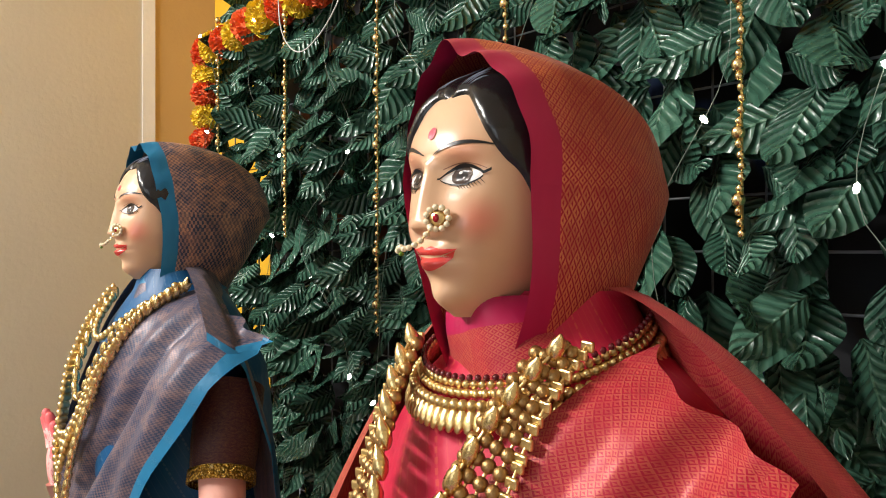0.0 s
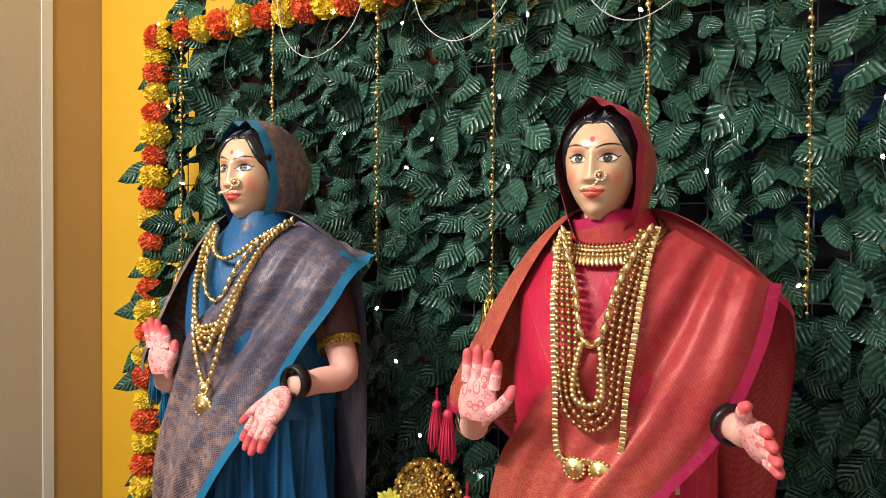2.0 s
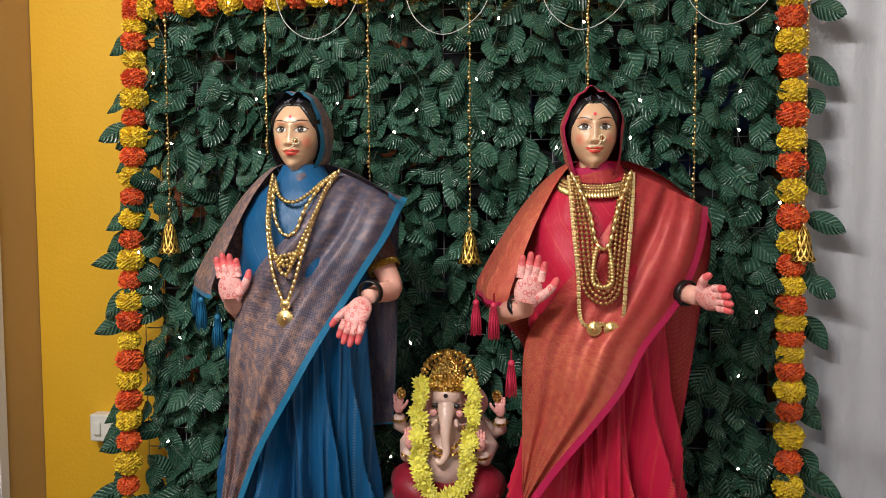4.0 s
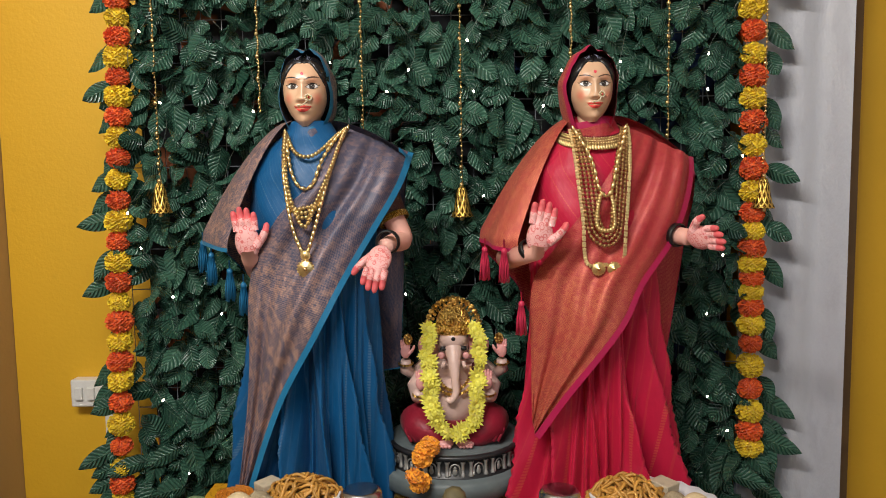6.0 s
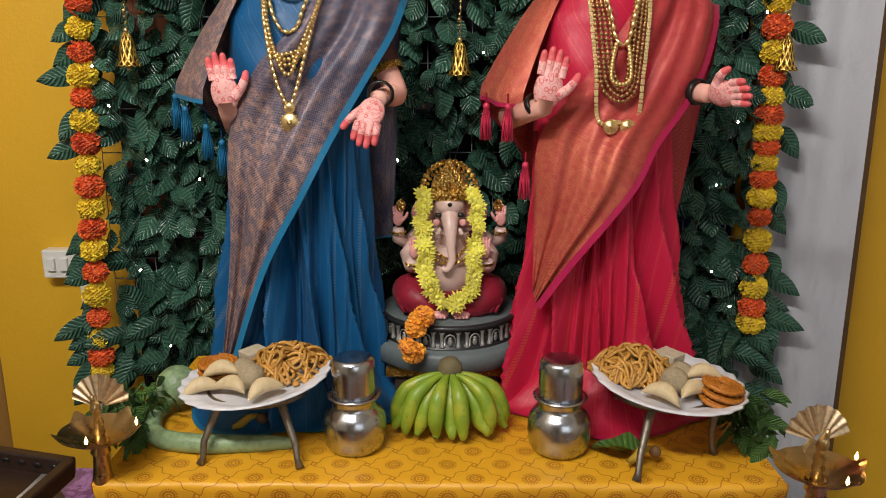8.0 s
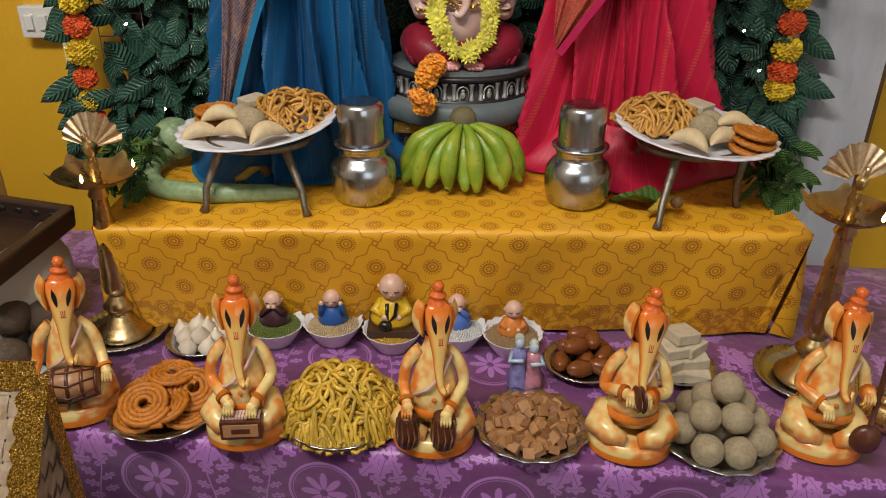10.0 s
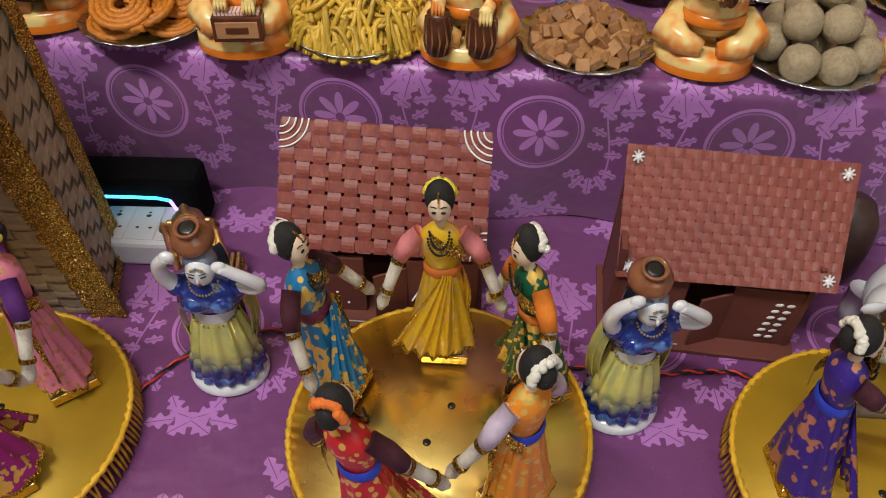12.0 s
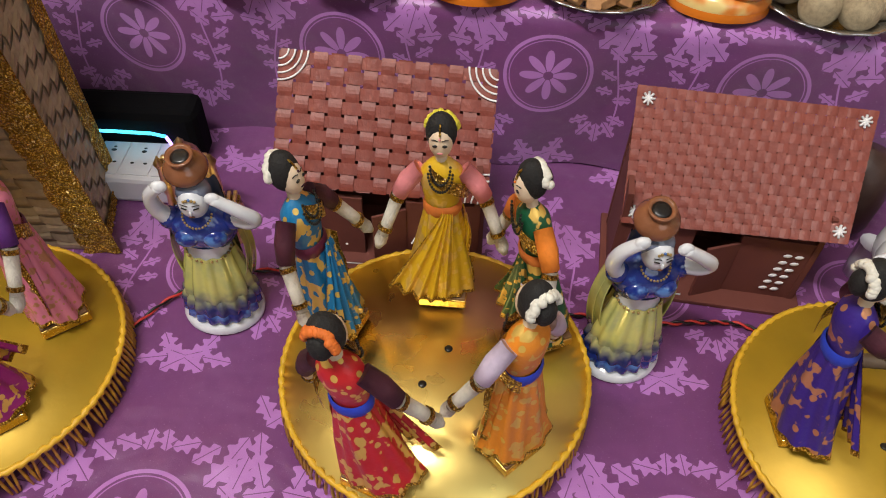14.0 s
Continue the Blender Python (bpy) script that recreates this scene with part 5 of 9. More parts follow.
def seated_statue():
    """The elephant-headed statue: one plain mesh on its own base."""
    g = Geo()
    S, P, G, R, K, D = 0, 1, 2, 3, 4, 5
    # legs and belly
    for s in (-1, 1):
        g.tube([(s * 0.03, 0.02, 0.030), (s * 0.062, 0.0, 0.036), (s * 0.078, -0.035, 0.040), (s * 0.070, -0.062, 0.036), (s * 0.045, -0.075, 0.024), (s * 0.015, -0.08, 0.018)], [0.035, 0.042, 0.040, 0.038, 0.028, 0.018], R, 18)
        for j in range(5):
            g.tube([(s * (0.05 + 0.012 * j), -0.05 - 0.012 * math.sin(j), 0.07 - 0.008 * j), (s * (0.075 + 0.007 * j), -0.092 + 0.004 * j, 0.035), (s * (0.05 + 0.01 * j), -0.088, 0.012)], 0.0035, R, 6)
        g.ellipsoid((s * 0.022, -0.092, 0.010), (0.020, 0.016, 0.010), P, 12, 8)
        for j in range(4):
            g.ellipsoid((s * 0.022 - 0.010 + 0.007 * j, -0.107, 0.008), 0.0042, P, 8, 6)
        # lower arms with bracelets, palms forward
        g.tube([(s * 0.055, 0.0, 0.155), (s * 0.082, -0.02, 0.115), (s * 0.075, -0.06, 0.105), (s * 0.070, -0.07, 0.115)], [0.018, 0.020, 0.016, 0.013], S, 14)
        g.tube([(s * 0.05, 0.02, 0.165), (s * 0.088, 0.02, 0.13), (s * 0.105, 0.0, 0.15), (s * 0.104, -0.008, 0.172)], [0.018, 0.018, 0.014, 0.011], S, 14)
        for x, y, z in ((0.0715, -0.0665, 0.112), (0.104, -0.006, 0.165)):
            g.lathe([(0.0145, -0.003), (0.0175, 0), (0.0145, 0.003)], G, 16, m=pose(s * x, y, z, 12, 0, 0))
        # four-fingered hands
        for (x, y, z, sz) in ((0.069, -0.073, 0.125, 0.42), (0.104, -0.012, 0.180, 0.42)):
            hand(g, pose(s * x, y, z, 0, 0, 0), P, P, sz, mirror=-s)
        # discs held in the upper hands
        g.ellipsoid((s * 0.098, -0.016, 0.222), (0.010, 0.003, 0.013), G, 12, 8)
        # ears
        g.grid(lambda a, b, s=s: (s * (0.032 + 0.046 * a * math.sin(math.pi * (0.12 + 0.8 * b)) ** 0.6), -0.018 + 0.03 * a - 0.012 * math.sin(a * 3) * math.sin(b * 3), 0.178 + 0.062 * b - 0.012 * a * (1 - b)), 10, 12, P)
    g.ellipsoid((0, -0.026, 0.085), (0.055, 0.048, 0.058), S, 24, 16)
    g.ellipsoid((0, 0.0, 0.145), (0.058, 0.04, 0.04), S, 24, 12)
    g.ellipsoid((0, -0.02, 0.040), (0.052, 0.048, 0.035), R, 20, 10)
    # shoulder cloth
    g.grid(lambda a, b: (0.066 * math.sin((a - 0.5) * 5.2), 0.046 * -math.cos((a - 0.5) * 5.2) + 0.002, 0.172 - 0.09 * b + 0.004 * math.sin(a * 40)), 50, 6, D, mat_fn=lambda a, b: S if 0.38 < a < 0.62 else D)
    # head and trunk
    g.ellipsoid((0, -0.018, 0.212), (0.033, 0.035, 0.041), S, 24, 16)
    g.ellipsoid((0, -0.030, 0.225), (0.030, 0.028, 0.026), S, 20, 12)
    pts = [(0, -0.046, 0.205), (0.001, -0.062, 0.188), (0.002, -0.073, 0.165), (0.003, -0.079, 0.140), (0.004, -0.083, 0.118), (-0.006, -0.086, 0.102), (-0.016, -0.084, 0.106)]
    rad = [0.020, 0.0145, 0.0105, 0.0085, 0.0074, 0.0066, 0.0055]
    n = 48
    g.tube([spline(pts, i / n) for i in range(n + 1)], [table([(k / 6, v) for k, v in enumerate(rad)], i / n) * (1 + 0.018 * math.sin(i * 1.9)) for i in range(n + 1)], S, 18)
    for s in (-1, 1):
        g.ellipsoid((s * 0.0215, -0.0535, 0.208), (0.0072, 0.003, 0.0046), K, 10, 8)
        g.ellipsoid((s * 0.021, -0.0525, 0.2125), (0.0075, 0.002, 0.0012), K, 10, 6)
        g.tube([(s * 0.020, -0.056, 0.178), (s * 0.024, -0.070, 0.172), (s * 0.025, -0.076, 0.176)], [0.005, 0.004, 0.002], S, 8)
        g.ellipsoid((s * 0.026, -0.049, 0.192), (0.008, 0.004, 0.008), P, 10, 8)
    g.ellipsoid((0, -0.0585, 0.231), (0.0045, 0.002, 0.0045), K, 10, 8)
    # crown: band, dome, halo of beads
    g.lathe([(0.037, 0.236), (0.041, 0.240), (0.040, 0.252), (0.036, 0.262), (0.036, 0.270), (0.030, 0.284), (0.018, 0.296), (0.008, 0.302), (0.010, 0.310), (0.004, 0.318), (0, 0.320)], G, 28, m=pose(0, -0.016, 0))
    for i in range(17):
        t = math.pi * i / 16
        g.ellipsoid((0.056 * math.cos(t), -0.010, 0.246 + 0.066 * math.sin(t)), (0.0068, 0.006, 0.0068), G, 8, 6)
        g.ellipsoid((0.047 * math.cos(t), -0.014, 0.246 + 0.056 * math.sin(t)), (0.004, 0.005, 0.004), G, 6, 5)
    for i in range(9):
        t = math.radians(-65 + 130 * i / 8)
        g.ellipsoid((0.041 * math.sin(t), -0.016 - 0.041 * math.cos(t), 0.247), (0.005, 0.004, 0.006), G, 8, 6)
        g.ellipsoid((0.036 * math.sin(t), -0.016 - 0.037 * math.cos(t), 0.264), (0.004, 0.004, 0.005), G, 8, 6)
    # chest ornaments
    for r, z in ((0.036, 0.128), (0.046, 0.118)):
        for i in range(22):
            t = math.pi * (i / 21)
            g.ellipsoid((r * math.cos(t), -0.058 - 0.022 * math.sin(t), z + 0.04 - 0.045 * math.sin(t)), 0.0038, G, 6, 5)
    return g


# the statue, its base, stool and garlands stand together between the mannequins
SHRINE = Matrix.Translation((0.0075, -0.195, 0.803)) @ Matrix.Diagonal((1.068, 1.068, 1.068, 1)) @ Matrix.Translation((-0.008, 0.30, -0.838))
ganesh_at = SHRINE @ pose(0.008, -0.30, 0.925) @ Matrix.Diagonal((0.96, 0.96, 0.925, 1))
thing("elephant_headed_statue", ganesh_at, "painted elephant-headed statue seated in maroon with golden crown", "statue", geo=seated_statue(),
      mats=[STATUE_SKIN, STATUE_PINK, GOLD_CARVED, MAROON, BLACK, plain("dark_maroon_shawl", (0.09, 0.012, 0.03), 0.5)])


def statue_base():
    ob = thing("statue_base", SHRINE @ pose(0.008, -0.30, 0.838) @ Matrix.Diagonal((1.09, 1.09, 1, 1)), "round grey base with dark silver carved temple frieze", "base")
    part("plinth", Geo().lathe([(0.0, 0.0), (0.14, 0.0), (0.150, 0.006), (0.150, 0.034), (0.144, 0.041), (0.0, 0.041)], n=48), STONE_GREY, ob)
    part("drum", Geo().lathe([(0.128, 0.04), (0.128, 0.044), (0.122, 0.046), (0.122, 0.076), (0.128, 0.078), (0.129, 0.084), (0.124, 0.0868), (0.0, 0.087)], n=48), [plain("black_frieze_paint", (0.02, 0.02, 0.022), 0.4)], ob)
    part("top", Geo().lathe([(0.122, 0.0865), (0.118, 0.0885), (0.0, 0.0885)], n=40), STONE_GREY, ob)
    col = Geo().lathe([(0.0045, 0), (0.0045, 0.004), (0.003, 0.006), (0.003, 0.024), (0.0048, 0.027), (0.0048, 0.03)], n=8).mesh("column", SILVER_RELIEF)
    arch = Geo().tube([(-0.009, 0, 0), (-0.009, 0, 0.014), (-0.006, 0, 0.020), (0, 0, 0.023), (0.006, 0, 0.020), (0.009, 0, 0.014), (0.009, 0, 0)], 0.0014, n=5).ellipsoid((0, 0, 0.007), (0.0045, 0.002, 0.007)).ellipsoid((0, 0, 0.015), (0.003, 0.002, 0.003)).mesh("niche", SILVER_RELIEF)
    for i in range(18):
        t = i * 20
        q = math.radians(t)
        for d in (-3.5, 3.5):
            w = math.radians(t + 10 + d)
            part("column", col, None, ob, m=pose(0.1235 * math.sin(w), -0.1235 * math.cos(w), 0.046))
        part("niche", arch, None, ob, m=pose(0.1235 * math.sin(q), -0.1235 * math.cos(q), 0.048, 0, 0, t))
    stool = thing("gold_stool", pose(0.0, -0.195, TOP), "low stool with glittering gold edge under the statue", "stool")
    part("top", Geo().box((0, 0, 0.064), (0.245, 0.25, 0.020), bevel=0.003), GOLD_TRIM, stool)
    for x in (-0.09, 0.09):
        for y in (-0.1, 0.1):
            part("leg", Geo().box((x, y, 0.0275), (0.03, 0.03, 0.053), bevel=0.003), plain("dark_stool_wood", (0.05, 0.03, 0.02), 0.6), stool)


statue_base()


def chrysanthemum(seed, mat, r=0.020):
    """A loose flower of narrow pointed petals in three rings, facing +z."""
    rng = random.Random(seed)
    g = Geo().ellipsoid((0, 0, 0.002), (r * 0.30, r * 0.30, r * 0.26), n=8, k=6)
    for ring, (n, reach, lift) in enumerate(((13, 1.0, 0.05), (11, 0.82, 0.30), (8, 0.58, 0.60))):
        for i in range(n):
            t = (i + 0.5 * ring) * math.tau / n + rng.uniform(-0.1, 0.1)
            d, w = Vector((math.cos(t), math.sin(t), 0)), Vector((-math.sin(t), math.cos(t), 0)) * r * 0.15
            k = r * reach * rng.uniform(0.88, 1.1)
            up = Vector((0, 0, k * lift))
            o = len(g.v)
            g.v += [d * r * 0.12 - w * 0.5, d * r * 0.12 + w * 0.5, d * k * 0.7 + w + up * 0.8, d * k + up * 1.1 + Vector((0, 0, r * rng.uniform(-0.1, 0.1))), d * k * 0.7 - w + up * 0.8]
            g.uv += [(0, 0)] * 5
            g.f.append((o, o + 1, o + 2, o + 3, o + 4)), g.m.append(0), g.s.append(False)
    return g


def flower_garland():
    ob = thing("flower_garland", ganesh_at, "lemon yellow chrysanthemum garland round the statue's neck", "garland")
    shapes = [chrysanthemum(s, LEMON_PETAL).mesh("flower", LEMON_PETAL) for s in (1, 2, 3)]
    rng = random.Random(2)
    for s in (-1, 1):
        pts = [(s * 0.048, -0.035, 0.248), (s * 0.056, -0.055, 0.215), (s * 0.054, -0.07, 0.180), (s * 0.050, -0.085, 0.140), (s * 0.047, -0.098, 0.10), (s * 0.036, -0.108, 0.062), (s * 0.010, -0.115, 0.038)]
        for i in range(17):
            p = spline(pts, i / 16)
            k = rng.uniform(0.85, 1.2)
            part("flower", rng.choice(shapes), None, ob, m=Matrix.Translation(p + Vector((rng.uniform(-1, 1), rng.uniform(-1, 1), 0)) * 0.004) @ pose(0, 0, 0, 75 + rng.uniform(-30, 30), 0, rng.uniform(-45, 45)) @ pose(0, 0, 0, 0, 0, rng.uniform(0, 360)) @ Matrix.Diagonal((k, k, k, 1)))
    orange = [pompom(SAFFRON_PETAL, s, 0.021, 0.75, 90).mesh("marigold", SAFFRON_PETAL) for s in (4, 5)]
    for i, (x, y, z) in enumerate(((-0.038, -0.432, 0.95), (-0.055, -0.437, 0.928), (-0.058, -0.462, 0.888), (-0.048, -0.436, 0.94), (-0.066, -0.466, 0.90))):
        thing("marigold", SHRINE @ pose(x, y - 0.008, z, 40 * i, 30, 0), "loose saffron marigold resting on the statue's base", "flower", group="loose marigolds", geo=orange[i % 2])


flower_garland()


def fluted_plate(name, m, r, mat, label, depth=0.016, lobes=24, wave=0.018, group=""):
    g = Geo().lathe([(0.0, 0.0), (r * 0.62, 0.0), (r * 0.74, depth * 0.35), (r * 0.97, depth), (r, depth + 0.001), (r * 0.97, depth + 0.003), (r * 0.74, depth * 0.35 + 0.003), (r * 0.62, 0.003), (0.0, 0.003)], n=96, wave=0.0)
    for i, v in enumerate(g.v):
        d = math.hypot(v.x, v.y)
        k = smooth(r * 0.6, r, d)
        t = math.atan2(v.y, v.x)
        g.v[i] = Vector((v.x * (1 + wave * k * math.cos(lobes * t)), v.y * (1 + wave * k * math.cos(lobes * t)), v.z + 0.0012 * k * math.cos(lobes * t)))
    g.v = [m @ v for v in g.v]
    return thing(name, pose(0, 0, 0), label, "plate", group=group, geo=g, mats=mat)


def noodle_heap(name, m, rx, ry, h, count, radius, mat, label, seed):
    rng = random.Random(seed)
    g = Geo()
    for _ in range(count):
        t, q = rng.uniform(0, 6.28), math.sqrt(rng.random())
        x, y = rx * q * math.cos(t), ry * q * math.sin(t)
        lev = rng.random() ** 0.7
        d = rng.uniform(0, 6.28)
        step = rng.uniform(0.004, 0.0065)
        bend = rng.uniform(-0.35, 0.35)
        pts = []
        for _ in range(24):
            dome = h * max(0.0, 1 - (x / rx) ** 2 - (y / ry) ** 2) ** 0.7
            pts.append((x, y, radius + dome * (0.35 + 0.65 * lev) + min(dome, 0.012) * 0.5 * math.sin(len(pts) * 0.55 + bend * 30)))
            x, y, d = x + step * math.cos(d), y + step * math.sin(d), d + bend + rng.uniform(-0.3, 0.3)
            if (x / rx) ** 2 + (y / ry) ** 2 > 1.0:
                d += 1.6
        g.tube(pts, radius, n=5)
    return tagged(thing(name, m, label, "snack", kind="stuff", geo=g, mats=mat))


def chakli(r=0.036, turns=4.0, thick=0.0044):
    """A coil of fried dough with ridges."""
    n = 170
    pts, rad = [], []
    for i in range(n + 1):
        t = i / n * turns * math.tau
        q = 0.008 + (r - 0.008) * (i / n)
        pts.append((q * math.cos(t), q * math.sin(t), thick))
        rad.append(thick * (1 + 0.22 * math.sin(i * 2.6)))
    return Geo().tube(pts, rad, n=7)


CHAKLI_MAT = plain("orange_brown_fried_dough", (0.50, 0.165, 0.012), 0.5, vary=0.4, scale=120, relief=0.001)


def noodle_mat(name, c):
    m = Mat(name, c, 0.42)
    m.mix(m.island() * 0.75, tuple(k * 0.45 for k in c))
    m.mix(m.ramp(m.noise(160, 3), 0.45, 0.75) * 0.4, tuple(k * 0.6 for k in c))
    m.bump(m.noise(420, 2), 0.0006)
    return m.done()


SEV_MAT, SEV_YELLOW = noodle_mat("golden_fried_noodle", (0.62, 0.31, 0.06)), noodle_mat("yellow_fried_noodle", (0.70, 0.44, 0.05))
BARFI_MAT = plain("pale_milk_sweet", (0.55, 0.47, 0.34), 0.5, vary=0.2, scale=70, relief=0.001)
PASTRY = plain("pale_fried_pastry", (0.62, 0.48, 0.28), 0.5, vary=0.25, scale=50, relief=0.001)
LADDU_MAT = plain("sandy_laddu_dough", (0.40, 0.32, 0.20), 0.8, vary=0.3, scale=220, relief=0.0016)
JAMUN = plain("glossy_brown_sweet", (0.20, 0.06, 0.015), 0.2, vary=0.4, scale=50)
PALE_STEM = plain("pale_green_gourd", (0.25, 0.36, 0.19), 0.4, vary=0.45, scale=70, relief=0.001)
CHAKLI = chakli().mesh("coil", CHAKLI_MAT)


def pastry(l=0.07, w=0.030, h=0.026):
    g = Geo()
    g.grid(lambda a, b: ((b - 0.5) * l, math.cos(a * math.tau) * w * 0.5 * math.sin(math.pi * b) ** 0.6 + 0.012 * math.cos(b * 3.1 - 1.5), max(0, 0.5 + 0.5 * math.sin(a * math.tau)) * h * math.sin(math.pi * b) ** 0.6), 16, 16, cu=True)
    return g.mesh("pastry", PASTRY)


PASTRY_MESH = pastry()
BARFI = Geo().box((0, 0, 0.009), (0.042, 0.042, 0.018), bevel=0.002).mesh("sweet_square", BARFI_MAT)


def lumpy(r, seed, rough=0.05):
    g = Geo().ellipsoid((0, 0, 0), r, n=20, k=14)
    for i, v in enumerate(g.v):
        k = 1 + rough * noise.noise(v * (2.2 / r) + Vector((seed * 9, 0, 0))) + rough * 0.5 * noise.noise(v * (6 / r))
        g.v[i] = v * k
    return g


def offering(px, py, stand_legs, tilt, mirror, group_label):
    """An iron tripod with a white plate of fried snacks."""
    st = thing("plate_stand", pose(px, py, TOP), "three-legged worn iron stand on the yellow cloth", "stand", group="plate stands")
    zt = 0.098
    part("ring", Geo().tube([(0.088 * math.cos(i * math.tau / 32), 0.075 * math.sin(i * math.tau / 32), zt) for i in range(33)], 0.0055, n=8), IRON, st)
    for lx, ly in stand_legs:
        d = math.hypot(lx, ly)
        ux, uy = lx / d * 0.086, ly / d * 0.074
        part("leg", Geo().tube([(ux * 0.9, uy * 0.9, zt), (ux * 1.02, uy * 1.02, zt - 0.012), (lx * 0.97, ly * 0.97, zt * 0.4), (lx, ly, 0.012), (lx * 1.06, ly * 1.06, 0.0)], [0.007, 0.008, 0.006, 0.0055, 0.008], n=8), IRON, st)
    pm = pose(px, py, TOP + zt + 0.008, tilt[0], tilt[1], 0)
    fluted_plate("white_plate", pm, 0.135, CERAMIC, "white fluted plate holding fried festival snacks", 0.018, group="white snack plates")
    s = mirror
    noodle_heap("fried_noodles", pm @ pose(s * 0.052, 0.035, 0.006), 0.078, 0.062, 0.048, 72, 0.0034, SEV_MAT, "heap of golden fried gram noodles on the plate", 3 if s > 0 else 4)
    for i, (x, y, z, rx, rz) in enumerate(((-0.085, -0.045, 0.012, 4, 20), (-0.035, -0.055, 0.016, -4, -25), (0.035, -0.075, 0.014, 10, 40), (-0.055, -0.02, 0.03, 10, 0))):
        thing("pastry", pm @ pose(s * x, y, z, rx, 0, rz * s), "pale crescent-shaped fried pastry on the plate", "pastry", group="crescent pastries", geo=PASTRY_MESH)
    for i in range(3):
        thing("chakli", pm @ pose(s * -0.075, 0.025 if s > 0 else -0.05, 0.010 + 0.012 * i, 6, 0, 50 * i), "coiled orange-brown fried spiral snack", "snack", group="fried spirals", geo=CHAKLI)
    for i, (x, y, z) in enumerate(((-0.02, 0.055, 0.010), (-0.015, 0.058, 0.028))):
        thing("milk_sweet", pm @ pose(s * x, y, z, 0, 0, 25 + 18 * i), "pale square milk sweet on the plate", "sweet", group="milk sweets", geo=BARFI)
    thing("laddu", pm @ pose(s * 0.0, -0.03, 0.03), "round brown sweet ball on the plate", "sweet", group="sweet balls on plates", geo=LADDU_BALL)
    thing("laddu", pm @ pose(s * -0.02, 0.0, 0.028), "round sandy sweet ball on the plate", "sweet", group="sweet balls on plates", geo=LADDU_BALL)


LADDU_BALL = lumpy(0.024, 1).mesh("laddu", LADDU_MAT)
offering(-0.342, -0.475, [(-0.078, -0.089), (0.086, -0.102), (-0.02, 0.10)], (2, -5), 1, "")
offering(0.392, -0.495, [(-0.077, -0.125), (0.074, -0.04), (-0.08, 0.09)], (3, 5), -1, "")


def pot(x, y, label):
    ob = thing("steel_pot", pose(x, y, TOP), label, "pot", group="steel water pots")
    part("body", Geo().lathe([(0.0, 0.0), (0.040, 0.0), (0.0475, 0.003), (0.0530, 0.013), (0.0558, 0.032), (0.0560, 0.050), (0.0535, 0.064), (0.0465, 0.074), (0.041, 0.079), (0.0385, 0.083), (0.0385, 0.089), (0.041, 0.093), (0.0405, 0.096), (0.047, 0.100), (0.0478, 0.1025), (0.039, 0.1015)], n=48), STEEL, ob)
    t = part("tumbler", Geo().lathe([(0.0375, 0.098), (0.038, 0.104), (0.0385, 0.148), (0.0375, 0.163), (0.034, 0.170), (0.029, 0.1715), (0.0, 0.170)], n=40), STEEL, ob, "upturned steel tumbler")


pot(-0.165, -0.505, "polished steel pot topped with an upturned tumbler")
pot(0.199, -0.515, "polished steel pot topped with an upturned tumbler")


def bananas():
    skin = Mat("green_yellow_banana_skin", (0.20, 0.31, 0.022), 0.4)
    skin.mix(skin.ramp(skin.noise(22, 3), 0.45, 0.7) * 0.7, (0.42, 0.42, 0.04))
    u, v = skin.uv()
    skin.mix(v.gt(0.965), (0.03, 0.02, 0.01))
    skin.mix(skin.ramp(skin.noise(160, 2), 0.68, 0.72) * 0.7, (0.08, 0.05, 0.02))
    skin.bump(skin.noise(60, 2), 0.0008)
    mat = skin.done()
    ob = thing("banana_bunch", pose(0.006, -0.43, TOP), "hand of green-yellow bananas lying on the yellow cloth", "bananas")
    n = 6
    rb = random.Random(3)
    for row in range(2):
        for i in range(n - row):
            a = math.radians(-80 + 160 * (i + 0.5 * row) / (n - 1) + rb.uniform(-5, 5))
            d = Vector((math.sin(a), -math.cos(a) * 0.55, 0))
            k = 1 - 0.1 * abs(math.sin(a))
            r0 = 0.018
            pts = [Vector((0, 0, 0.112)) + d * r0, Vector((0, 0, 0.107 - 0.006 * row)) + d * 0.045, Vector((0, 0, 0.085 - 0.018 * row)) + d * 0.088, Vector((0, 0, 0.048 - 0.012 * row)) + d * 0.108, Vector((0, 0, 0.021)) + d * (0.112 + 0.014 * row + rb.uniform(-0.01, 0.012)), Vector((0, 0, 0.012)) + d * (0.114 + 0.014 * row)]
            pts = [Vector((p.x * k, p.y - 0.012 * (1 - row), p.z)) for p in pts]
            rad = [0.0045, 0.0085, 0.0150, 0.0155, 0.009, 0.0035]
            line = [spline(pts, j / 20) for j in range(21)]
            rr = [table([(q / 5, v) for q, v in enumerate(rad)], j / 20) for j in range(21)]
            part("banana", Geo().tube(line, rr, n=7), mat, ob)
    part("stem", Geo().tube([(0, 0.02, 0.10), (0, 0.0, 0.118), (0.002, -0.02, 0.122)], [0.022, 0.024, 0.018], n=10), plain("brown_banana_stem", (0.16, 0.13, 0.06), 0.7), ob)


bananas()


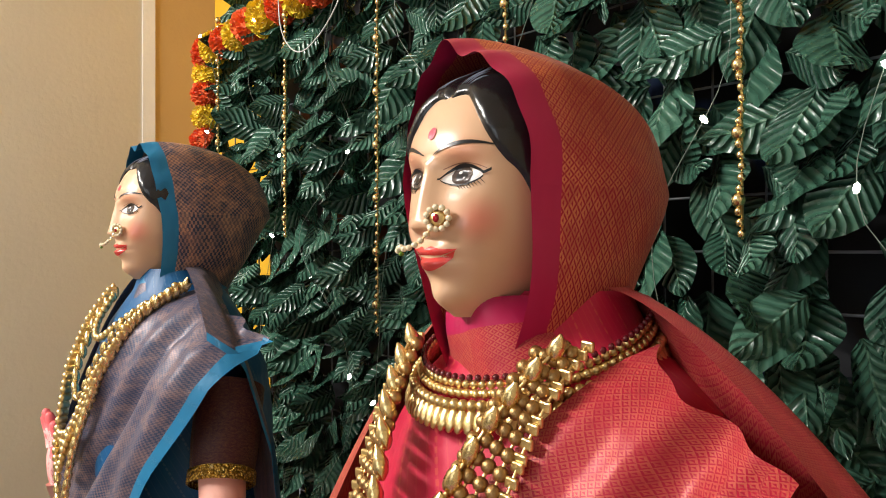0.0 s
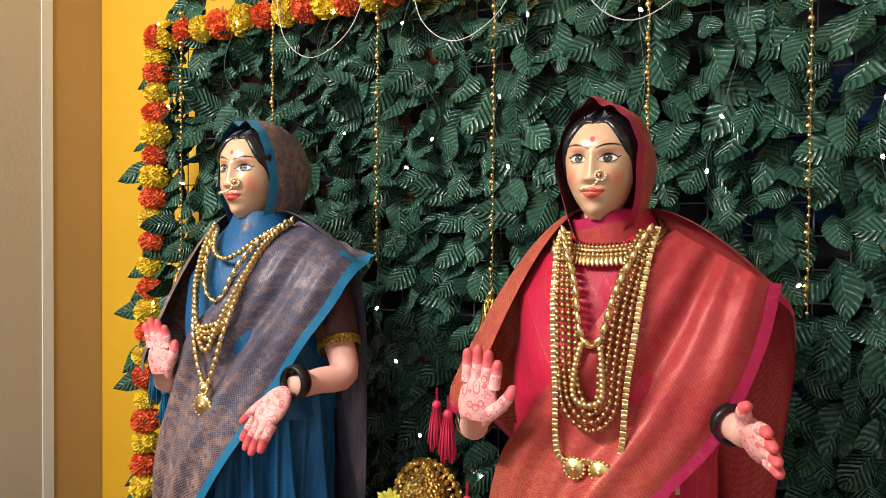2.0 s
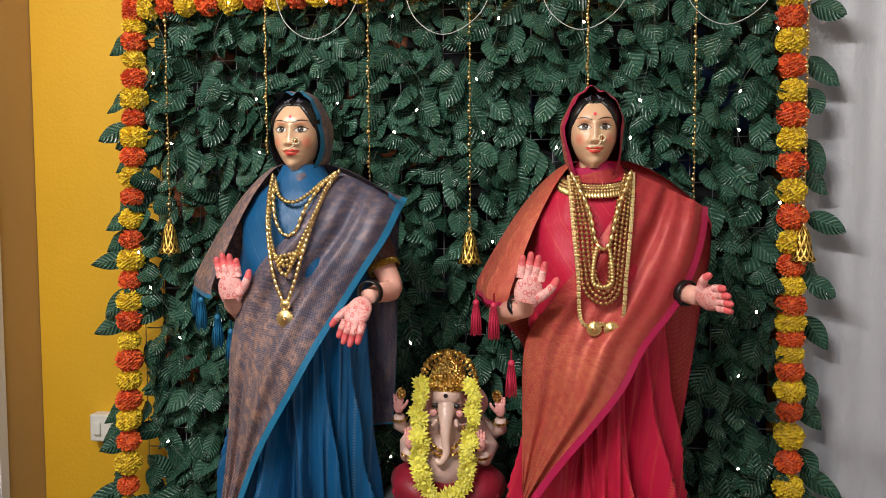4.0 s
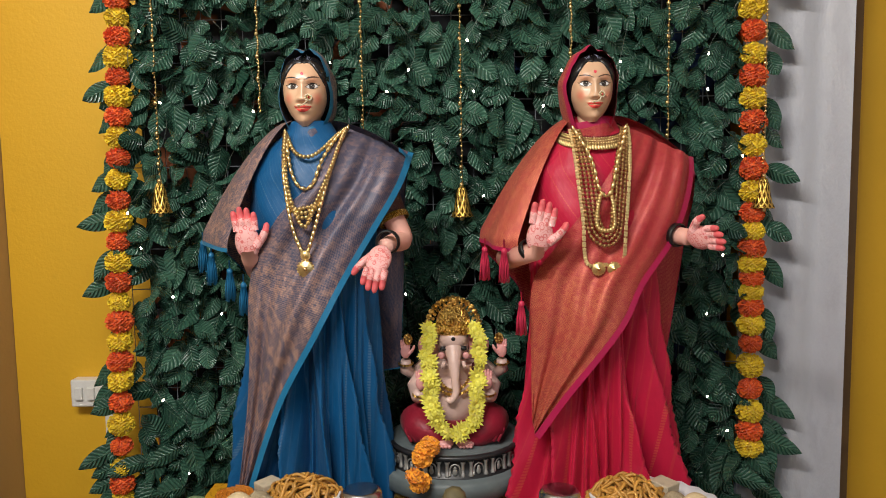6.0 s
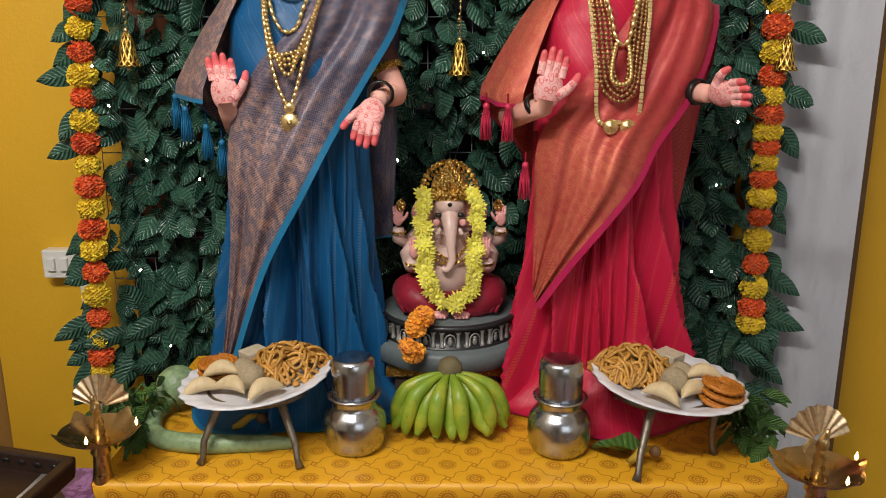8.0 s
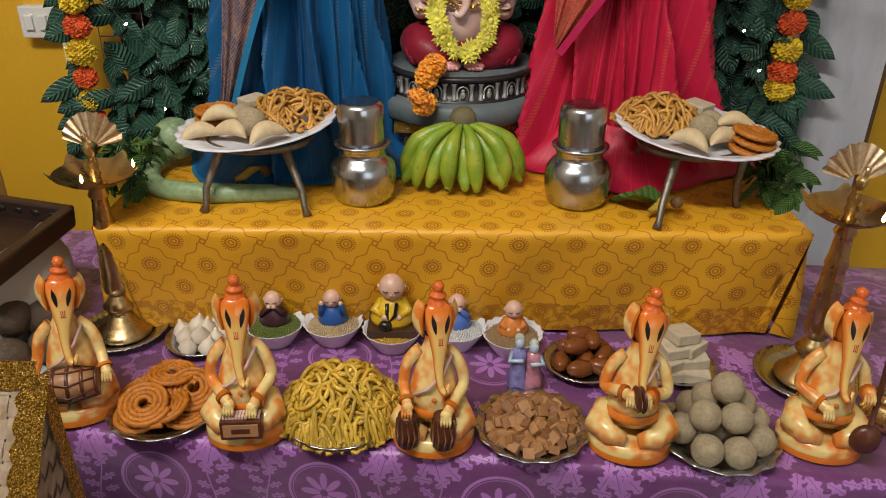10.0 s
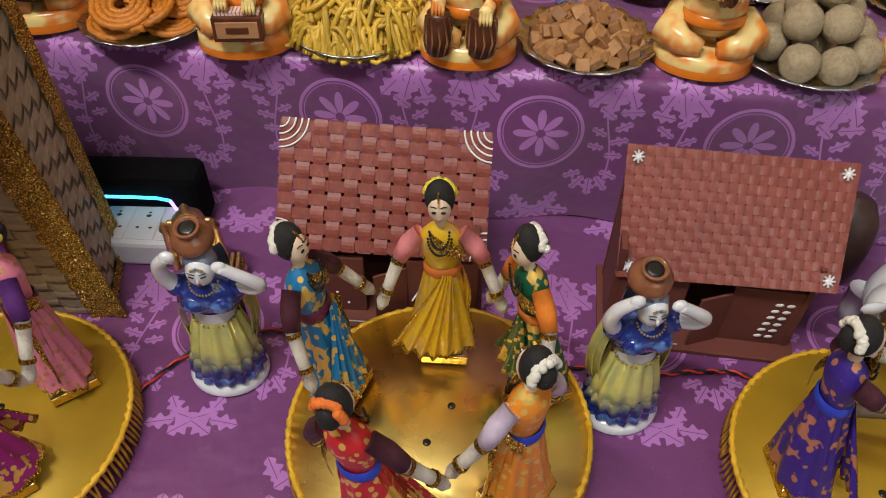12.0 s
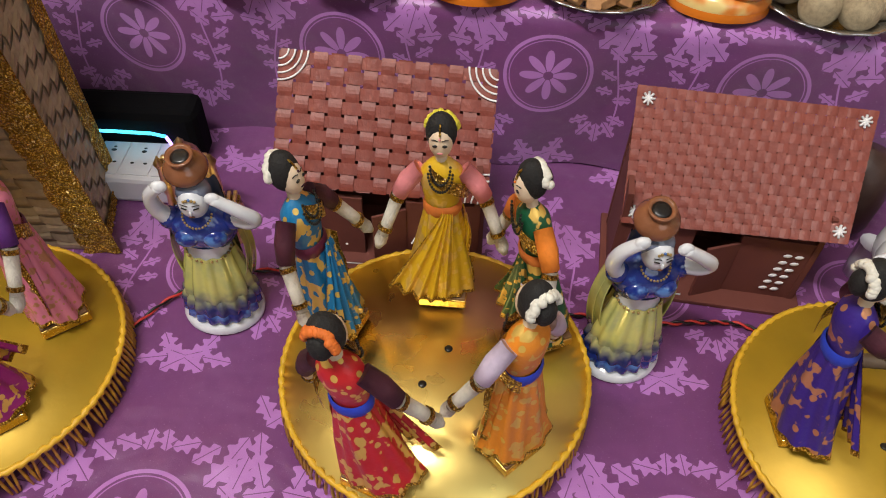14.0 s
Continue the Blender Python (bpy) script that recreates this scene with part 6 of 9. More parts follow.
def gourd():
    pts = [(-0.545, -0.36, 0.030), (-0.555, -0.43, 0.026), (-0.52, -0.50, 0.022), (-0.44, -0.525, 0.022), (-0.36, -0.522, 0.020), (-0.30, -0.512, 0.016), (-0.272, -0.508, 0.010)]
    line = [spline(pts, i / 50) for i in range(51)]
    rad = [table([(0, 0.014), (0.2, 0.018), (0.5, 0.0175), (0.75, 0.015), (0.93, 0.010), (1, 0.003)], i / 50) * (1 + 0.02 * math.sin(i * 1.7)) for i in range(51)]
    thing("snake_gourd", pose(0, 0, TOP - 0.006), "long curved pale green ridged gourd", "gourd", geo=Geo().tube(line, rad, n=14), mats=PALE_STEM)
    rng = random.Random(6)
    shape = leaf_mesh("leaf", 0.05, 0.02, LEAF_SOFT, 0.3).mesh("leaf", LEAF_SOFT)
    for x, y, z, n, name, lab, spread in ((-0.585, -0.44, 0.06, 46, "leafy_greens", "bunch of wilted leafy greens hanging over the cloth", 0.05), (0.545, -0.47, 0.06, 40, "leafy_greens", "bunch of leafy greens drooping over the table corner", 0.04)):
        ob = thing(name, pose(x, y, TOP), lab, "greens", group="bunches of greens")
        for i in range(n):
            f = rng.random()
            q = (rng.uniform(-1, 1) * spread, -0.07 * f + rng.uniform(-0.02, 0.02), z * (1 - f) + 0.028 + rng.uniform(-0.01, 0.012))
            part("leaf", shape, None, ob, m=pose(*q, rng.uniform(-40, 70), rng.uniform(-80, 80), rng.uniform(0, 360)))
        for i in range(8):
            part("stalk", Geo().tube([(rng.uniform(-0.03, 0.03), 0.10, 0.05), (rng.uniform(-0.03, 0.03), 0.02, 0.06), (rng.uniform(-0.04, 0.04), -0.06, 0.02)], 0.0028, n=6), LEAF_SOFT, ob)
    thing("green_gourd", pose(-0.53, -0.36, TOP + 0.055, 20, 60, 20), "plump pale green gourd on the table", "gourd", geo=lumpy(0.04, 3, 0.03), mats=PALE_STEM)
    # betel leaves with offerings
    big = leaf_mesh("betel_leaf", 0.095, 0.085, LEAF_SOFT, 0.06, 10)
    for x, y, turn in ((-0.365, -0.435, 60), (0.338, -0.565, 150)):
        ob = thing("betel_leaf", pose(x, y + 0.03, TOP + 0.012, 78, 0, 0) @ pose(0, 0, 0.03, 0, turn - 90, 0), "green betel leaf with turmeric root and nuts", "leaf", group="betel leaves", geo=big, mats=LEAF_SOFT)
        thing("turmeric_root", pose(x - 0.012, y - 0.012, TOP + 0.022, 0, 70, 30), "knobbly yellow turmeric root on a betel leaf", "turmeric", group="turmeric roots", geo=Geo().tube([(0, 0, -0.026), (0.003, 0, -0.01), (0, 0.003, 0.008), (0.004, 0, 0.026)], [0.004, 0.008, 0.0075, 0.004], n=8), mats=plain("turmeric_yellow", (0.5, 0.32, 0.03), 0.6))
        thing("areca_nut", pose(x + 0.018, y - 0.004, TOP + 0.022), "brown areca nut on a betel leaf", "nut", group="areca nuts", geo=lumpy(0.0105, 5), mats=plain("areca_brown", (0.2, 0.1, 0.04), 0.6))


gourd()


def hem_puddles():
    """Silk that spreads from the hems over the table."""
    for cx, mat, edge, lab, seed, xs in ((-0.30, BLUE_SKIRT, BLUE_EDGE, "blue silk hem spread over the table", 2, 0.20), (0.33, RED_SKIRT, RED_EDGE, "crimson silk hem spread over the table", 6, 0.215)):
        g = Geo()

        def fn(a, b):
            t = (a - 0.5) * 3.6
            r = 0.15 + b * (0.10 + 0.02 * math.sin(a * 17 + seed))
            z = TOP + 0.004 + (0.085 * (1 - b) ** 2.2) + 0.008 * (1 + math.sin(a * 55 + b * 4 + seed)) * (1 - 0.4 * b) * (0.3 + 0.7 * math.sin(math.pi * min(1, b * 1.2)))
            return (cx + r * (xs / 0.2) * math.sin(t), -0.25 - r * 0.92 * math.cos(t), z)
        g.grid(fn, 160, 26, uv=lambda a, b: (a * 0.9, b * 0.12), mat_fn=lambda a, b: 1 if b > 0.93 else 0)
        thing("silk_hem", pose(0, 0, 0), lab, "sari hem", group="sari hems", geo=g, mats=[mat, edge])


hem_puddles()


# ---- middle tier ----
def painted_cream(name="cream_and_orange_glaze"):
    m = Mat(name, (0.78, 0.60, 0.24), 0.20, Coat_Weight=0.3)
    u, v = m.uv()
    m.mix(m.ramp(m.noise(28, 2), 0.43, 0.66) * 0.9, (0.70, 0.17, 0.010))
    edge = (u - 0.5).abs()
    m.mix(m.ramp((v - 0.5).abs(), 0.36, 0.5) * 0.65, (0.70, 0.20, 0.02))
    return m.done()


CREAM = painted_cream()


def face_glaze():
    """Cream glaze, airbrushed orange along the sides and over the brow."""
    m = Mat("orange_head_glaze", (0.78, 0.52, 0.16), 0.20, Coat_Weight=0.3)
    u, v = m.uv()
    side = m.ramp((u - 0.5).abs(), 0.07, 0.22)
    brow = m.ramp(v, 0.66, 0.92)
    rings = m.ramp((v * 26.0).sin(), 0.6, 1.0) * v.lt(0.5) * 0.35
    m.mix((side.max(brow).max(rings) * (m.noise(60, 2) * 0.3 + 0.8)).clamp(), (0.70, 0.16, 0.008))
    m.mix(m.ramp(v, 0.86, 1.0) * 0.7, (0.60, 0.10, 0.015))
    return m.done()


HEAD_GLAZE = face_glaze()
TRUNK_GLAZE = plain("crown_red_orange_glaze", (0.66, 0.13, 0.02), 0.2, vary=0.35, scale=60, Coat_Weight=0.5)
ORANGE_GLAZE = plain("orange_glaze", (0.72, 0.20, 0.02), 0.2, vary=0.3, scale=24)
RED_GLAZE = plain("red_orange_glaze", (0.55, 0.09, 0.015), 0.25, vary=0.3, scale=30)
DRUM_WOOD = plain("dark_red_brown_paint", (0.10, 0.028, 0.012), 0.35, vary=0.5, scale=50)
DRUM_SKIN = plain("tan_drum_paint", (0.40, 0.20, 0.09), 0.4, vary=0.3, scale=50)
THREAD_PINK = plain("pale_pink_paint", (0.72, 0.5, 0.44), 0.4)
MARK_RED = plain("red_mark_paint", (0.6, 0.04, 0.03), 0.4)


def musician(kind, lean=0.0, turn=0.0):
    """A slender elephant-headed musician figurine, 0.26 m high: one plain mesh."""
    g = Geo()
    C, O, K, R, W, D, T = 0, 1, 2, 3, 4, 5, 6
    g.lathe([(0.0, 0.0), (0.062, 0.0), (0.068, 0.006), (0.068, 0.020), (0.062, 0.028), (0.0, 0.030)], C, 36, m=Matrix.Diagonal((1.0, 0.78, 1.0, 1)))
    g.lathe([(0.0685, 0.002), (0.0695, 0.007), (0.0685, 0.012)], O, 36, m=Matrix.Diagonal((1.0, 0.78, 1.0, 1)))
    for s in (-1, 1):
        k = 1.0 if kind != "cymbals" else 1.12
        g.tube([(s * 0.018, 0.014, 0.046), (s * 0.040 * k, 0.002, 0.050), (s * 0.049 * k, -0.020, 0.046), (s * 0.036, -0.036, 0.040), (s * 0.010, -0.042, 0.036)], [0.022, 0.024, 0.022, 0.016, 0.010], C, 14)
        g.tube([(s * 0.050 * k, -0.026, 0.056), (s * 0.040, -0.040, 0.050), (s * 0.034, -0.044, 0.034)], 0.005, O, 8)
    # belly, waist cloth, chest
    body = [(0.0, 0.036), (0.034, 0.046), (0.042, 0.066), (0.041, 0.090), (0.035, 0.112), (0.028, 0.132), (0.022, 0.148), (0.016, 0.160), (0.014, 0.172)]
    g.lathe(body, C, 26, m=pose(0, 0.004, 0) @ Matrix.Diagonal((1.0, 0.9, 1.0, 1)))
    g.lathe([(0.040, 0.056), (0.047, 0.060), (0.046, 0.068), (0.043, 0.071)], O, 26, m=pose(0, 0.004, 0) @ Matrix.Diagonal((1.0, 0.95, 1.0, 1)))
    g.ellipsoid((0.002, -0.036, 0.088), (0.004, 0.002, 0.004), O, 8, 6)
    g.tube([(0.030, -0.014, 0.150), (0.016, -0.030, 0.128), (-0.006, -0.038, 0.108), (-0.030, -0.028, 0.092)], 0.0028, W, 8)
    # arms
    ends = {"drum": ((-0.058, -0.036, 0.078), (0.058, -0.036, 0.078)), "keys": ((-0.014, -0.050, 0.078), (0.022, -0.052, 0.074)), "tabla": ((-0.040, -0.046, 0.082), (0.022, -0.052, 0.074)),
            "cymbals": ((-0.010, -0.050, 0.112), (0.012, -0.050, 0.112)), "lute": ((-0.012, -0.046, 0.086), (0.040, -0.044, 0.118))}[kind]
    for s, (hx, hy, hz) in zip((-1, 1), ends):
        sh, el = Vector((s * 0.021, 0.002, 0.150)), Vector((s * 0.049, -0.008, 0.102))
        h = Vector((hx, hy, hz))
        pts = [sh, sh.lerp(el, 0.5) + Vector((s * 0.006, 0, 0.006)), el, el.lerp(h, 0.5), h]
        g.tube([spline(pts, i / 16) for i in range(17)], [0.0102 - 0.00012 * i for i in range(17)], C, 12)
        g.tube([h.lerp(el, 0.22), h.lerp(el, 0.34)], 0.0125, O, 12)
        g.ellipsoid(h, (0.010, 0.008, 0.009), C, 10, 8)
        for j in range(4):
            g.tube([h + Vector((-0.006 + 0.004 * j, -0.004, 0.002)), h + Vector((-0.007 + 0.0045 * j, -0.010, -0.004)), h + Vector((-0.007 + 0.0045 * j, -0.012, -0.011))], [0.0026, 0.0026, 0.0018], C, 6)
    # head: a flat shield of a face that narrows into the curling trunk
    hm = pose(0, 0, 0.152, 0, lean, turn) @ Matrix.Diagonal((0.74, 1.0, 1.20, 1))
    line = [(0.021, -0.044, -0.030), (0.014, -0.048, -0.038), (0.005, -0.043, -0.034), (0.0, -0.036, -0.018), (0.0, -0.030, 0.002), (0.0, -0.024, 0.022), (0.0, -0.016, 0.042), (0.0, -0.006, 0.059)]
    wide = [(0, 0.0035), (0.14, 0.0055), (0.28, 0.0072), (0.43, 0.0095), (0.57, 0.0140), (0.71, 0.0220), (0.86, 0.0300), (0.94, 0.0300), (0.985, 0.022), (1, 0.012)]
    deep = [(0, 0.0035), (0.28, 0.0065), (0.5, 0.0085), (0.7, 0.013), (0.86, 0.018), (0.95, 0.014), (1, 0.006)]

    def face(a, b, lift=0.0):
        c, t = spline(line, b), a * math.tau
        d = (spline(line, min(1.0, b + 0.01)) - spline(line, max(0.0, b - 0.01))).normalized()
        side = Vector((1, 0, 0)) - d * d.x
        side.normalize()
        fwd = d.cross(side)
        if fwd.y > 0:
            fwd = -fwd
        w, q = table(wide, b) + lift, table(deep, b) + lift
        return tuple(c + side * (w * math.sin(t)) + fwd * (-q * math.cos(t) * (1.0 if math.cos(t) > 0 else 0.62)))
    g.grid(face, 28, 40, 7, cu=True, m=hm, uv=lambda a, b: (a, b))
    g.ellipsoid((0, 0.006, 0.034), (0.022, 0.020, 0.026), O, 18, 10, hm)
    for s in (-1, 1):
        for lift, mat in ((0.0, C), (0.0018, O)):
            k = 1.0 - lift * 90
            g.grid(lambda a, b, s=s, lift=lift, k=k: (s * (0.024 + 0.027 * k * a * math.sin(math.pi * (0.10 + 0.80 * b)) ** 0.5), 0.002 - lift - 0.014 * math.sin(a * 2.8) + 0.010 * a, 0.036 + 0.040 * k * (b - 0.5) + 0.005 * a), 9, 12, mat, m=hm)
        # long painted eye with a curled tip
        g.grid(lambda a, b, s=s: face(0.5 - s * (0.085 + 0.030 * (b - 0.5) + 0.062 * (a - 0.5) * math.sin(math.pi * min(1.0, b * 1.05)) ** 0.8), 0.74 + 0.15 * b, 0.0008), 6, 12, K, m=hm)
    for i in (-1, 0, 1):
        g.grid(lambda a, b, i=i: face(0.5 + 0.028 * i + 0.012 * (a - 0.5), 0.665 + 0.05 * b, 0.0008), 2, 5, R, m=hm)
    g.grid(lambda a, b: face(0.5 + 0.085 * (a - 0.5), 0.658 + 0.008 * b, 0.0008), 6, 2, R, m=hm)
    # small stacked crown
    g.lathe([(0.0, 0.054), (0.018, 0.055), (0.0175, 0.060), (0.0135, 0.063), (0.0125, 0.067), (0.0145, 0.0685), (0.0125, 0.071), (0.0065, 0.0725), (0.0060, 0.0740), (0.0092, 0.0765), (0.0094, 0.081), (0.0060, 0.085), (0.0, 0.086)], 8, 22, m=pose(0, 0, 0.152, 0, lean, turn) @ Matrix.Diagonal((1.0, 1.0, 1.17, 1)))
    # the instrument
    if kind == "drum":
        g.lathe([(0.0, -0.045), (0.019, -0.045), (0.026, 0.0), (0.019, 0.045), (0.0, 0.045)], T, 18, m=pose(0.0, -0.044, 0.070, 0, 90, 0))
        for z in (-0.043, -0.022, 0.0, 0.022, 0.043):
            r = 0.0265 - abs(z) * 0.15
            g.lathe([(r, -0.003), (r + 0.002, 0), (r, 0.003)], D, 18, m=pose(z, -0.044, 0.070, 0, 90, 0))
        for i in range(8):
            t = i * math.tau / 8
            g.tube([(-0.043, -0.044 + 0.021 * math.cos(t), 0.070 + 0.021 * math.sin(t)), (0, -0.044 + 0.0275 * math.cos(t + 0.4), 0.070 + 0.0275 * math.sin(t + 0.4)), (0.043, -0.044 + 0.021 * math.cos(t), 0.070 + 0.021 * math.sin(t))], 0.0016, D, 5)
    elif kind == "keys":
        g.box((0.004, -0.054, 0.046), (0.066, 0.026, 0.030), D, 0.002)
        g.box((0.004, -0.0675, 0.046), (0.056, 0.002, 0.020), T, 0.001)
        g.box((0.004, -0.0685, 0.046), (0.030, 0.002, 0.008), D, 0.001)
        for i in range(12):
            g.box((-0.023 + 0.005 * i, -0.052, 0.063), (0.004, 0.018, 0.004), W)
    elif kind == "tabla":
        for x, r in ((-0.040, 0.019), (0.018, 0.021)):
            g.lathe([(0.0, 0.022), (r * 0.8, 0.022), (r, 0.040), (r * 0.98, 0.055), (r * 0.82, 0.068), (r * 0.8, 0.071), (0.0, 0.071)], D, 18, m=pose(x, -0.046, 0.0))
            for i in range(12):
                t = i * math.tau / 12
                g.tube([(x + r * 0.86 * math.cos(t), -0.046 + r * 0.86 * math.sin(t), 0.067), (x + r * 1.05 * math.cos(t + 0.2), -0.046 + r * 1.05 * math.sin(t + 0.2), 0.042), (x + r * 0.85 * math.cos(t), -0.046 + r * 0.85 * math.sin(t), 0.024)], 0.0014, T, 5)
    elif kind == "cymbals":
        for x in (-0.003, 0.005):
            g.lathe([(0.0, 0.004), (0.006, 0.004), (0.018, 0.001), (0.019, 0.0), (0.0, -0.001)], D, 18, m=pose(x, -0.056, 0.112, 0, 90 if x > 0 else -90, 20))
    else:
        g.tube([(0.052, -0.050, 0.048), (0.054, -0.046, 0.12), (0.056, -0.038, 0.21), (0.058, -0.034, 0.245)], [0.005, 0.0042, 0.0036, 0.003], D, 8)
        g.lathe([(0.0, -0.012), (0.018, -0.008), (0.024, 0.0), (0.018, 0.008), (0.0, 0.011)], D, 20, m=pose(0.048, -0.054, 0.052, 90, 0, 0))
        g.ellipsoid((0.058, -0.034, 0.235), (0.007, 0.004, 0.010), T, 8, 6)
    return g


LEAN_BACK = Matrix(((1, 0, 0, 0), (0, 1, 0.15, -0.15 * MID), (0, 0, 1, 0), (0, 0, 0, 1)))
MUSICIAN_MATS = [CREAM, ORANGE_GLAZE, BLACK, MARK_RED, THREAD_PINK, DRUM_WOOD, DRUM_SKIN, HEAD_GLAZE, TRUNK_GLAZE]
for kind, x, y, rz, lean, turn, word in (("drum", -0.565, -0.815, 16, 7, 12, "playing a barrel drum"), ("keys", -0.308, -0.862, 4, 2, 8, "playing a small harmonium"), ("tabla", -0.042, -0.876, -2, 4, 18, "playing a pair of small drums"),
                                         ("cymbals", 0.232, -0.888, -10, 9, 14, "playing hand cymbals"), ("lute", 0.500, -0.885, -12, 8, 12, "playing a long-necked lute")):
    thing("musician_figurine", LEAN_BACK @ pose(x, y, MID, 0, 0, rz) @ Matrix.Diagonal((0.84, 0.9, 0.97, 1)), "cream and orange glazed elephant-headed figurine " + word, "figurine", group="musician figurines", geo=musician(kind, lean, turn), mats=MUSICIAN_MATS)


def steel_plate(x, y, r, label, lobes=16, wave=0.02, z=MID):
    return fluted_plate("steel_plate", pose(x, y, z + 0.001), r, STEEL, label, 0.014, lobes, wave, group="steel plates")


# coils
steel_plate(-0.438, -0.822, 0.082, "scalloped steel plate heaped with fried spirals")
for i, (x, y, z, rx, ry) in enumerate(((-0.03, -0.02, 0.012, 6, 0), (0.034, -0.012, 0.012, 4, -6), (0.0, 0.032, 0.012, -4, 0), (-0.035, 0.02, 0.024, 8, 12), (0.012, -0.025, 0.028, 14, 4), (-0.015, -0.03, 0.040, 20, 6), (0.04, 0.012, 0.036, 24, -22), (0.004, 0.03, 0.046, 8, 4))):
    thing("chakli", pose(-0.438 + x, -0.822 + y, MID + z, rx, ry, 70 * i), "coiled orange-brown fried spiral snack", "snack", group="fried spirals", geo=CHAKLI)
# noodles
steel_plate(-0.178, -0.838, 0.082, "steel plate under a heap of yellow noodles")
noodle_heap("yellow_noodles", pose(-0.176, -0.832, MID + 0.006), 0.092, 0.080, 0.080, 210, 0.0034, SEV_YELLOW, "heap of yellow fried gram noodles on a steel plate", 12)
# cubes
steel_plate(0.098, -0.862, 0.082, "scalloped steel plate of small brown cubes", 14, 0.03)
def jaggery():
    m = Mat("brown_jaggery_sweet", (0.42, 0.21, 0.075), 0.6)
    m.mix(m.random() * 0.85, (0.17, 0.065, 0.022))
    m.mix(m.ramp(m.noise(90, 4), 0.4, 0.75) * 0.5, (0.16, 0.07, 0.025))
    m.bump(m.noise(260, 3), 0.0008)
    return m.done()


CUBE = Geo().box((0, 0, 0), (0.015, 0.015, 0.014), bevel=0.0016).mesh("sweet_cube", jaggery())
rng = random.Random(31)
cubes = thing("sweet_cubes", pose(0.098, -0.862, MID), "heap of small brown jaggery cubes on a steel plate", "sweets")
for i in range(105):
    t, q = i * 2.4, math.sqrt(i / 105)
    lev = 0.036 * max(0, 1 - q * q) * rng.random() ** 0.5
    part("sweet_cube", CUBE, None, cubes, m=pose(0.064 * q * math.cos(t), 0.060 * q * math.sin(t), 0.014 + lev, rng.uniform(-50, 50), rng.uniform(-50, 50), rng.uniform(0, 90)) @ Matrix.Diagonal((rng.uniform(0.75, 1.15), rng.uniform(0.75, 1.15), rng.uniform(0.75, 1.1), 1)))
# sweet balls
steel_plate(0.358, -0.882, 0.084, "scalloped steel plate of round sandy sweets", 14, 0.03)
BALLS = [lumpy(0.0220, s, 0.06).mesh("laddu", LADDU_MAT) for s in (2, 3, 4)]
for i, (x, y, z) in enumerate(((-0.052, -0.005, 0.027), (-0.03, -0.05, 0.027), (0.012, -0.055, 0.027), (0.048, -0.030, 0.027), (0.056, 0.014, 0.027), (0.024, 0.05, 0.027), (-0.024, 0.046, 0.027), (0.0, 0.0, 0.027), (-0.028, -0.018, 0.060), (0.012, -0.026, 0.062), (0.030, 0.014, 0.058), (-0.012, 0.026, 0.058), (0.004, 0.002, 0.092))):
    thing("laddu", pose(0.358 + x, -0.878 + y, MID + z, 40 * i, 30 * i, 0), "round sandy sweet ball in a heap", "sweet", group="sandy sweet balls", geo=BALLS[i % 3])
# steamed dumplings
steel_plate(-0.434, -0.640, 0.062, "round steel plate of white dumplings", 40, 0.0)
DUMPLING = Geo().lathe([(0.0, 0.0), (0.011, 0.0), (0.0155, 0.005), (0.016, 0.011), (0.0125, 0.019), (0.006, 0.025), (0.0035, 0.029), (0.0022, 0.033), (0.0, 0.034)], n=18, wave=0.05, lobes=9).mesh("dumpling", plain("white_rice_dough", (0.66, 0.58, 0.46), 0.45, vary=0.1))
for i in range(11):
    t, q = i * 2.4, math.sqrt((i + 0.3) / 11) * 0.042
    thing("dumpling", pose(-0.434 + q * math.cos(t), -0.640 + q * math.sin(t), MID + 0.006 + (0.014 if i < 3 else 0), rng.uniform(-14, 14), rng.uniform(-14, 14), 0), "white peaked steamed rice dumpling", "dumpling", group="steamed dumplings", geo=DUMPLING)
# brown oval sweets
steel_plate(0.198, -0.705, 0.064, "round steel plate of glossy brown sweets", 40, 0.0)
OVAL = lumpy(0.0145, 6, 0.04)
OVAL.v = [Vector((v.x * 1.75, v.y, v.z)) for v in OVAL.v]
OVAL = OVAL.mesh("brown_sweet", JAMUN)
for i, (x, y, z, a) in enumerate(((-0.036, -0.012, 0.018, 75), (-0.008, -0.032, 0.018, 20), (0.028, -0.028, 0.018, -10), (0.036, 0.008, 0.018, 60), (0.004, 0.0, 0.018, 85), (-0.014, 0.030, 0.018, 10), (0.028, 0.034, 0.018, -25), (-0.012, -0.004, 0.042, 30), (0.016, 0.014, 0.042, 80), (0.0, 0.026, 0.044, 15))):
    thing("brown_sweet", pose(0.198 + x, -0.700 + y, MID + z, 0, 8, a), "glossy brown oval fried sweet", "sweet", group="brown oval sweets", geo=OVAL)
# milk sweet squares
steel_plate(0.350, -0.715, 0.060, "round steel plate of stacked milk sweets", 40, 0.0)
for i, (x, y, z, a) in enumerate(((-0.022, -0.022, 0.004, 10), (0.022, -0.020, 0.004, -8), (0.020, 0.024, 0.004, 20), (-0.024, 0.022, 0.004, -12), (-0.018, -0.014, 0.022, 30), (0.020, -0.006, 0.022, 5), (0.0, 0.024, 0.022, -20), (-0.012, -0.006, 0.040, 12), (0.014, 0.002, 0.040, 38), (0.0, 0.004, 0.058, 20))):
    thing("milk_sweet", pose(0.350 + x, -0.712 + y, MID + z, rng.uniform(-6, 6), rng.uniform(-6, 6), a), "pale square milk sweet in a stack", "sweet", group="milk sweets", geo=BARFI)


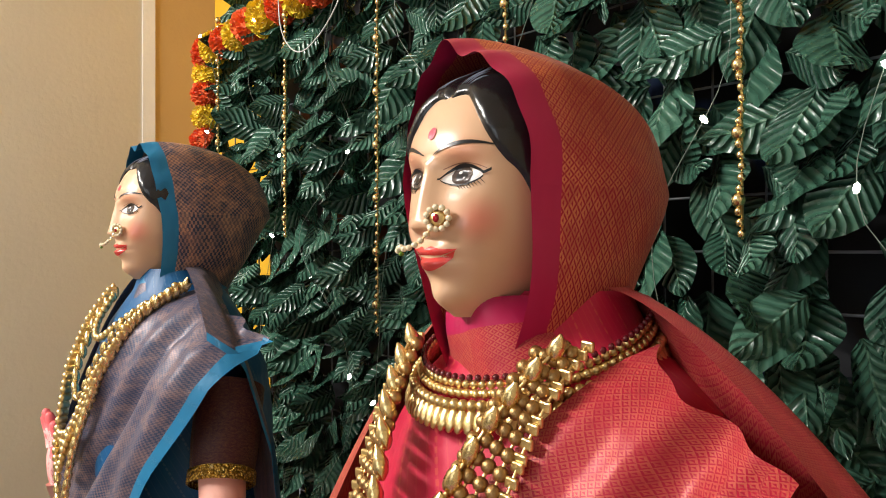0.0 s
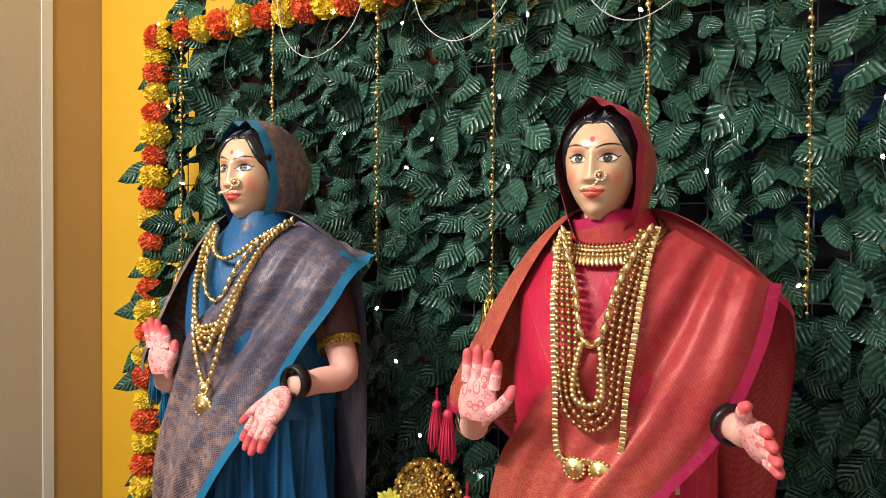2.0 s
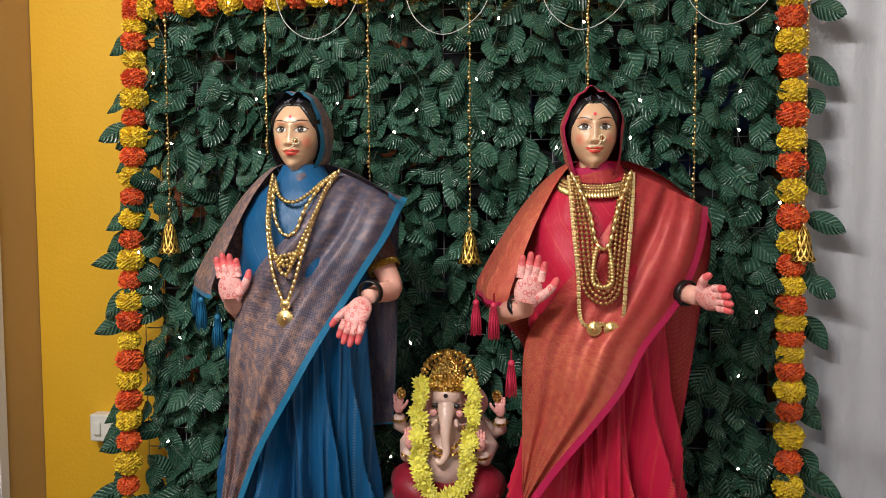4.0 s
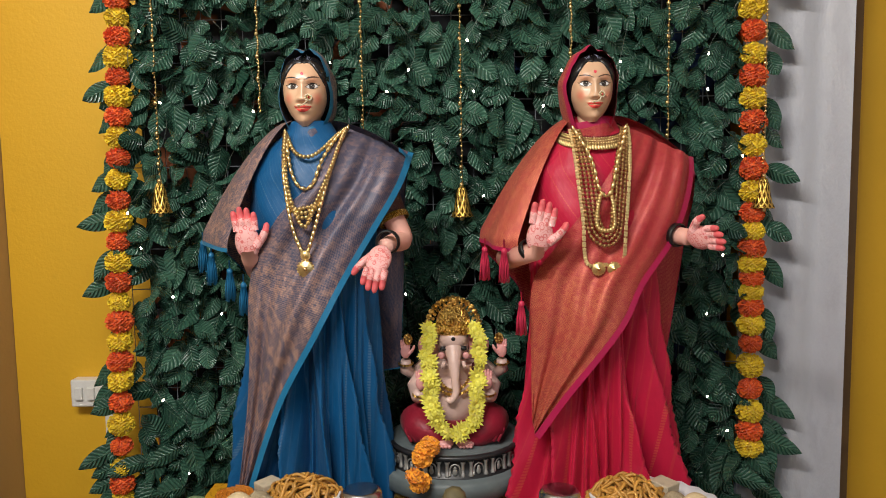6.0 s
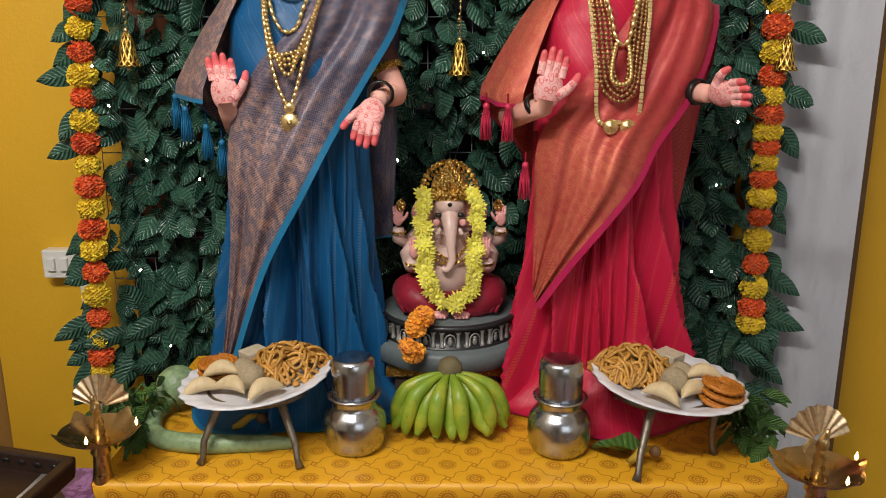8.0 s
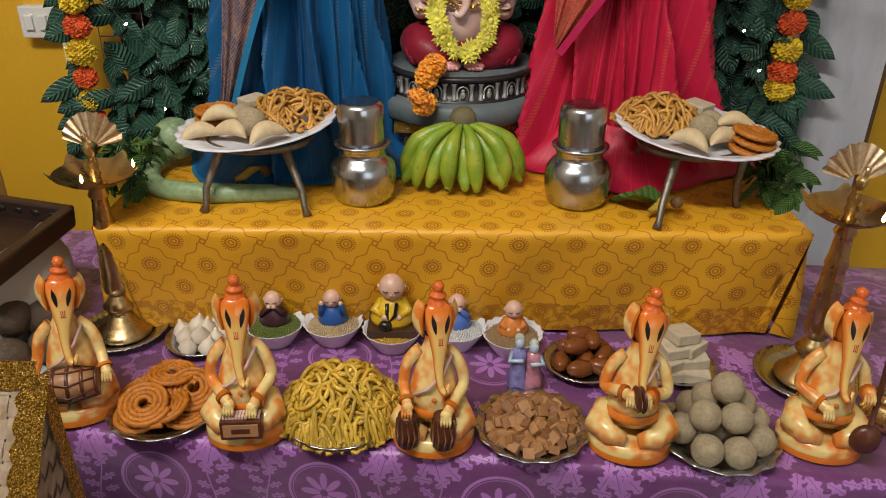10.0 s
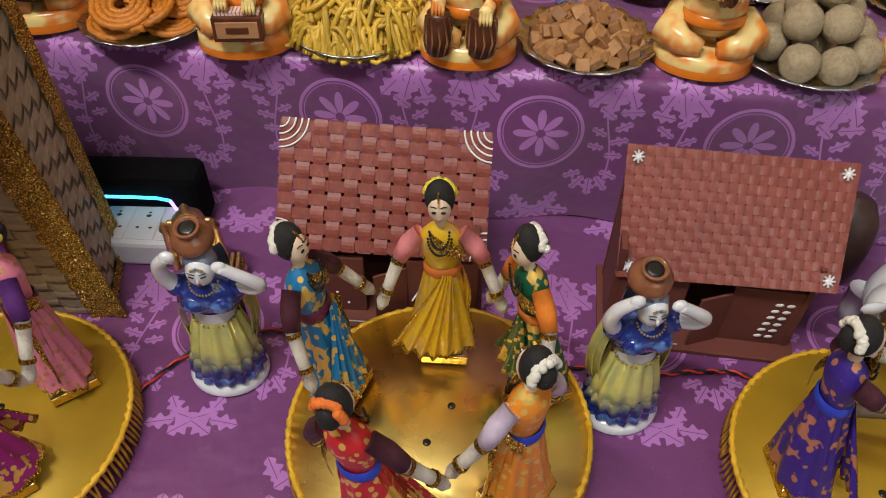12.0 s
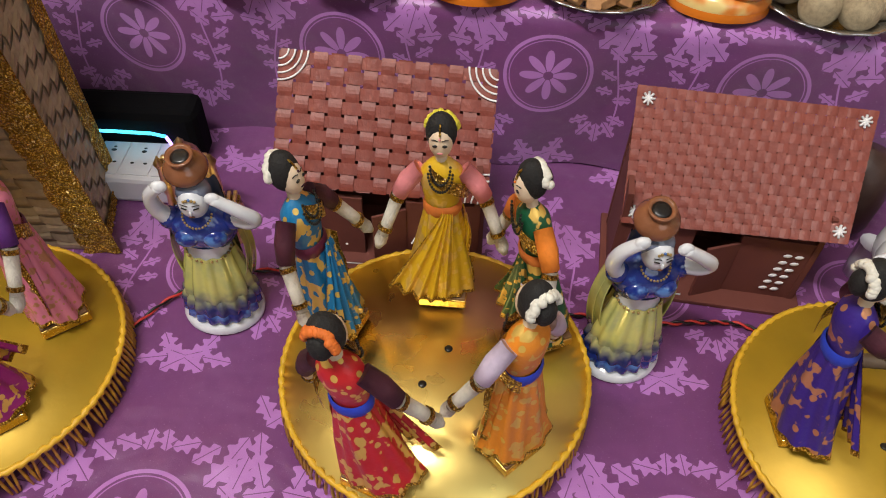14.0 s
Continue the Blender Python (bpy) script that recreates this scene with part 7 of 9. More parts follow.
def bowl(x, y, fill, label, mat):
    ob = thing("white_bowl", pose(x, y, MID), label, "bowl", group="white fluted bowls")
    g = Geo().lathe([(0.0, 0.0), (0.026, 0.0), (0.030, 0.006), (0.042, 0.024), (0.0495, 0.038), (0.0505, 0.040), (0.047, 0.038), (0.038, 0.022), (0.0, 0.018)], n=64)
    for i, v in enumerate(g.v):
        k = smooth(0.03, 0.05, math.hypot(v.x, v.y))
        t = math.atan2(v.y, v.x)
        g.v[i] = Vector((v.x * (1 + 0.025 * k * math.cos(18 * t)), v.y * (1 + 0.025 * k * math.cos(18 * t)), v.z + 0.001 * k * math.cos(18 * t)))
    part("shell", g, CERAMIC, ob)
    r2 = random.Random(int(x * 1000))
    h = Geo()
    h.lathe([(0.0, 0.038), (0.02, 0.0365), (0.035, 0.033), (0.0445, 0.030)], n=24)
    for i in range(420):
        t, q = i * 2.39996, math.sqrt(i / 420) * 0.043
        z = 0.0385 - 0.0075 * (q / 0.043) ** 2
        h.ellipsoid((q * math.cos(t), q * math.sin(t), z + r2.uniform(0, 0.0008)), 0.0019 * r2.uniform(0.8, 1.25), n=5, k=4)
    tagged(part("pulse_heap", h, mat, ob), "dry pulses heaped in the bowl", kind="stuff")
    return ob


def grain(name, c):
    m = Mat(name, c, 0.5)
    m.mix(m.island() * 0.6, tuple(k * 0.55 for k in c))
    return m.done()


MOONG, CHICK, LENTIL, RICE, SEEDS = grain("green_gram", (0.13, 0.17, 0.03)), grain("pale_peas", (0.55, 0.42, 0.24)), grain("yellow_lentils", (0.62, 0.38, 0.05)), grain("white_rice", (0.68, 0.68, 0.66)), grain("tan_seeds", (0.38, 0.25, 0.12))


def little_monk(robe, bald, scale, label, x, y, z, pose_kind):
    g = Geo()
    g.lathe([(0.0, 0.0), (0.020, 0.0), (0.022, 0.006), (0.017, 0.020), (0.011, 0.030), (0.006, 0.034)], 0, 20, m=Matrix.Diagonal((1.15, 0.95, 1, 1)))
    g.ellipsoid((0, -0.002, 0.046), (0.0145, 0.0145, 0.0155), 1, 18, 12)
    for s in (-1, 1):
        g.ellipsoid((s * 0.0145, 0, 0.045), (0.002, 0.003, 0.004), 1, 8, 6)
        hx, hz = (0.016, 0.044) if pose_kind == "ears" else (0.004, 0.040) if pose_kind == "mouth" else (0.008, 0.014)
        g.tube([(s * 0.011, 0, 0.027), (s * 0.019, -0.008, 0.020), (s * hx, -0.014, hz)], [0.006, 0.0058, 0.004], 0, 10)
        g.ellipsoid((s * hx, -0.015, hz), 0.0042, 1, 8, 6)
        g.tube([(s * 0.003, -0.0158, 0.047), (s * 0.006, -0.0160, 0.0462), (s * 0.009, -0.0145, 0.047)], 0.0006, 2, 5)
    g.ellipsoid((0, -0.0165, 0.043), (0.0018, 0.0015, 0.0016), 1, 8, 6)
    if pose_kind == "sit":
        g.tube([(0.006, -0.014, 0.032), (0.004, -0.018, 0.018), (-0.002, -0.018, 0.010), (-0.005, -0.016, 0.018), (-0.005, -0.012, 0.030)], 0.0022, 2, 6)
        g.ellipsoid((-0.007, -0.020, 0.006), (0.008, 0.006, 0.006), 2, 10, 8)
        g.box((0, 0, -0.005), (0.056, 0.044, 0.010), 3, 0.001)
    thing("monk_figurine", pose(x, y, z) @ Matrix.Diagonal((scale, scale, scale, 1)), label, "figurine", group="little monk figurines", geo=g,
          mats=[robe, plain("figurine_skin", (0.66, 0.42, 0.32), 0.4, vary=0.06), BLACK, plain("dark_wood_plinth", (0.06, 0.03, 0.015), 0.4)])


for x, y, mat, lab, robe, word, k, pk in ((-0.312, -0.633, MOONG, "white fluted bowl filled with green gram", (0.045, 0.012, 0.018), "dark maroon", 1.0, "mouth"), (-0.214, -0.628, CHICK, "white fluted bowl filled with pale peas", (0.02, 0.09, 0.32), "blue", 1.0, "ears"),
                                         (-0.112, -0.648, LENTIL, "white fluted bowl filled with yellow lentils", (0.72, 0.46, 0.02), "yellow", 1.45, "sit"), (-0.005, -0.640, RICE, "white fluted bowl filled with white rice", (0.08, 0.16, 0.5), "pale blue", 1.0, "mouth"),
                                         (0.087, -0.660, SEEDS, "white fluted bowl filled with tan seeds", (0.62, 0.20, 0.03), "orange", 1.0, "sit0")):
    bowl(x, y, mat, lab, mat)
    little_monk(plain("robe_" + word.replace(" ", "_"), robe, 0.4), True, k, "little bald monk figurine in a %s robe" % word, x, y + 0.004, MID + (0.050 if pk == "sit" else 0.036), pk)


def couple_figurine():
    g = Geo()
    g.lathe([(0.0, 0.0), (0.026, 0.0), (0.026, 0.008), (0.0, 0.009)], 3, 18)
    for s, robe, h in ((-1, 0, 0.098), (1, 1, 0.088)):
        g.lathe([(0.016, 0.008), (0.015, 0.02), (0.011, h * 0.5), (0.012, h * 0.68), (0.009, h * 0.78), (0.004, h * 0.82)], robe, 18, m=pose(s * 0.011, 0, 0), wave=0.08, lobes=8)
        g.ellipsoid((s * 0.011, -0.002, h * 0.9), (0.0075, 0.008, 0.0095), 2, 12, 9)
        g.ellipsoid((s * 0.011, 0.002, h * 0.96), (0.008, 0.008, 0.008), 4, 10, 8)
        g.tube([(s * 0.020, 0, h * 0.74), (s * 0.026, -0.008, h * 0.6), (s * 0.006, -0.016, h * 0.66)], [0.0045, 0.004, 0.003], 2, 8)
    thing("couple_figurine", pose(0.098, -0.762, MID), "small painted porcelain figurine of a standing couple", "figurine", geo=g,
          mats=[plain("lilac_blue_glaze", (0.30, 0.28, 0.62), 0.2, vary=0.6, scale=60), plain("orange_violet_glaze", (0.6, 0.25, 0.32), 0.2, vary=0.6, scale=60), plain("pale_blue_skin_glaze", (0.45, 0.58, 0.68), 0.2), DRUM_WOOD, plain("gold_blue_glaze", (0.5, 0.55, 0.45), 0.25, vary=0.5, scale=120)])


couple_figurine()


def oil_lamp(x, y, lean, label):
    ob = thing("brass_oil_lamp", pose(x, y, MID + 0.006, 0, lean, 0), label, "oil lamp", group="brass oil lamps")
    part("foot", Geo().lathe([(0.0, 0.0), (0.046, 0.0), (0.048, 0.005), (0.042, 0.010), (0.030, 0.024), (0.020, 0.038), (0.015, 0.044), (0.024, 0.050), (0.026, 0.055), (0.018, 0.066), (0.012, 0.076)], n=40), BRASS, ob)
    part("stem", Geo().lathe([(0.012, 0.074), (0.019, 0.084), (0.021, 0.096), (0.018, 0.106), (0.020, 0.110), (0.018, 0.128), (0.0195, 0.131), (0.017, 0.152), (0.0185, 0.155), (0.0165, 0.176), (0.015, 0.200), (0.017, 0.204), (0.014, 0.220), (0.012, 0.250), (0.016, 0.256), (0.012, 0.268), (0.016, 0.276)], n=28), BRASS, ob)
    g = Geo()

    def fn(a, b):
        t = a * math.tau
        r = 0.062 * b * (1 + 0.14 * b * max(0, math.cos(5 * t)) ** 3)
        return (r * math.cos(t), r * math.sin(t), 0.272 + 0.022 * b ** 2 + 0.012 * b ** 3 * max(0, math.cos(5 * t)) ** 3)
    g.grid(fn, 100, 14, cu=True)
    o = len(g.v)
    g.grid(lambda a, b: Vector(fn(1 - a, b)) * 1.0 + Vector((0, 0, -0.003 * (1 - b * 0.8))), 100, 14, cu=True)
    dish = part("dish", g, BRASS, ob, "five-lipped brass oil dish")
    part("finial", Geo().lathe([(0.010, 0.272), (0.008, 0.285), (0.010, 0.292), (0.007, 0.300), (0.009, 0.306), (0.005, 0.320), (0.007, 0.328), (0.003, 0.342), (0.0, 0.346)], n=18), BRASS, ob)
    fan = Geo()

    def feather(a, b):
        t = math.radians(-78 + 156 * a)
        r = 0.010 + 0.037 * b * (1 + 0.04 * abs(math.sin(a * 28)))
        return (r * math.sin(t), 0.008 + 0.003 * math.sin(a * 56) * b + 0.006 * b, 0.330 + r * math.cos(t) * 1.15)
    fan.grid(feather, 60, 8)
    fan.grid(lambda a, b: Vector(feather(1 - a, b)) + Vector((0, 0.002, 0)), 60, 8)
    part("peacock_fan", fan, metal("pale_brass", (0.74, 0.56, 0.36), 0.40, 160, 0.6), ob, "ribbed brass peacock fan")
    bird = Geo().ellipsoid((0, -0.006, 0.335), (0.008, 0.010, 0.012)).tube([(0, -0.010, 0.342), (0, -0.014, 0.352), (0, -0.013, 0.360)], [0.005, 0.0035, 0.004], n=8).tube([(0, -0.013, 0.360), (0, -0.020, 0.358)], [0.002, 0.0006], n=6)
    part("peacock", bird, BRASS, ob)
    for t in (0.18, 1.72 + math.pi):
        p = (0.060 * math.cos(t), 0.060 * math.sin(t) - 0.004, 0.305)
        part("flame", Geo().lathe([(0.0, -0.005), (0.0022, -0.002), (0.0026, 0.001), (0.0014, 0.006), (0.0, 0.010)], n=10, m=pose(*p)), FLAME, ob, "small burning flame")
    return ob


fluted_plate("lamp_tray", pose(-0.578, -0.612, MID + 0.001), 0.076, STEEL, "round steel tray under a brass oil lamp", 0.012, 40, 0.0, group="lamp trays")
fluted_plate("lamp_tray", pose(0.548, -0.735, MID + 0.001), 0.080, STEEL, "round steel tray under a brass oil lamp", 0.012, 40, 0.0, group="lamp trays")
oil_lamp(-0.578, -0.612, 1.5, "tall brass oil lamp with peacock fan and burning wicks")
oil_lamp(0.548, -0.735, 0.0, "tall brass oil lamp with peacock fan and burning wicks")


def left_corner():
    jar = Geo().lathe([(0.0, 0.0), (0.10, 0.0), (0.125, 0.02), (0.14, 0.07), (0.136, 0.12), (0.118, 0.16), (0.11, 0.172), (0.115, 0.18), (0.0, 0.178)], n=40)
    thing("white_jar", pose(-0.80, -0.60, MID), "large rounded white ceramic jar", "jar", geo=jar, mats=plain("dull_white_glaze", (0.55, 0.52, 0.48), 0.4, vary=0.15, scale=10))
    wood = plain("carved_dark_wood", (0.030, 0.014, 0.009), 0.4, vary=0.4, scale=40)
    tr = thing("wooden_tray", pose(-0.822, -0.63, MID + 0.186, 0, 6, -6), "dark carved wooden tray with pierced rim on a jar", "tray")
    part("base", Geo().box((0, 0, 0), (0.28, 0.21, 0.008), bevel=0.002), wood, tr)
    for sx, sy, w, d in ((0, -0.11, 0.30, 0.02), (0, 0.11, 0.30, 0.02), (-0.145, 0, 0.02, 0.22), (0.145, 0, 0.02, 0.22)):
        rim = part("rim", Geo().box((sx, sy, 0.018), (w, d, 0.036), bevel=0.004), wood, tr)
        n = 9
        for i in range(n):
            k = (i + 0.5) / n - 0.5
            # the rim is solid: black ovals stand for the shade in its openings
            part("piercing", Geo().ellipsoid((sx + (k * w * 0.9 if w > d else 0), sy + (k * d * 0.9 if d > w else 0) - (0.0105 if w > d else 0), 0.02), (0.008, 0.002, 0.005), n=8, k=6), BLACK, rim)
    fluted_plate("white_plate", pose(-0.705, -0.690, MID + 0.001), 0.095, CERAMIC, "white plate heaped with brown coconuts", 0.018, group="white plates on the middle tier")
    nut = [lumpy(0.032, s, 0.05).mesh("coconut", plain("brown_coconut_husk", (0.10, 0.065, 0.04), 0.75, vary=0.5, scale=60, relief=0.002)) for s in (8, 9)]
    for i, (x, y, z) in enumerate(((-0.05, -0.02, 0.036), (0.0, -0.045, 0.036), (0.045, -0.005, 0.036), (-0.02, 0.04, 0.036), (0.04, 0.045, 0.036), (-0.005, -0.005, 0.085), (0.03, 0.02, 0.07))):
        thing("coconut", pose(-0.705 + x, -0.690 + y, MID + z, 30 * i, 50 * i, 0), "small dry brown coconut in a heap", "coconut", group="brown coconuts", geo=nut[i % 2])
    fluted_plate("white_plate", pose(-0.745, -0.815, MID + 0.001), 0.085, CERAMIC, "white plate of yellow lemons", 0.018, group="white plates on the middle tier")
    lem = lumpy(0.026, 4, 0.03).mesh("lemon", plain("lemon_peel", (0.62, 0.50, 0.05), 0.4, scale=120))
    for i, (x, y, z) in enumerate(((0.03, -0.01, 0.03), (-0.02, -0.03, 0.03), (-0.01, 0.03, 0.03), (0.04, 0.035, 0.03), (0.012, 0.005, 0.07))):
        thing("lemon", pose(-0.745 + x, -0.815 + y, MID + z), "ripe yellow lemon on a white plate", "lemon", group="lemons", geo=lem)
    # dish at the far end
    thing("gold_pot", pose(0.615, -0.845, MID), "small ribbed golden pot", "pot", geo=Geo().lathe([(0.0, 0.0), (0.02, 0.0), (0.034, 0.014), (0.036, 0.028), (0.024, 0.042), (0.02, 0.048), (0.026, 0.054), (0.0, 0.054)], n=40, wave=0.04, lobes=12), mats=GOLD_BRIGHT)


left_corner()


# ---- lower tier ----
def foil_print(name, base, thread=(0.75, 0.5, 0.12), scale=55.0):
    """Thin printed silk with gold foil blotches."""
    m = Mat(name, base, 0.4)
    k = m.ramp(m.noise(scale, 2), 0.57, 0.60).max(m.ramp(m.voronoi(scale * 1.6), 0.30, 0.26))
    m.mix(k, thread)
    m.set("Metallic", k * 0.45)
    m.mix(m.ramp(m.noise(18, 2), 0.4, 0.8) * 0.3, tuple(c * 0.6 for c in base))
    m.bump(m.noise(90, 3), 0.002, 0.5)
    return m.done()


WOOL_WHITE = plain("white_wool_thread", (0.72, 0.68, 0.58), 0.9, vary=0.15, scale=200, relief=0.001)
DOLL_FACE = plain("cream_cloth_face", (0.72, 0.56, 0.40), 0.6, vary=0.06)
BLACK_WOOL = plain("black_wool_hair", (0.008, 0.007, 0.007), 0.8, vary=0.4, scale=150, relief=0.001)
WOOD_STRIPE = plain("striped_brown_wood", (0.16, 0.075, 0.03), 0.5, vary=0.5, scale=70)


def cloth_doll(sari, sleeve, flower, sash, seed, arms=((-0.062, -0.020, 0.086), (0.062, -0.020, 0.086)), lean=0.0):
    """A thread-wrapped dancing doll, 0.215 m high: one plain mesh."""
    g = Geo()
    rr = random.Random(seed)
    ph = rr.uniform(0, 6)
    S, B, SL, W, F, H, FL, K, SA = 0, 1, 2, 3, 4, 5, 6, 7, 8

    def skirt_fn(a, b):
        t = a * math.tau
        r = table([(0, 0.035), (0.15, 0.032), (0.5, 0.027), (0.85, 0.0205), (1, 0.017)], b)
        r += (0.0022 * math.sin(t * 11 + ph + b * 2) + 0.0026 * math.sin(t * 5 + ph + b * 4)) * (1 - 0.6 * b)
        x, y = r * math.sin(t), -r * math.cos(t) * 0.85
        x -= 0.014 * (1 - b) ** 2 * max(0, -math.sin(t))
        return (x + lean * (1 - b), y, 0.004 + 0.106 * b + 0.003 * math.sin(t * 3 + ph) * (1 - b) ** 3)
    g.grid(skirt_fn, 80, 24, S, cu=True, mat_fn=lambda a, b: B if b < 0.06 else S)

    # a swag of pleats that fans from the waist to one side
    def swag(a, b):
        c = (1 - b) ** 1.15
        x = (0.006 + 0.012 * (a - 0.5)) * (1 - c) + (-0.060 + 0.074 * a) * c
        y = -0.019 - 0.016 * c * math.sin(math.pi * (0.15 + 0.7 * a)) - 0.0032 * math.sin(a * 30 + ph) * (0.25 + c)
        z = 0.108 * b + 0.006 + 0.016 * c * (1 - a) ** 2 + 0.004 * math.sin(math.pi * b) * math.sin(a * 9 + ph)
        return (x + lean * (1 - b), y, z)
    g.grid(swag, 72, 20, S, mat_fn=lambda a, b: B if b < 0.075 or a < 0.03 else S)
    # a broad gold-edged end hanging behind the hip
    g.grid(lambda a, b: (0.020 + 0.014 * a * (1 - 0.4 * b) + 0.002 * math.sin(b * 9 + ph), 0.006 - 0.016 * a + 0.003 * math.sin(a * 14 + b * 3), 0.028 + 0.084 * b - 0.010 * a), 14, 14, S, mat_fn=lambda a, b: B if a > 0.86 or b < 0.10 else S)
    g.lathe([(0.0185, 0.104), (0.0205, 0.108), (0.0205, 0.114), (0.018, 0.117)], SA, 24, m=Matrix.Diagonal((1, 0.8, 1, 1)))
    g.lathe([(0.017, 0.112), (0.020, 0.128), (0.0225, 0.142), (0.021, 0.152), (0.012, 0.161), (0.006, 0.165)], S, 24, m=Matrix.Diagonal((1, 0.72, 1, 1)))
    # shoulder cloth
    g.grid(lambda a, b: (0.024 * math.sin((a - 0.2) * 3.2) + 0.004, -0.0185 * math.cos((a - 0.2) * 3.6) - 0.001, 0.158 - 0.045 * a + 0.016 * (b - 0.5)), 20, 6, B)
    for s, h in zip((-1, 1), arms):
        sh, h = Vector((s * 0.021, 0, 0.152)), Vector(h)
        el = sh.lerp(h, 0.42) + Vector((s * 0.006, 0.004, 0))
        g.tube([sh, sh.lerp(el, 0.5) + Vector((s * 0.002, 0, 0.001)), el], [0.0092, 0.0098, 0.0086], SL, 12)
        g.tube([el, el.lerp(h, 0.5), h], [0.0072, 0.0066, 0.006], W, 12)
        for k in (0.05, 0.8):
            p = el.lerp(h, k)
            g.tube([p, el.lerp(h, k + 0.1)], 0.0080, B, 12)
        d = (h - el).normalized()
        g.tube([h, h + d * 0.008, h + d * 0.016], [0.0065, 0.007, 0.003], W, 10)
    # head, hair, ornaments
    g.tube([(0, 0, 0.160), (0, -0.001, 0.172)], 0.006, F, 10)
    g.ellipsoid((0, -0.0045, 0.1855), (0.0118, 0.0118, 0.0160), F, 18, 14)
    g.ellipsoid((0, 0.0018, 0.1905), (0.0152, 0.0145, 0.0180), H, 20, 14)
    g.ellipsoid((0, 0.013, 0.188), (0.010, 0.008, 0.011), H, 12, 9)
    for i in range(18):
        t = math.pi * (0.08 + 0.84 * i / 17)
        g.ellipsoid((0.0145 * math.cos(t), 0.010 + rr.uniform(-0.002, 0.002), 0.186 + 0.0165 * math.sin(t)), (0.0042, 0.005, 0.004), FL, 7, 5)
    for s in (-1, 1):
        g.ellipsoid((s * 0.0046, -0.0156, 0.1872), (0.0028, 0.0011, 0.0014), K, 8, 6)
        g.tube([(s * 0.002, -0.0152, 0.1918), (s * 0.005, -0.0148, 0.193), (s * 0.008, -0.0130, 0.1918)], 0.0005, K, 5)
    g.ellipsoid((0, -0.0155, 0.194), 0.0012, SL, 6, 5)
    g.ellipsoid((0, -0.0152, 0.1795), (0.003, 0.001, 0.001), SL, 8, 5)
    g.tube([(0, -0.0145, 0.196), (0, -0.0105, 0.202), (0, -0.002, 0.2055)], 0.0011, B, 6)
    for r, z in ((0.010, 0.150), (0.012, 0.142)):
        pts = [(r * math.cos(math.pi * i / 16), -0.0165 - 0.003 * math.sin(math.pi * i / 16), z + 0.016 - 0.018 * math.sin(math.pi * i / 16)) for i in range(17)]
        for p in pts:
            g.ellipsoid(p, 0.0015, K, 6, 4)
    return g


def turntable(x, y, r, label, n_fringe, face=None):
    ob = thing("gold_turntable", pose(x, y, LOW), label, "turntable", group="gold turntables")
    part("motor_box", Geo().lathe([(0.0, 0.0), (0.06, 0.0), (0.06, 0.032), (0.0, 0.032)], n=32), BLACK, ob)
    part("disc", Geo().lathe([(0.0, 0.030), (r, 0.030), (r + 0.001, 0.033), (r, 0.0355), (0.0, 0.036)], n=96), face or GOLD_FOIL, ob, "smooth gold disc")
    part("braid", Geo().tube([((r + 0.001) * math.cos(i * math.tau / 240), (r + 0.001) * math.sin(i * math.tau / 240), 0.034 + 0.0012 * math.sin(i * 1.9)) for i in range(241)], [0.0032 + 0.0007 * math.sin(i * 2.1) for i in range(241)], n=6), plain("golden_yellow_braid", (0.66, 0.38, 0.02), 0.5), ob, "golden yellow braided edge")
    rr = random.Random(int(x * 100))
    f = Geo()
    for i in range(n_fringe):
        t = i * math.tau / n_fringe
        c, s = math.cos(t), math.sin(t)
        w = rr.uniform(-0.03, 0.03)
        l = rr.uniform(0.9, 1.1)
        f.tube([((r + 0.002) * c, (r + 0.002) * s, 0.032), ((r + 0.004) * math.cos(t + w * 0.4), (r + 0.004) * math.sin(t + w * 0.4), 0.018), ((r + 0.005 * l) * math.cos(t + w), (r + 0.005 * l) * math.sin(t + w), 0.0025)], [0.0014, 0.0017, 0.0012], n=4)
    part("fringe", f, plain("golden_fringe_thread", (0.62, 0.33, 0.02), 0.5), ob, "golden thread fringe")
    screw = Geo().ellipsoid((0, 0, 0.0365), (0.0042, 0.0042, 0.0015)).mesh("screw", BLACK)
    for dx, dy in ((0.012, 0.02), (-0.012, -0.022)):
        part("screw", screw, None, ob, m=pose(dx, dy, 0))
    return ob


DISC = 0.336
turntable(-0.066, -1.272, 0.150, "round gold mirror turntable with braid and fringe", 150)
turntable(-0.525, -1.285, 0.143, "round gold turntable with fringe beside the gold hut", 150, GOLD_SATIN)
turntable(0.366, -1.315, 0.143, "round gold turntable with golden fringe", 150, GOLD_SATIN)

WHITE_FLOWER, YELLOW_FLOWER, ORANGE_FLOWER = plain("white_hair_flowers", (0.7, 0.68, 0.6), 0.7), plain("yellow_hair_flowers", (0.7, 0.6, 0.05), 0.7), plain("orange_hair_flowers", (0.7, 0.16, 0.02), 0.7)
SASH_BLUE, SASH_ORANGE, SASH_MAROON = plain("blue_sash", (0.02, 0.05, 0.5), 0.5), plain("orange_sash", (0.62, 0.17, 0.03), 0.5), plain("maroon_sash", (0.12, 0.01, 0.04), 0.5)
PEDESTAL = Geo().box((0, 0, 0.009), (0.048, 0.046, 0.017), bevel=0.001)
FOILED = Geo().box((0, 0, 0.0085), (0.0500, 0.0480, 0.012), bevel=0.0015)
GOLD_SIDE = metal("crinkled_gold_foil", (0.8, 0.55, 0.16), 0.25, 90, 0.3)


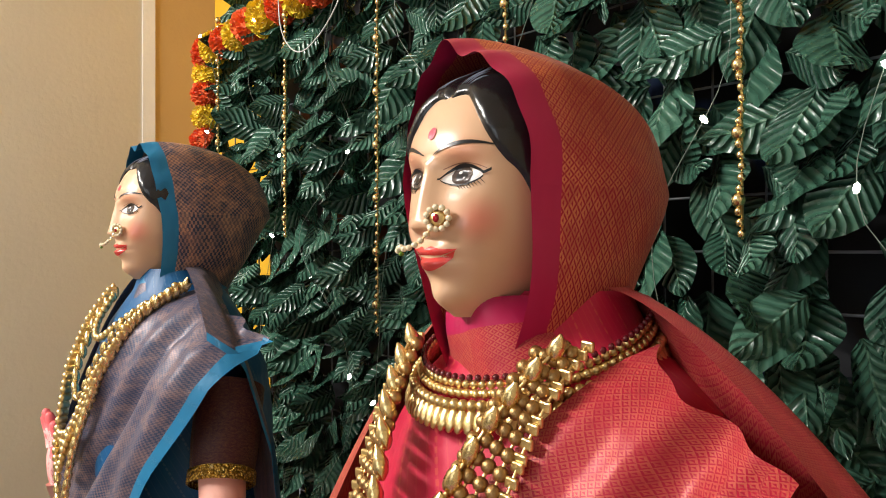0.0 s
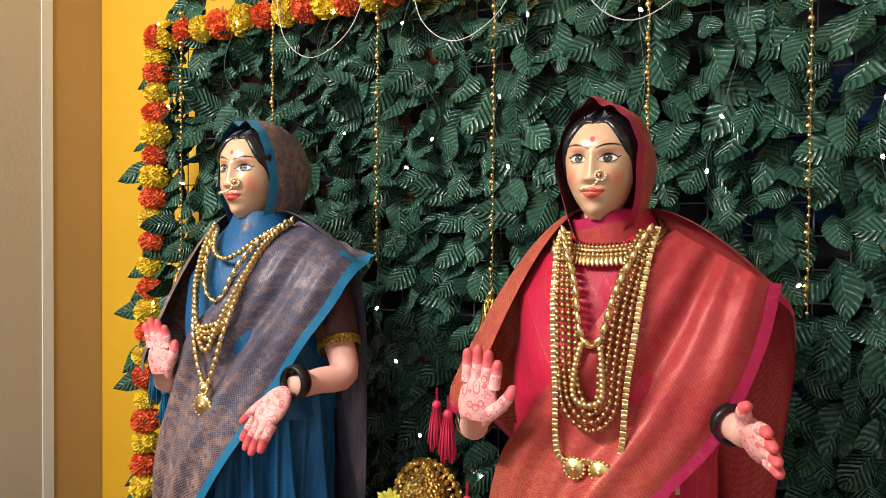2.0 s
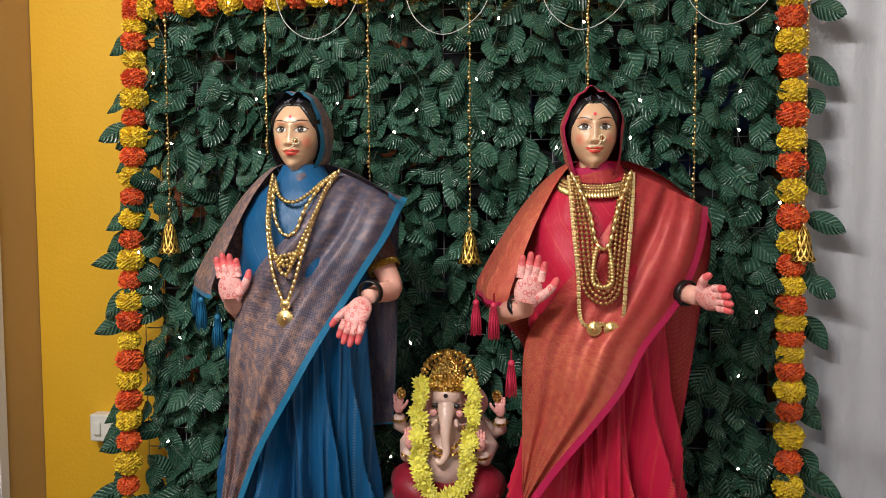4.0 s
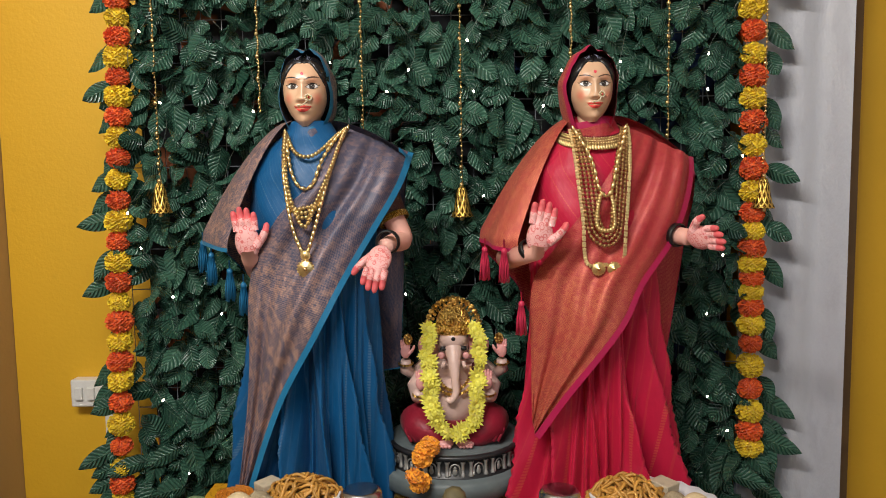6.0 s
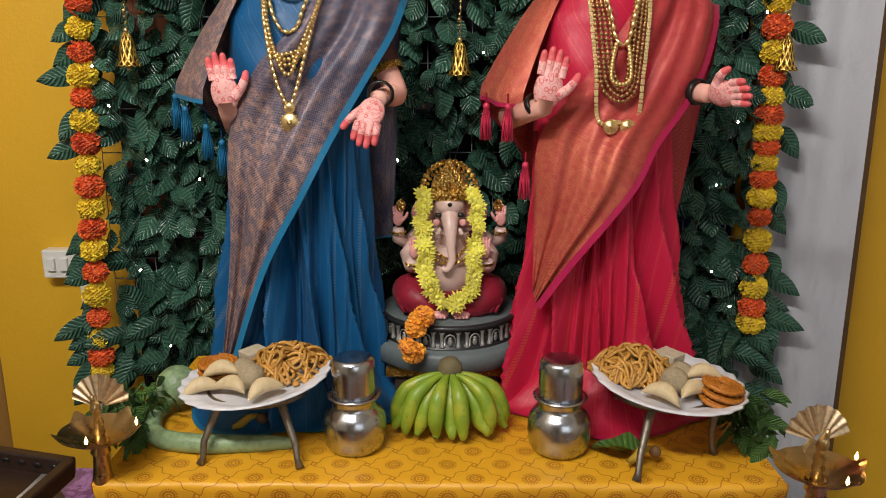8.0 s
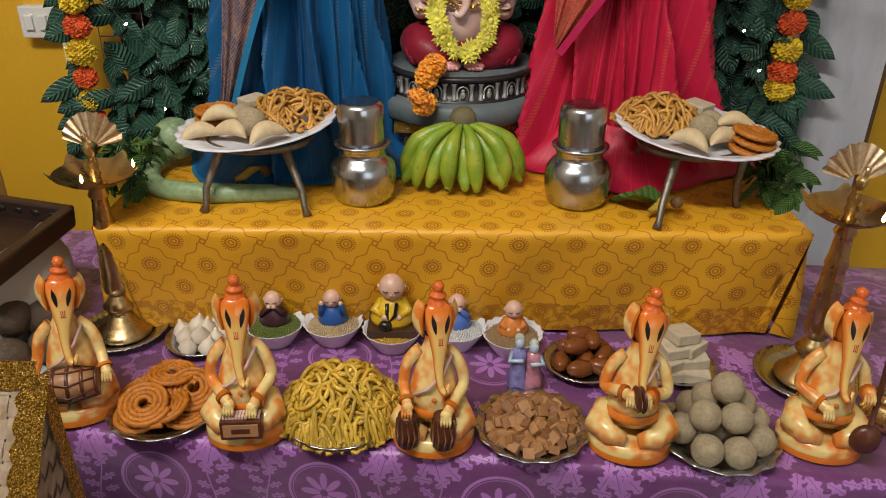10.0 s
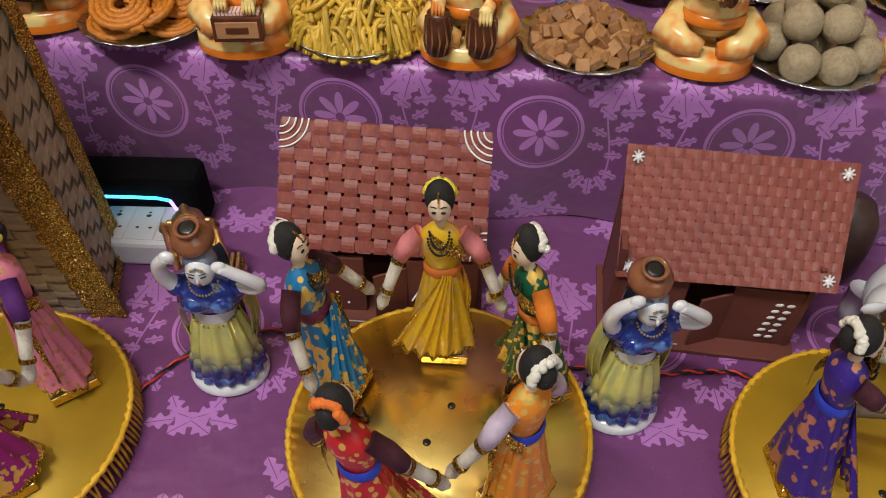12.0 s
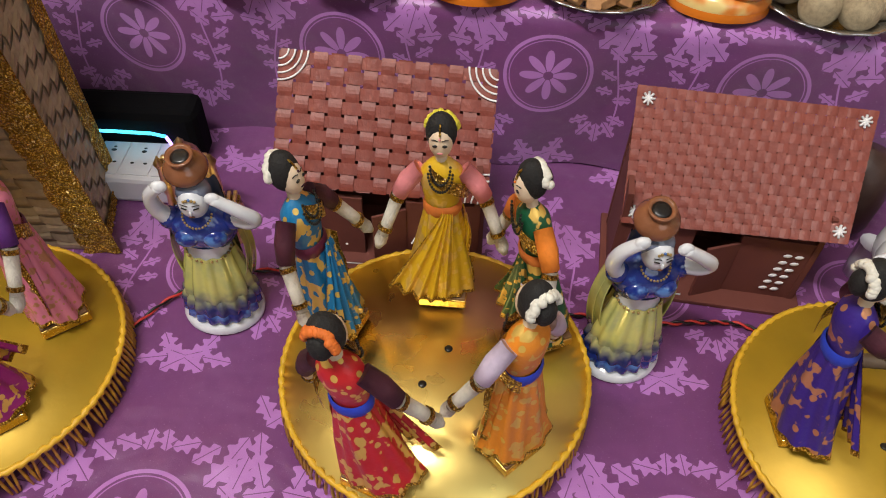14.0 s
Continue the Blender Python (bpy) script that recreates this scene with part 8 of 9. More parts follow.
def doll(x, y, cx, cy, sari, sleeve, flower, sash, word, seed, bend=0.0, **more):
    """A doll on its wooden block, turned to the middle of its turntable."""
    yaw = math.degrees(math.atan2((cx - x), (y - cy)))
    block = thing("doll_block", pose(x, y, DISC, 0, 0, yaw), "small wooden block with gold foil sides", "block", group="doll blocks")
    part("core", PEDESTAL, WOOD_STRIPE, block, "striped wooden top")
    part("foil_band", FOILED, GOLD_SIDE, block, "crinkled gold foil band")
    g = cloth_doll(sari, sleeve, flower, sash, seed, **more)
    thing("cloth_doll", pose(x, y, DISC + 0.0135, 0, bend, 0) @ pose(0, 0, 0, 0, 0, yaw) @ Matrix.Diagonal((0.9, 0.9, 1.08, 1)), "thread-wrapped dancing doll in a %s sari" % word, "doll", group="dancing dolls", geo=g,
          mats=[sari, GOLD_TRIM, sleeve, WOOL_WHITE, DOLL_FACE, BLACK_WOOL, flower, BLACK, sash])


def cloth(name, c):
    return plain(name, c, 0.7, vary=0.15, scale=120)


BLUE_FOIL, YELLOW_FOIL, GREEN_FOIL = foil_print("turquoise_foil_print", (0.01, 0.16, 0.36)), foil_print("yellow_foil_print", (0.66, 0.40, 0.015)), foil_print("green_foil_print", (0.006, 0.08, 0.035))
ORANGE_FOIL, RED_FOIL, PINK_FOIL = foil_print("orange_foil_print", (0.72, 0.24, 0.02)), foil_print("red_foil_print", (0.50, 0.015, 0.02)), foil_print("pink_foil_print", (0.66, 0.20, 0.30), (0.5, 0.25, 0.12), 90)
MAGENTA_FOIL, VIOLET_FOIL = foil_print("magenta_foil_print", (0.28, 0.01, 0.16)), foil_print("violet_foil_print", (0.035, 0.015, 0.22), (0.55, 0.25, 0.12), 45)
PINK_C, MAROON_C, ORANGE_C, LILAC_C, VIOLET_C = cloth("pink_sleeve", (0.75, 0.25, 0.27)), cloth("maroon_sleeve", (0.06, 0.008, 0.02)), cloth("orange_sleeve", (0.78, 0.22, 0.02)), cloth("lilac_sleeve", (0.6, 0.5, 0.65)), cloth("violet_sleeve", (0.09, 0.015, 0.16))
mid = (-0.066, -1.272)
doll(-0.062, -1.178, *mid, YELLOW_FOIL, PINK_C, YELLOW_FLOWER, SASH_ORANGE, "yellow and gold", 1, bend=-2)
doll(0.038, -1.228, *mid, GREEN_FOIL, ORANGE_C, WHITE_FLOWER, SASH_ORANGE, "green and gold", 2, bend=-9)
doll(0.004, -1.352, *mid, ORANGE_FOIL, LILAC_C, WHITE_FLOWER, SASH_BLUE, "orange and gold", 3)
doll(-0.112, -1.386, *mid, RED_FOIL, MAROON_C, ORANGE_FLOWER, SASH_BLUE, "red and gold", 4, bend=-7)
doll(-0.168, -1.232, *mid, BLUE_FOIL, MAROON_C, WHITE_FLOWER, SASH_MAROON, "turquoise and gold", 5, bend=-7)
doll(-0.452, -1.232, -0.525, -1.285, PINK_FOIL, VIOLET_C, YELLOW_FLOWER, SASH_MAROON, "pink", 6)
doll(-0.472, -1.350, -0.525, -1.285, MAGENTA_FOIL, ORANGE_C, WHITE_FLOWER, SASH_MAROON, "magenta and gold", 7)
doll(0.276, -1.318, 0.366, -1.315, VIOLET_FOIL, MAROON_C, WHITE_FLOWER, SASH_BLUE, "violet", 8, bend=-6, arms=((-0.03, -0.045, 0.13), (0.03, -0.045, 0.13)))
doll(0.400, -1.375, 0.366, -1.315, GREEN_FOIL, MAROON_C, WHITE_FLOWER, SASH_ORANGE, "dark green", 9)
thing("brown_pestle", pose(0.322, -1.310, DISC + 0.10, 20, 60, 0), "brown wooden pestle held between dolls", "pestle", geo=Geo().tube([(0, 0, -0.05), (0, 0, -0.04), (0, 0, 0.04), (0, 0, 0.05)], [0.009, 0.0065, 0.0065, 0.009], n=10), mats=plain("grey_brown_stick", (0.16, 0.11, 0.07), 0.6))


# woven huts
def woven_mat(ob, corners, nu, nv, base, dark, label):
    """A mat of interlaced strips between four corners (top left, top right, bottom left, bottom right)."""
    tl, tr, bl, br = (Vector(c) for c in corners)
    mat = weave("red_brown_strip_" + str(nu), base, dark)
    nrm = (tr - tl).cross(bl - tl).normalized()
    if nrm.y > 0:
        nrm = -nrm

    def at(u, v):
        return tl.lerp(tr, u).lerp(bl.lerp(br, u), v)
    mesh = part("mat", Geo(), mat, ob, label)
    rise, half = (0.0013, 0.405) if nu < 20 else (0.0006, 0.44)
    rr = random.Random(nu)
    for k in range(nu):
        g = Geo()
        u = (k + 0.5) / nu
        w = half / nu
        g.grid(lambda a, b: at(u + (a - 0.5) * 2 * w, b) + nrm * (rise * math.sin(math.pi * (b * nv + k)) + 0.0005), 1, nv * 4, smooth=False)
        g.grid(lambda a, b: at(u - (a - 0.5) * 2 * w, b) + nrm * (rise * math.sin(math.pi * (b * nv + k)) - 0.0003), 1, nv * 4, smooth=False)
        part("strip", g, mat, mesh)
    for k in range(nv):
        g = Geo()
        v = (k + 0.5) / nv
        w = half / nv * rr.uniform(0.93, 1.04)
        g.grid(lambda a, b: at(b, v + (a - 0.5) * 2 * w) + nrm * (-rise * math.sin(math.pi * (b * nu + k)) + 0.0005), 1, nu * 4, smooth=False)
        g.grid(lambda a, b: at(b, v - (a - 0.5) * 2 * w) + nrm * (-rise * math.sin(math.pi * (b * nu + k)) - 0.0003), 1, nu * 4, smooth=False)
        part("strip", g, mat, mesh)
    return at, nrm


WHITE_PAINT = plain("white_rangoli_paint", (0.75, 0.74, 0.76), 0.6, vary=0.08)
HUT_BROWN = plain("matt_brown_card", (0.135, 0.036, 0.026), 0.7, vary=0.2, scale=20)


def mark(ob, at, nrm, pts, r=0.0011):
    """A painted stroke on a mat."""
    part("painted_stroke", Geo().tube([at(u, v) + nrm * 0.0024 for u, v in pts], r, n=5), WHITE_PAINT, ob)


def hut(corners, nu, nv, base_rect, label, style):
    ob = thing("woven_hut", pose(0, 0, 0), label, "model hut", group="woven model huts")
    at, nrm = woven_mat(ob, corners, nu, nv, (0.23, 0.052, 0.036), (0.15, 0.030, 0.022), "woven red-brown roof mat")
    x0, x1, y0, y1, rot = base_rect
    m = pose((x0 + x1) / 2, (y0 + y1) / 2, LOW, 0, 0, rot)
    w, d = x1 - x0, y1 - y0
    part("base_board", Geo().box((0, 0, 0.003), (w + 0.012, d + 0.03, 0.006), bevel=0.001, m=m), HUT_BROWN, ob)
    h = 0.135
    part("side_wall", Geo().box((-w / 2 + 0.004, 0.008, h / 2), (0.006, d, h), m=m), HUT_BROWN, ob)
    part("side_wall", Geo().box((w / 2 - 0.004, 0.008, h / 2), (0.006, d, h), m=m), HUT_BROWN, ob)
    part("back_wall", Geo().box((0, d / 2 - 0.0, h / 2 + 0.02), (w, 0.006, h + 0.04), m=m), HUT_BROWN, ob)
    for s in (-1, 1):
        part("front_wall", Geo().box((s * (w / 4 + 0.012), -d / 2 + 0.012, 0.05), (w / 2 - 0.024, 0.006, 0.09), m=m), HUT_BROWN, ob)
    part("door", Geo().box((-0.012, -d / 2 + 0.002, 0.045), (0.038, 0.003, 0.08), m=m @ pose(0, 0, 0, 0, 0, 24)), HUT_BROWN, ob)
    for i in range(5 if style == "arc" else 0):
        part("painted_stroke", Geo().tube([m @ Vector((0.030 + 0.010 * i, -d / 2 + 0.0075, 0.030 + 0.022 * (i % 2))), m @ Vector((0.040 + 0.010 * i, -d / 2 + 0.0075, 0.030 + 0.022 * ((i + 1) % 2)))], 0.0011, n=5), WHITE_PAINT, ob)
    for i in range(4 if style == "arc" else 0):
        part("painted_dot", Geo().ellipsoid(m @ Vector((-0.045 - 0.012 * i, -d / 2 + 0.0085, 0.02 + 0.018 * (i % 2))), (0.0018, 0.001, 0.0018), n=8, k=5), WHITE_PAINT, ob)
    part("painted_line", Geo().tube([m @ Vector((-w / 2 + 0.02, -d / 2 - 0.008, 0.0075)), m @ Vector((-0.02, -d / 2 - 0.009, 0.0075))], 0.0010, n=5), WHITE_PAINT, ob)
    for cu, cv in ((0, 0), (1, 0), (0, 1), (1, 1)):
        su, sv = (1 if cu == 0 else -1), (1 if cv == 0 else -1)
        if style == "arc":
            for r in (0.045, 0.075, 0.105, 0.135):
                mark(ob, at, nrm, [(cu + su * r * math.sin(t * math.pi / 16), cv + sv * r * 1.7 * math.cos(t * math.pi / 16)) for t in range(9)])
        else:
            c = (cu + su * 0.05, cv + sv * 0.09)
            for k in range(4):
                t = k * math.pi / 4
                mark(ob, at, nrm, [(c[0] - 0.028 * math.cos(t), c[1] - 0.05 * math.sin(t)), c, (c[0] + 0.028 * math.cos(t), c[1] + 0.05 * math.sin(t))], 0.0014)
    if style != "arc":
        for i in range(6):
            z = 0.02 + 0.011 * i
            for s in (-1, 1):
                part("painted_leaf", Geo().ellipsoid(m @ Vector((0.074 + s * 0.006 + 0.0015 * i, -d / 2 + 0.0075, z)), (0.0052, 0.0012, 0.0026), n=8, k=5), WHITE_PAINT, ob)


hut([(-0.243, -1.012, 0.518), (-0.015, -1.024, 0.511), (-0.250, -1.104, 0.411), (-0.020, -1.112, 0.402)], 13, 9, (-0.235, -0.025, -1.115, -1.025, -2), "model hut with woven red-brown roof and white painted corners", "arc")
hut([(0.128, -1.030, 0.505), (0.368, -1.054, 0.503), (0.122, -1.122, 0.395), (0.338, -1.162, 0.420)], 24, 13, (0.125, 0.335, -1.140, -1.050, -7), "model hut with fine woven roof and white painted stars", "star")


def pot_bearer(x, y, rz, lean=0.0):
    """A glazed woman carrying a pot on her head: one plain mesh."""
    g = Geo()
    WH, BL, YE, BR, GN = 0, 1, 2, 3, 4
    flat = Matrix.Diagonal((1.0, 0.86, 1.0, 1))
    g.lathe([(0.0, 0.0), (0.041, 0.0), (0.0425, 0.003)], BR, 36, m=flat)
    g.lathe([(0.0425, 0.003), (0.043, 0.008), (0.038, 0.014), (0.0, 0.015)], WH, 36, m=flat)
    g.lathe([(0.036, 0.013), (0.040, 0.020), (0.0385, 0.030), (0.034, 0.036)], BL, 90, wave=0.05, lobes=18, m=flat)
    g.lathe([(0.0385, 0.030), (0.0392, 0.036), (0.0365, 0.046), (0.033, 0.050)], YE, 90, wave=0.055, lobes=18, m=flat)
    g.lathe([(0.0345, 0.048), (0.0335, 0.060), (0.0295, 0.080), (0.0250, 0.098), (0.0235, 0.108)], YE, 72, wave=0.06, lobes=12, m=flat)
    # veil falling on both sides
    for s in (-1, 1):
        g.grid(lambda a, b, s=s: (s * (0.022 + 0.013 * math.sin(math.pi * min(1.0, (1 - b) * 0.8 + 0.1)) + 0.008 * a * (1 - b)), -0.004 + 0.022 * a - 0.004 * math.sin(a * 12), 0.052 - 0.010 * a + 0.108 * b), 16, 16, YE)
    g.grid(lambda a, b: ((0.032 - 0.012 * b) * math.sin((a - 0.5) * 2.6), 0.010 + (0.020 - 0.006 * b) * math.cos((a - 0.5) * 2.6), 0.03 + 0.15 * b + 0.004 * math.sin(a * 18)), 24, 12, YE)
    g.lathe([(0.0225, 0.104), (0.0215, 0.114), (0.0225, 0.122)], WH, 28, m=flat)
    g.lathe([(0.0215, 0.118), (0.0270, 0.130), (0.0295, 0.142), (0.0270, 0.152), (0.0170, 0.161), (0.008, 0.168)], BL, 30, m=Matrix.Diagonal((1.14, 0.78, 1, 1)))
    for s in (-1, 1):
        g.ellipsoid((s * 0.0125, -0.0165, 0.137), (0.0125, 0.0100, 0.0110), BL, 14, 10)
        g.ellipsoid((s * 0.029, -0.003, 0.149), (0.0115, 0.0110, 0.0120), BL, 14, 10)
    g.ellipsoid((-0.001, -0.010, 0.178), (0.0140, 0.0135, 0.0172), WH, 20, 14)
    g.ellipsoid((-0.001, -0.003, 0.184), (0.0162, 0.0150, 0.0165), YE, 20, 14)
    # tilted pot; a black disc in its mouth stands for the shade inside
    jar = pose(-0.004, 0.006, 0.196, 14, -4, 0) @ Matrix.Diagonal((0.80, 0.80, 0.72, 1))
    g.lathe([(0.0, 0.0), (0.013, 0.0), (0.0225, 0.008), (0.0255, 0.016), (0.0240, 0.024), (0.0165, 0.032), (0.0125, 0.035), (0.0120, 0.038), (0.0150, 0.042), (0.0155, 0.045), (0.0115, 0.0445), (0.0100, 0.036), (0.0, 0.034)], BR, 32, m=jar)
    g.ellipsoid((0, 0, 0.0415), (0.0108, 0.0108, 0.0012), 5, 16, 5, jar)
    # one arm raised to the pot, one bent with the hand at the brow
    for pts in ([(-0.031, -0.004, 0.152), (-0.038, -0.008, 0.168), (-0.036, -0.014, 0.190), (-0.024, -0.020, 0.206)], [(0.031, -0.004, 0.152), (0.045, -0.010, 0.153), (0.052, -0.013, 0.160), (0.040, -0.017, 0.174), (0.019, -0.018, 0.190)]):
        g.tube([spline(pts, i / 18) for i in range(19)], [0.0088 - 0.00018 * i for i in range(19)], WH, 14)
        g.ellipsoid(pts[-1], (0.0075, 0.005, 0.0065), WH, 10, 8)
    for s in (-1, 1):
        g.tube([(s * 0.003 - 0.001, -0.0235, 0.181), (s * 0.008 - 0.001, -0.0222, 0.182)], 0.0007, 5, 5)
        g.tube([(s * 0.002 - 0.001, -0.0230, 0.1845), (s * 0.009 - 0.001, -0.0212, 0.1855)], 0.0004, 5, 5)
    g.ellipsoid((-0.001, -0.0228, 0.171), (0.003, 0.001, 0.0012), BR, 8, 5)
    g.ellipsoid((-0.001, -0.0240, 0.1765), (0.0016, 0.0018, 0.0034), WH, 8, 6)
    for i in range(15):
        t = math.pi * i / 14
        g.ellipsoid((0.0225 * math.cos(t), -0.004 - 0.0165 * math.sin(t), 0.112 - 0.008 * math.sin(t)), 0.0016, GN, 6, 4)
        g.ellipsoid((0.0135 * math.cos(t), -0.012 - 0.0115 * math.sin(t), 0.164 - 0.008 * math.sin(t)), 0.0013, GN, 6, 4)
    for i in range(5):
        g.ellipsoid((-0.006 + 0.0025 * i, -0.0215, 0.191 - 0.0010 * abs(i - 2)), 0.0015, GN if i != 2 else BL, 6, 4)
    yel = Mat("yellow_green_glaze", (0.56, 0.54, 0.16), 0.12, Coat_Weight=0.5)
    yel.mix(yel.ramp(yel.noise(35, 3), 0.42, 0.65) * 0.7, (0.36, 0.40, 0.16))
    low = yel.xyz()[2] + (yel.noise(60, 2) - 0.5) * 0.03
    yel.mix(yel.ramp(low, 0.066, 0.034), (0.012, 0.025, 0.13))
    yel.mix(yel.ramp(low, 0.135, 0.160) * 0.75, (0.02, 0.05, 0.26))
    blu = Mat("cobalt_glaze", (0.010, 0.026, 0.19), 0.1, Coat_Weight=0.5)
    blu.mix(blu.ramp(blu.noise(55, 3), 0.48, 0.66) * 0.8, (0.10, 0.24, 0.55))
    thing("pot_bearer_figurine", pose(x, y, LOW, 0, 0, rz) @ Matrix(((1, 0, lean, 0), (0, 1, 0, 0), (0, 0, 1, 0), (0, 0, 0, 1))), "glazed blue and yellow porcelain woman carrying a pot", "figurine", group="pot bearer figurines", geo=g,
          mats=[plain("white_porcelain_glaze", (0.66, 0.68, 0.72), 0.12, vary=0.08, Coat_Weight=0.5), blu.done(), yel.done(), plain("brown_pot_glaze", (0.22, 0.085, 0.04), 0.15, vary=0.3), plain("dark_gold_dots", (0.3, 0.2, 0.06), 0.3), BLACK])


pot_bearer(-0.300, -1.190, 4, 0.08)
pot_bearer(0.124, -1.226, 10)


def throne():
    ob = thing("gold_throne", pose(-0.350, -1.075, LOW, 0, 0, 8) @ Matrix.Diagonal((0.9, 0.9, 0.85, 1)), "small ornate golden throne with striped seat", "throne")
    part("seat", Geo().box((0.01, 0.0, 0.03), (0.075, 0.06, 0.012), bevel=0.002), GOLD_TRIM, ob)
    for i in range(9):
        part("slat", Geo().box((-0.022 + 0.008 * i, 0.004, 0.040), (0.005, 0.054, 0.006), bevel=0.001), GOLD, ob)
    for x in (-0.024, 0.044):
        for y in (-0.026, 0.026):
            part("leg", Geo().lathe([(0.006, 0.0), (0.004, 0.008), (0.006, 0.016), (0.004, 0.024)], n=10, m=pose(x, y, 0)), GOLD, ob)
    bk = part("backrest", Geo().box((-0.008, 0.026, 0.080), (0.058, 0.008, 0.075), bevel=0.003), GOLD, ob)
    part("finial", Geo().lathe([(0.022, 0.112), (0.020, 0.122), (0.012, 0.132), (0.005, 0.137), (0.006, 0.142), (0.0, 0.150)], n=18, m=pose(-0.008, 0.024, 0)), GOLD, bk)
    for s in (-1, 1):
        part("post", Geo().lathe([(0.006, 0.03), (0.004, 0.05), (0.006, 0.06), (0.004, 0.10), (0.007, 0.108), (0.0, 0.122)], n=10, m=pose(-0.008 + s * 0.032, 0.022, 0)), GOLD, bk)


throne()


def power_strip():
    ob = thing("power_strip", pose(-0.440, -1.000, LOW, 0, 0, -2), "pale grey power strip with round-pin sockets", "power strip")
    grey = plain("pale_grey_plastic", (0.55, 0.56, 0.60), 0.35, vary=0.05)
    part("body", Geo().box((0, 0, 0.021), (0.112, 0.075, 0.040), bevel=0.006), grey, ob)
    for i in range(3):
        sx = -0.038 + 0.038 * i
        soc = part("socket", Geo().box((sx, -0.002, 0.0415), (0.034, 0.056, 0.002), bevel=0.0006), grey, ob)
        # no real holes: black discs on the plate stand for their shade
        for dx, dy, r in ((0, 0.013, 0.0036), (-0.008, -0.008, 0.0026), (0.008, -0.008, 0.0026), (0.0, 0.019, 0.0022)):
            part("pin_hole", Geo().ellipsoid((sx + dx, dy - 0.002, 0.0425), (r, r * 0.7, 0.0008), n=10, k=5), BLACK, soc)
    box = thing("black_speaker", pose(-0.475, -0.946, LOW), "black box speaker with a glowing coloured light line", "speaker")
    part("case", Geo().box((0, 0, 0.045), (0.20, 0.05, 0.086), bevel=0.012), plain("matt_black_plastic", (0.004, 0.004, 0.005), 0.9, Specular_IOR_Level=0.1), box)
    cols = [(0.1, 0.7, 1.0), (0.08, 0.55, 1.0), (0.06, 0.75, 1.0), (0.06, 0.5, 1.0), (0.5, 0.3, 1.0), (0.9, 0.15, 0.8)]
    pts = [(-0.10, -0.030, 0.062), (-0.045, -0.030, 0.062), (0.0, -0.030, 0.062), (0.045, -0.030, 0.061), (0.062, -0.030, 0.057), (0.072, -0.032, 0.030)]
    for i in range(5):
        part("light_line", Geo().tube([Vector(pts[i]), Vector(pts[i]).lerp(Vector(pts[i + 1]), 0.5), pts[i + 1]], 0.0022, n=8), glow("coloured_light_%d" % i, cols[i], 2.2), box, "glowing coloured strip")


power_strip()


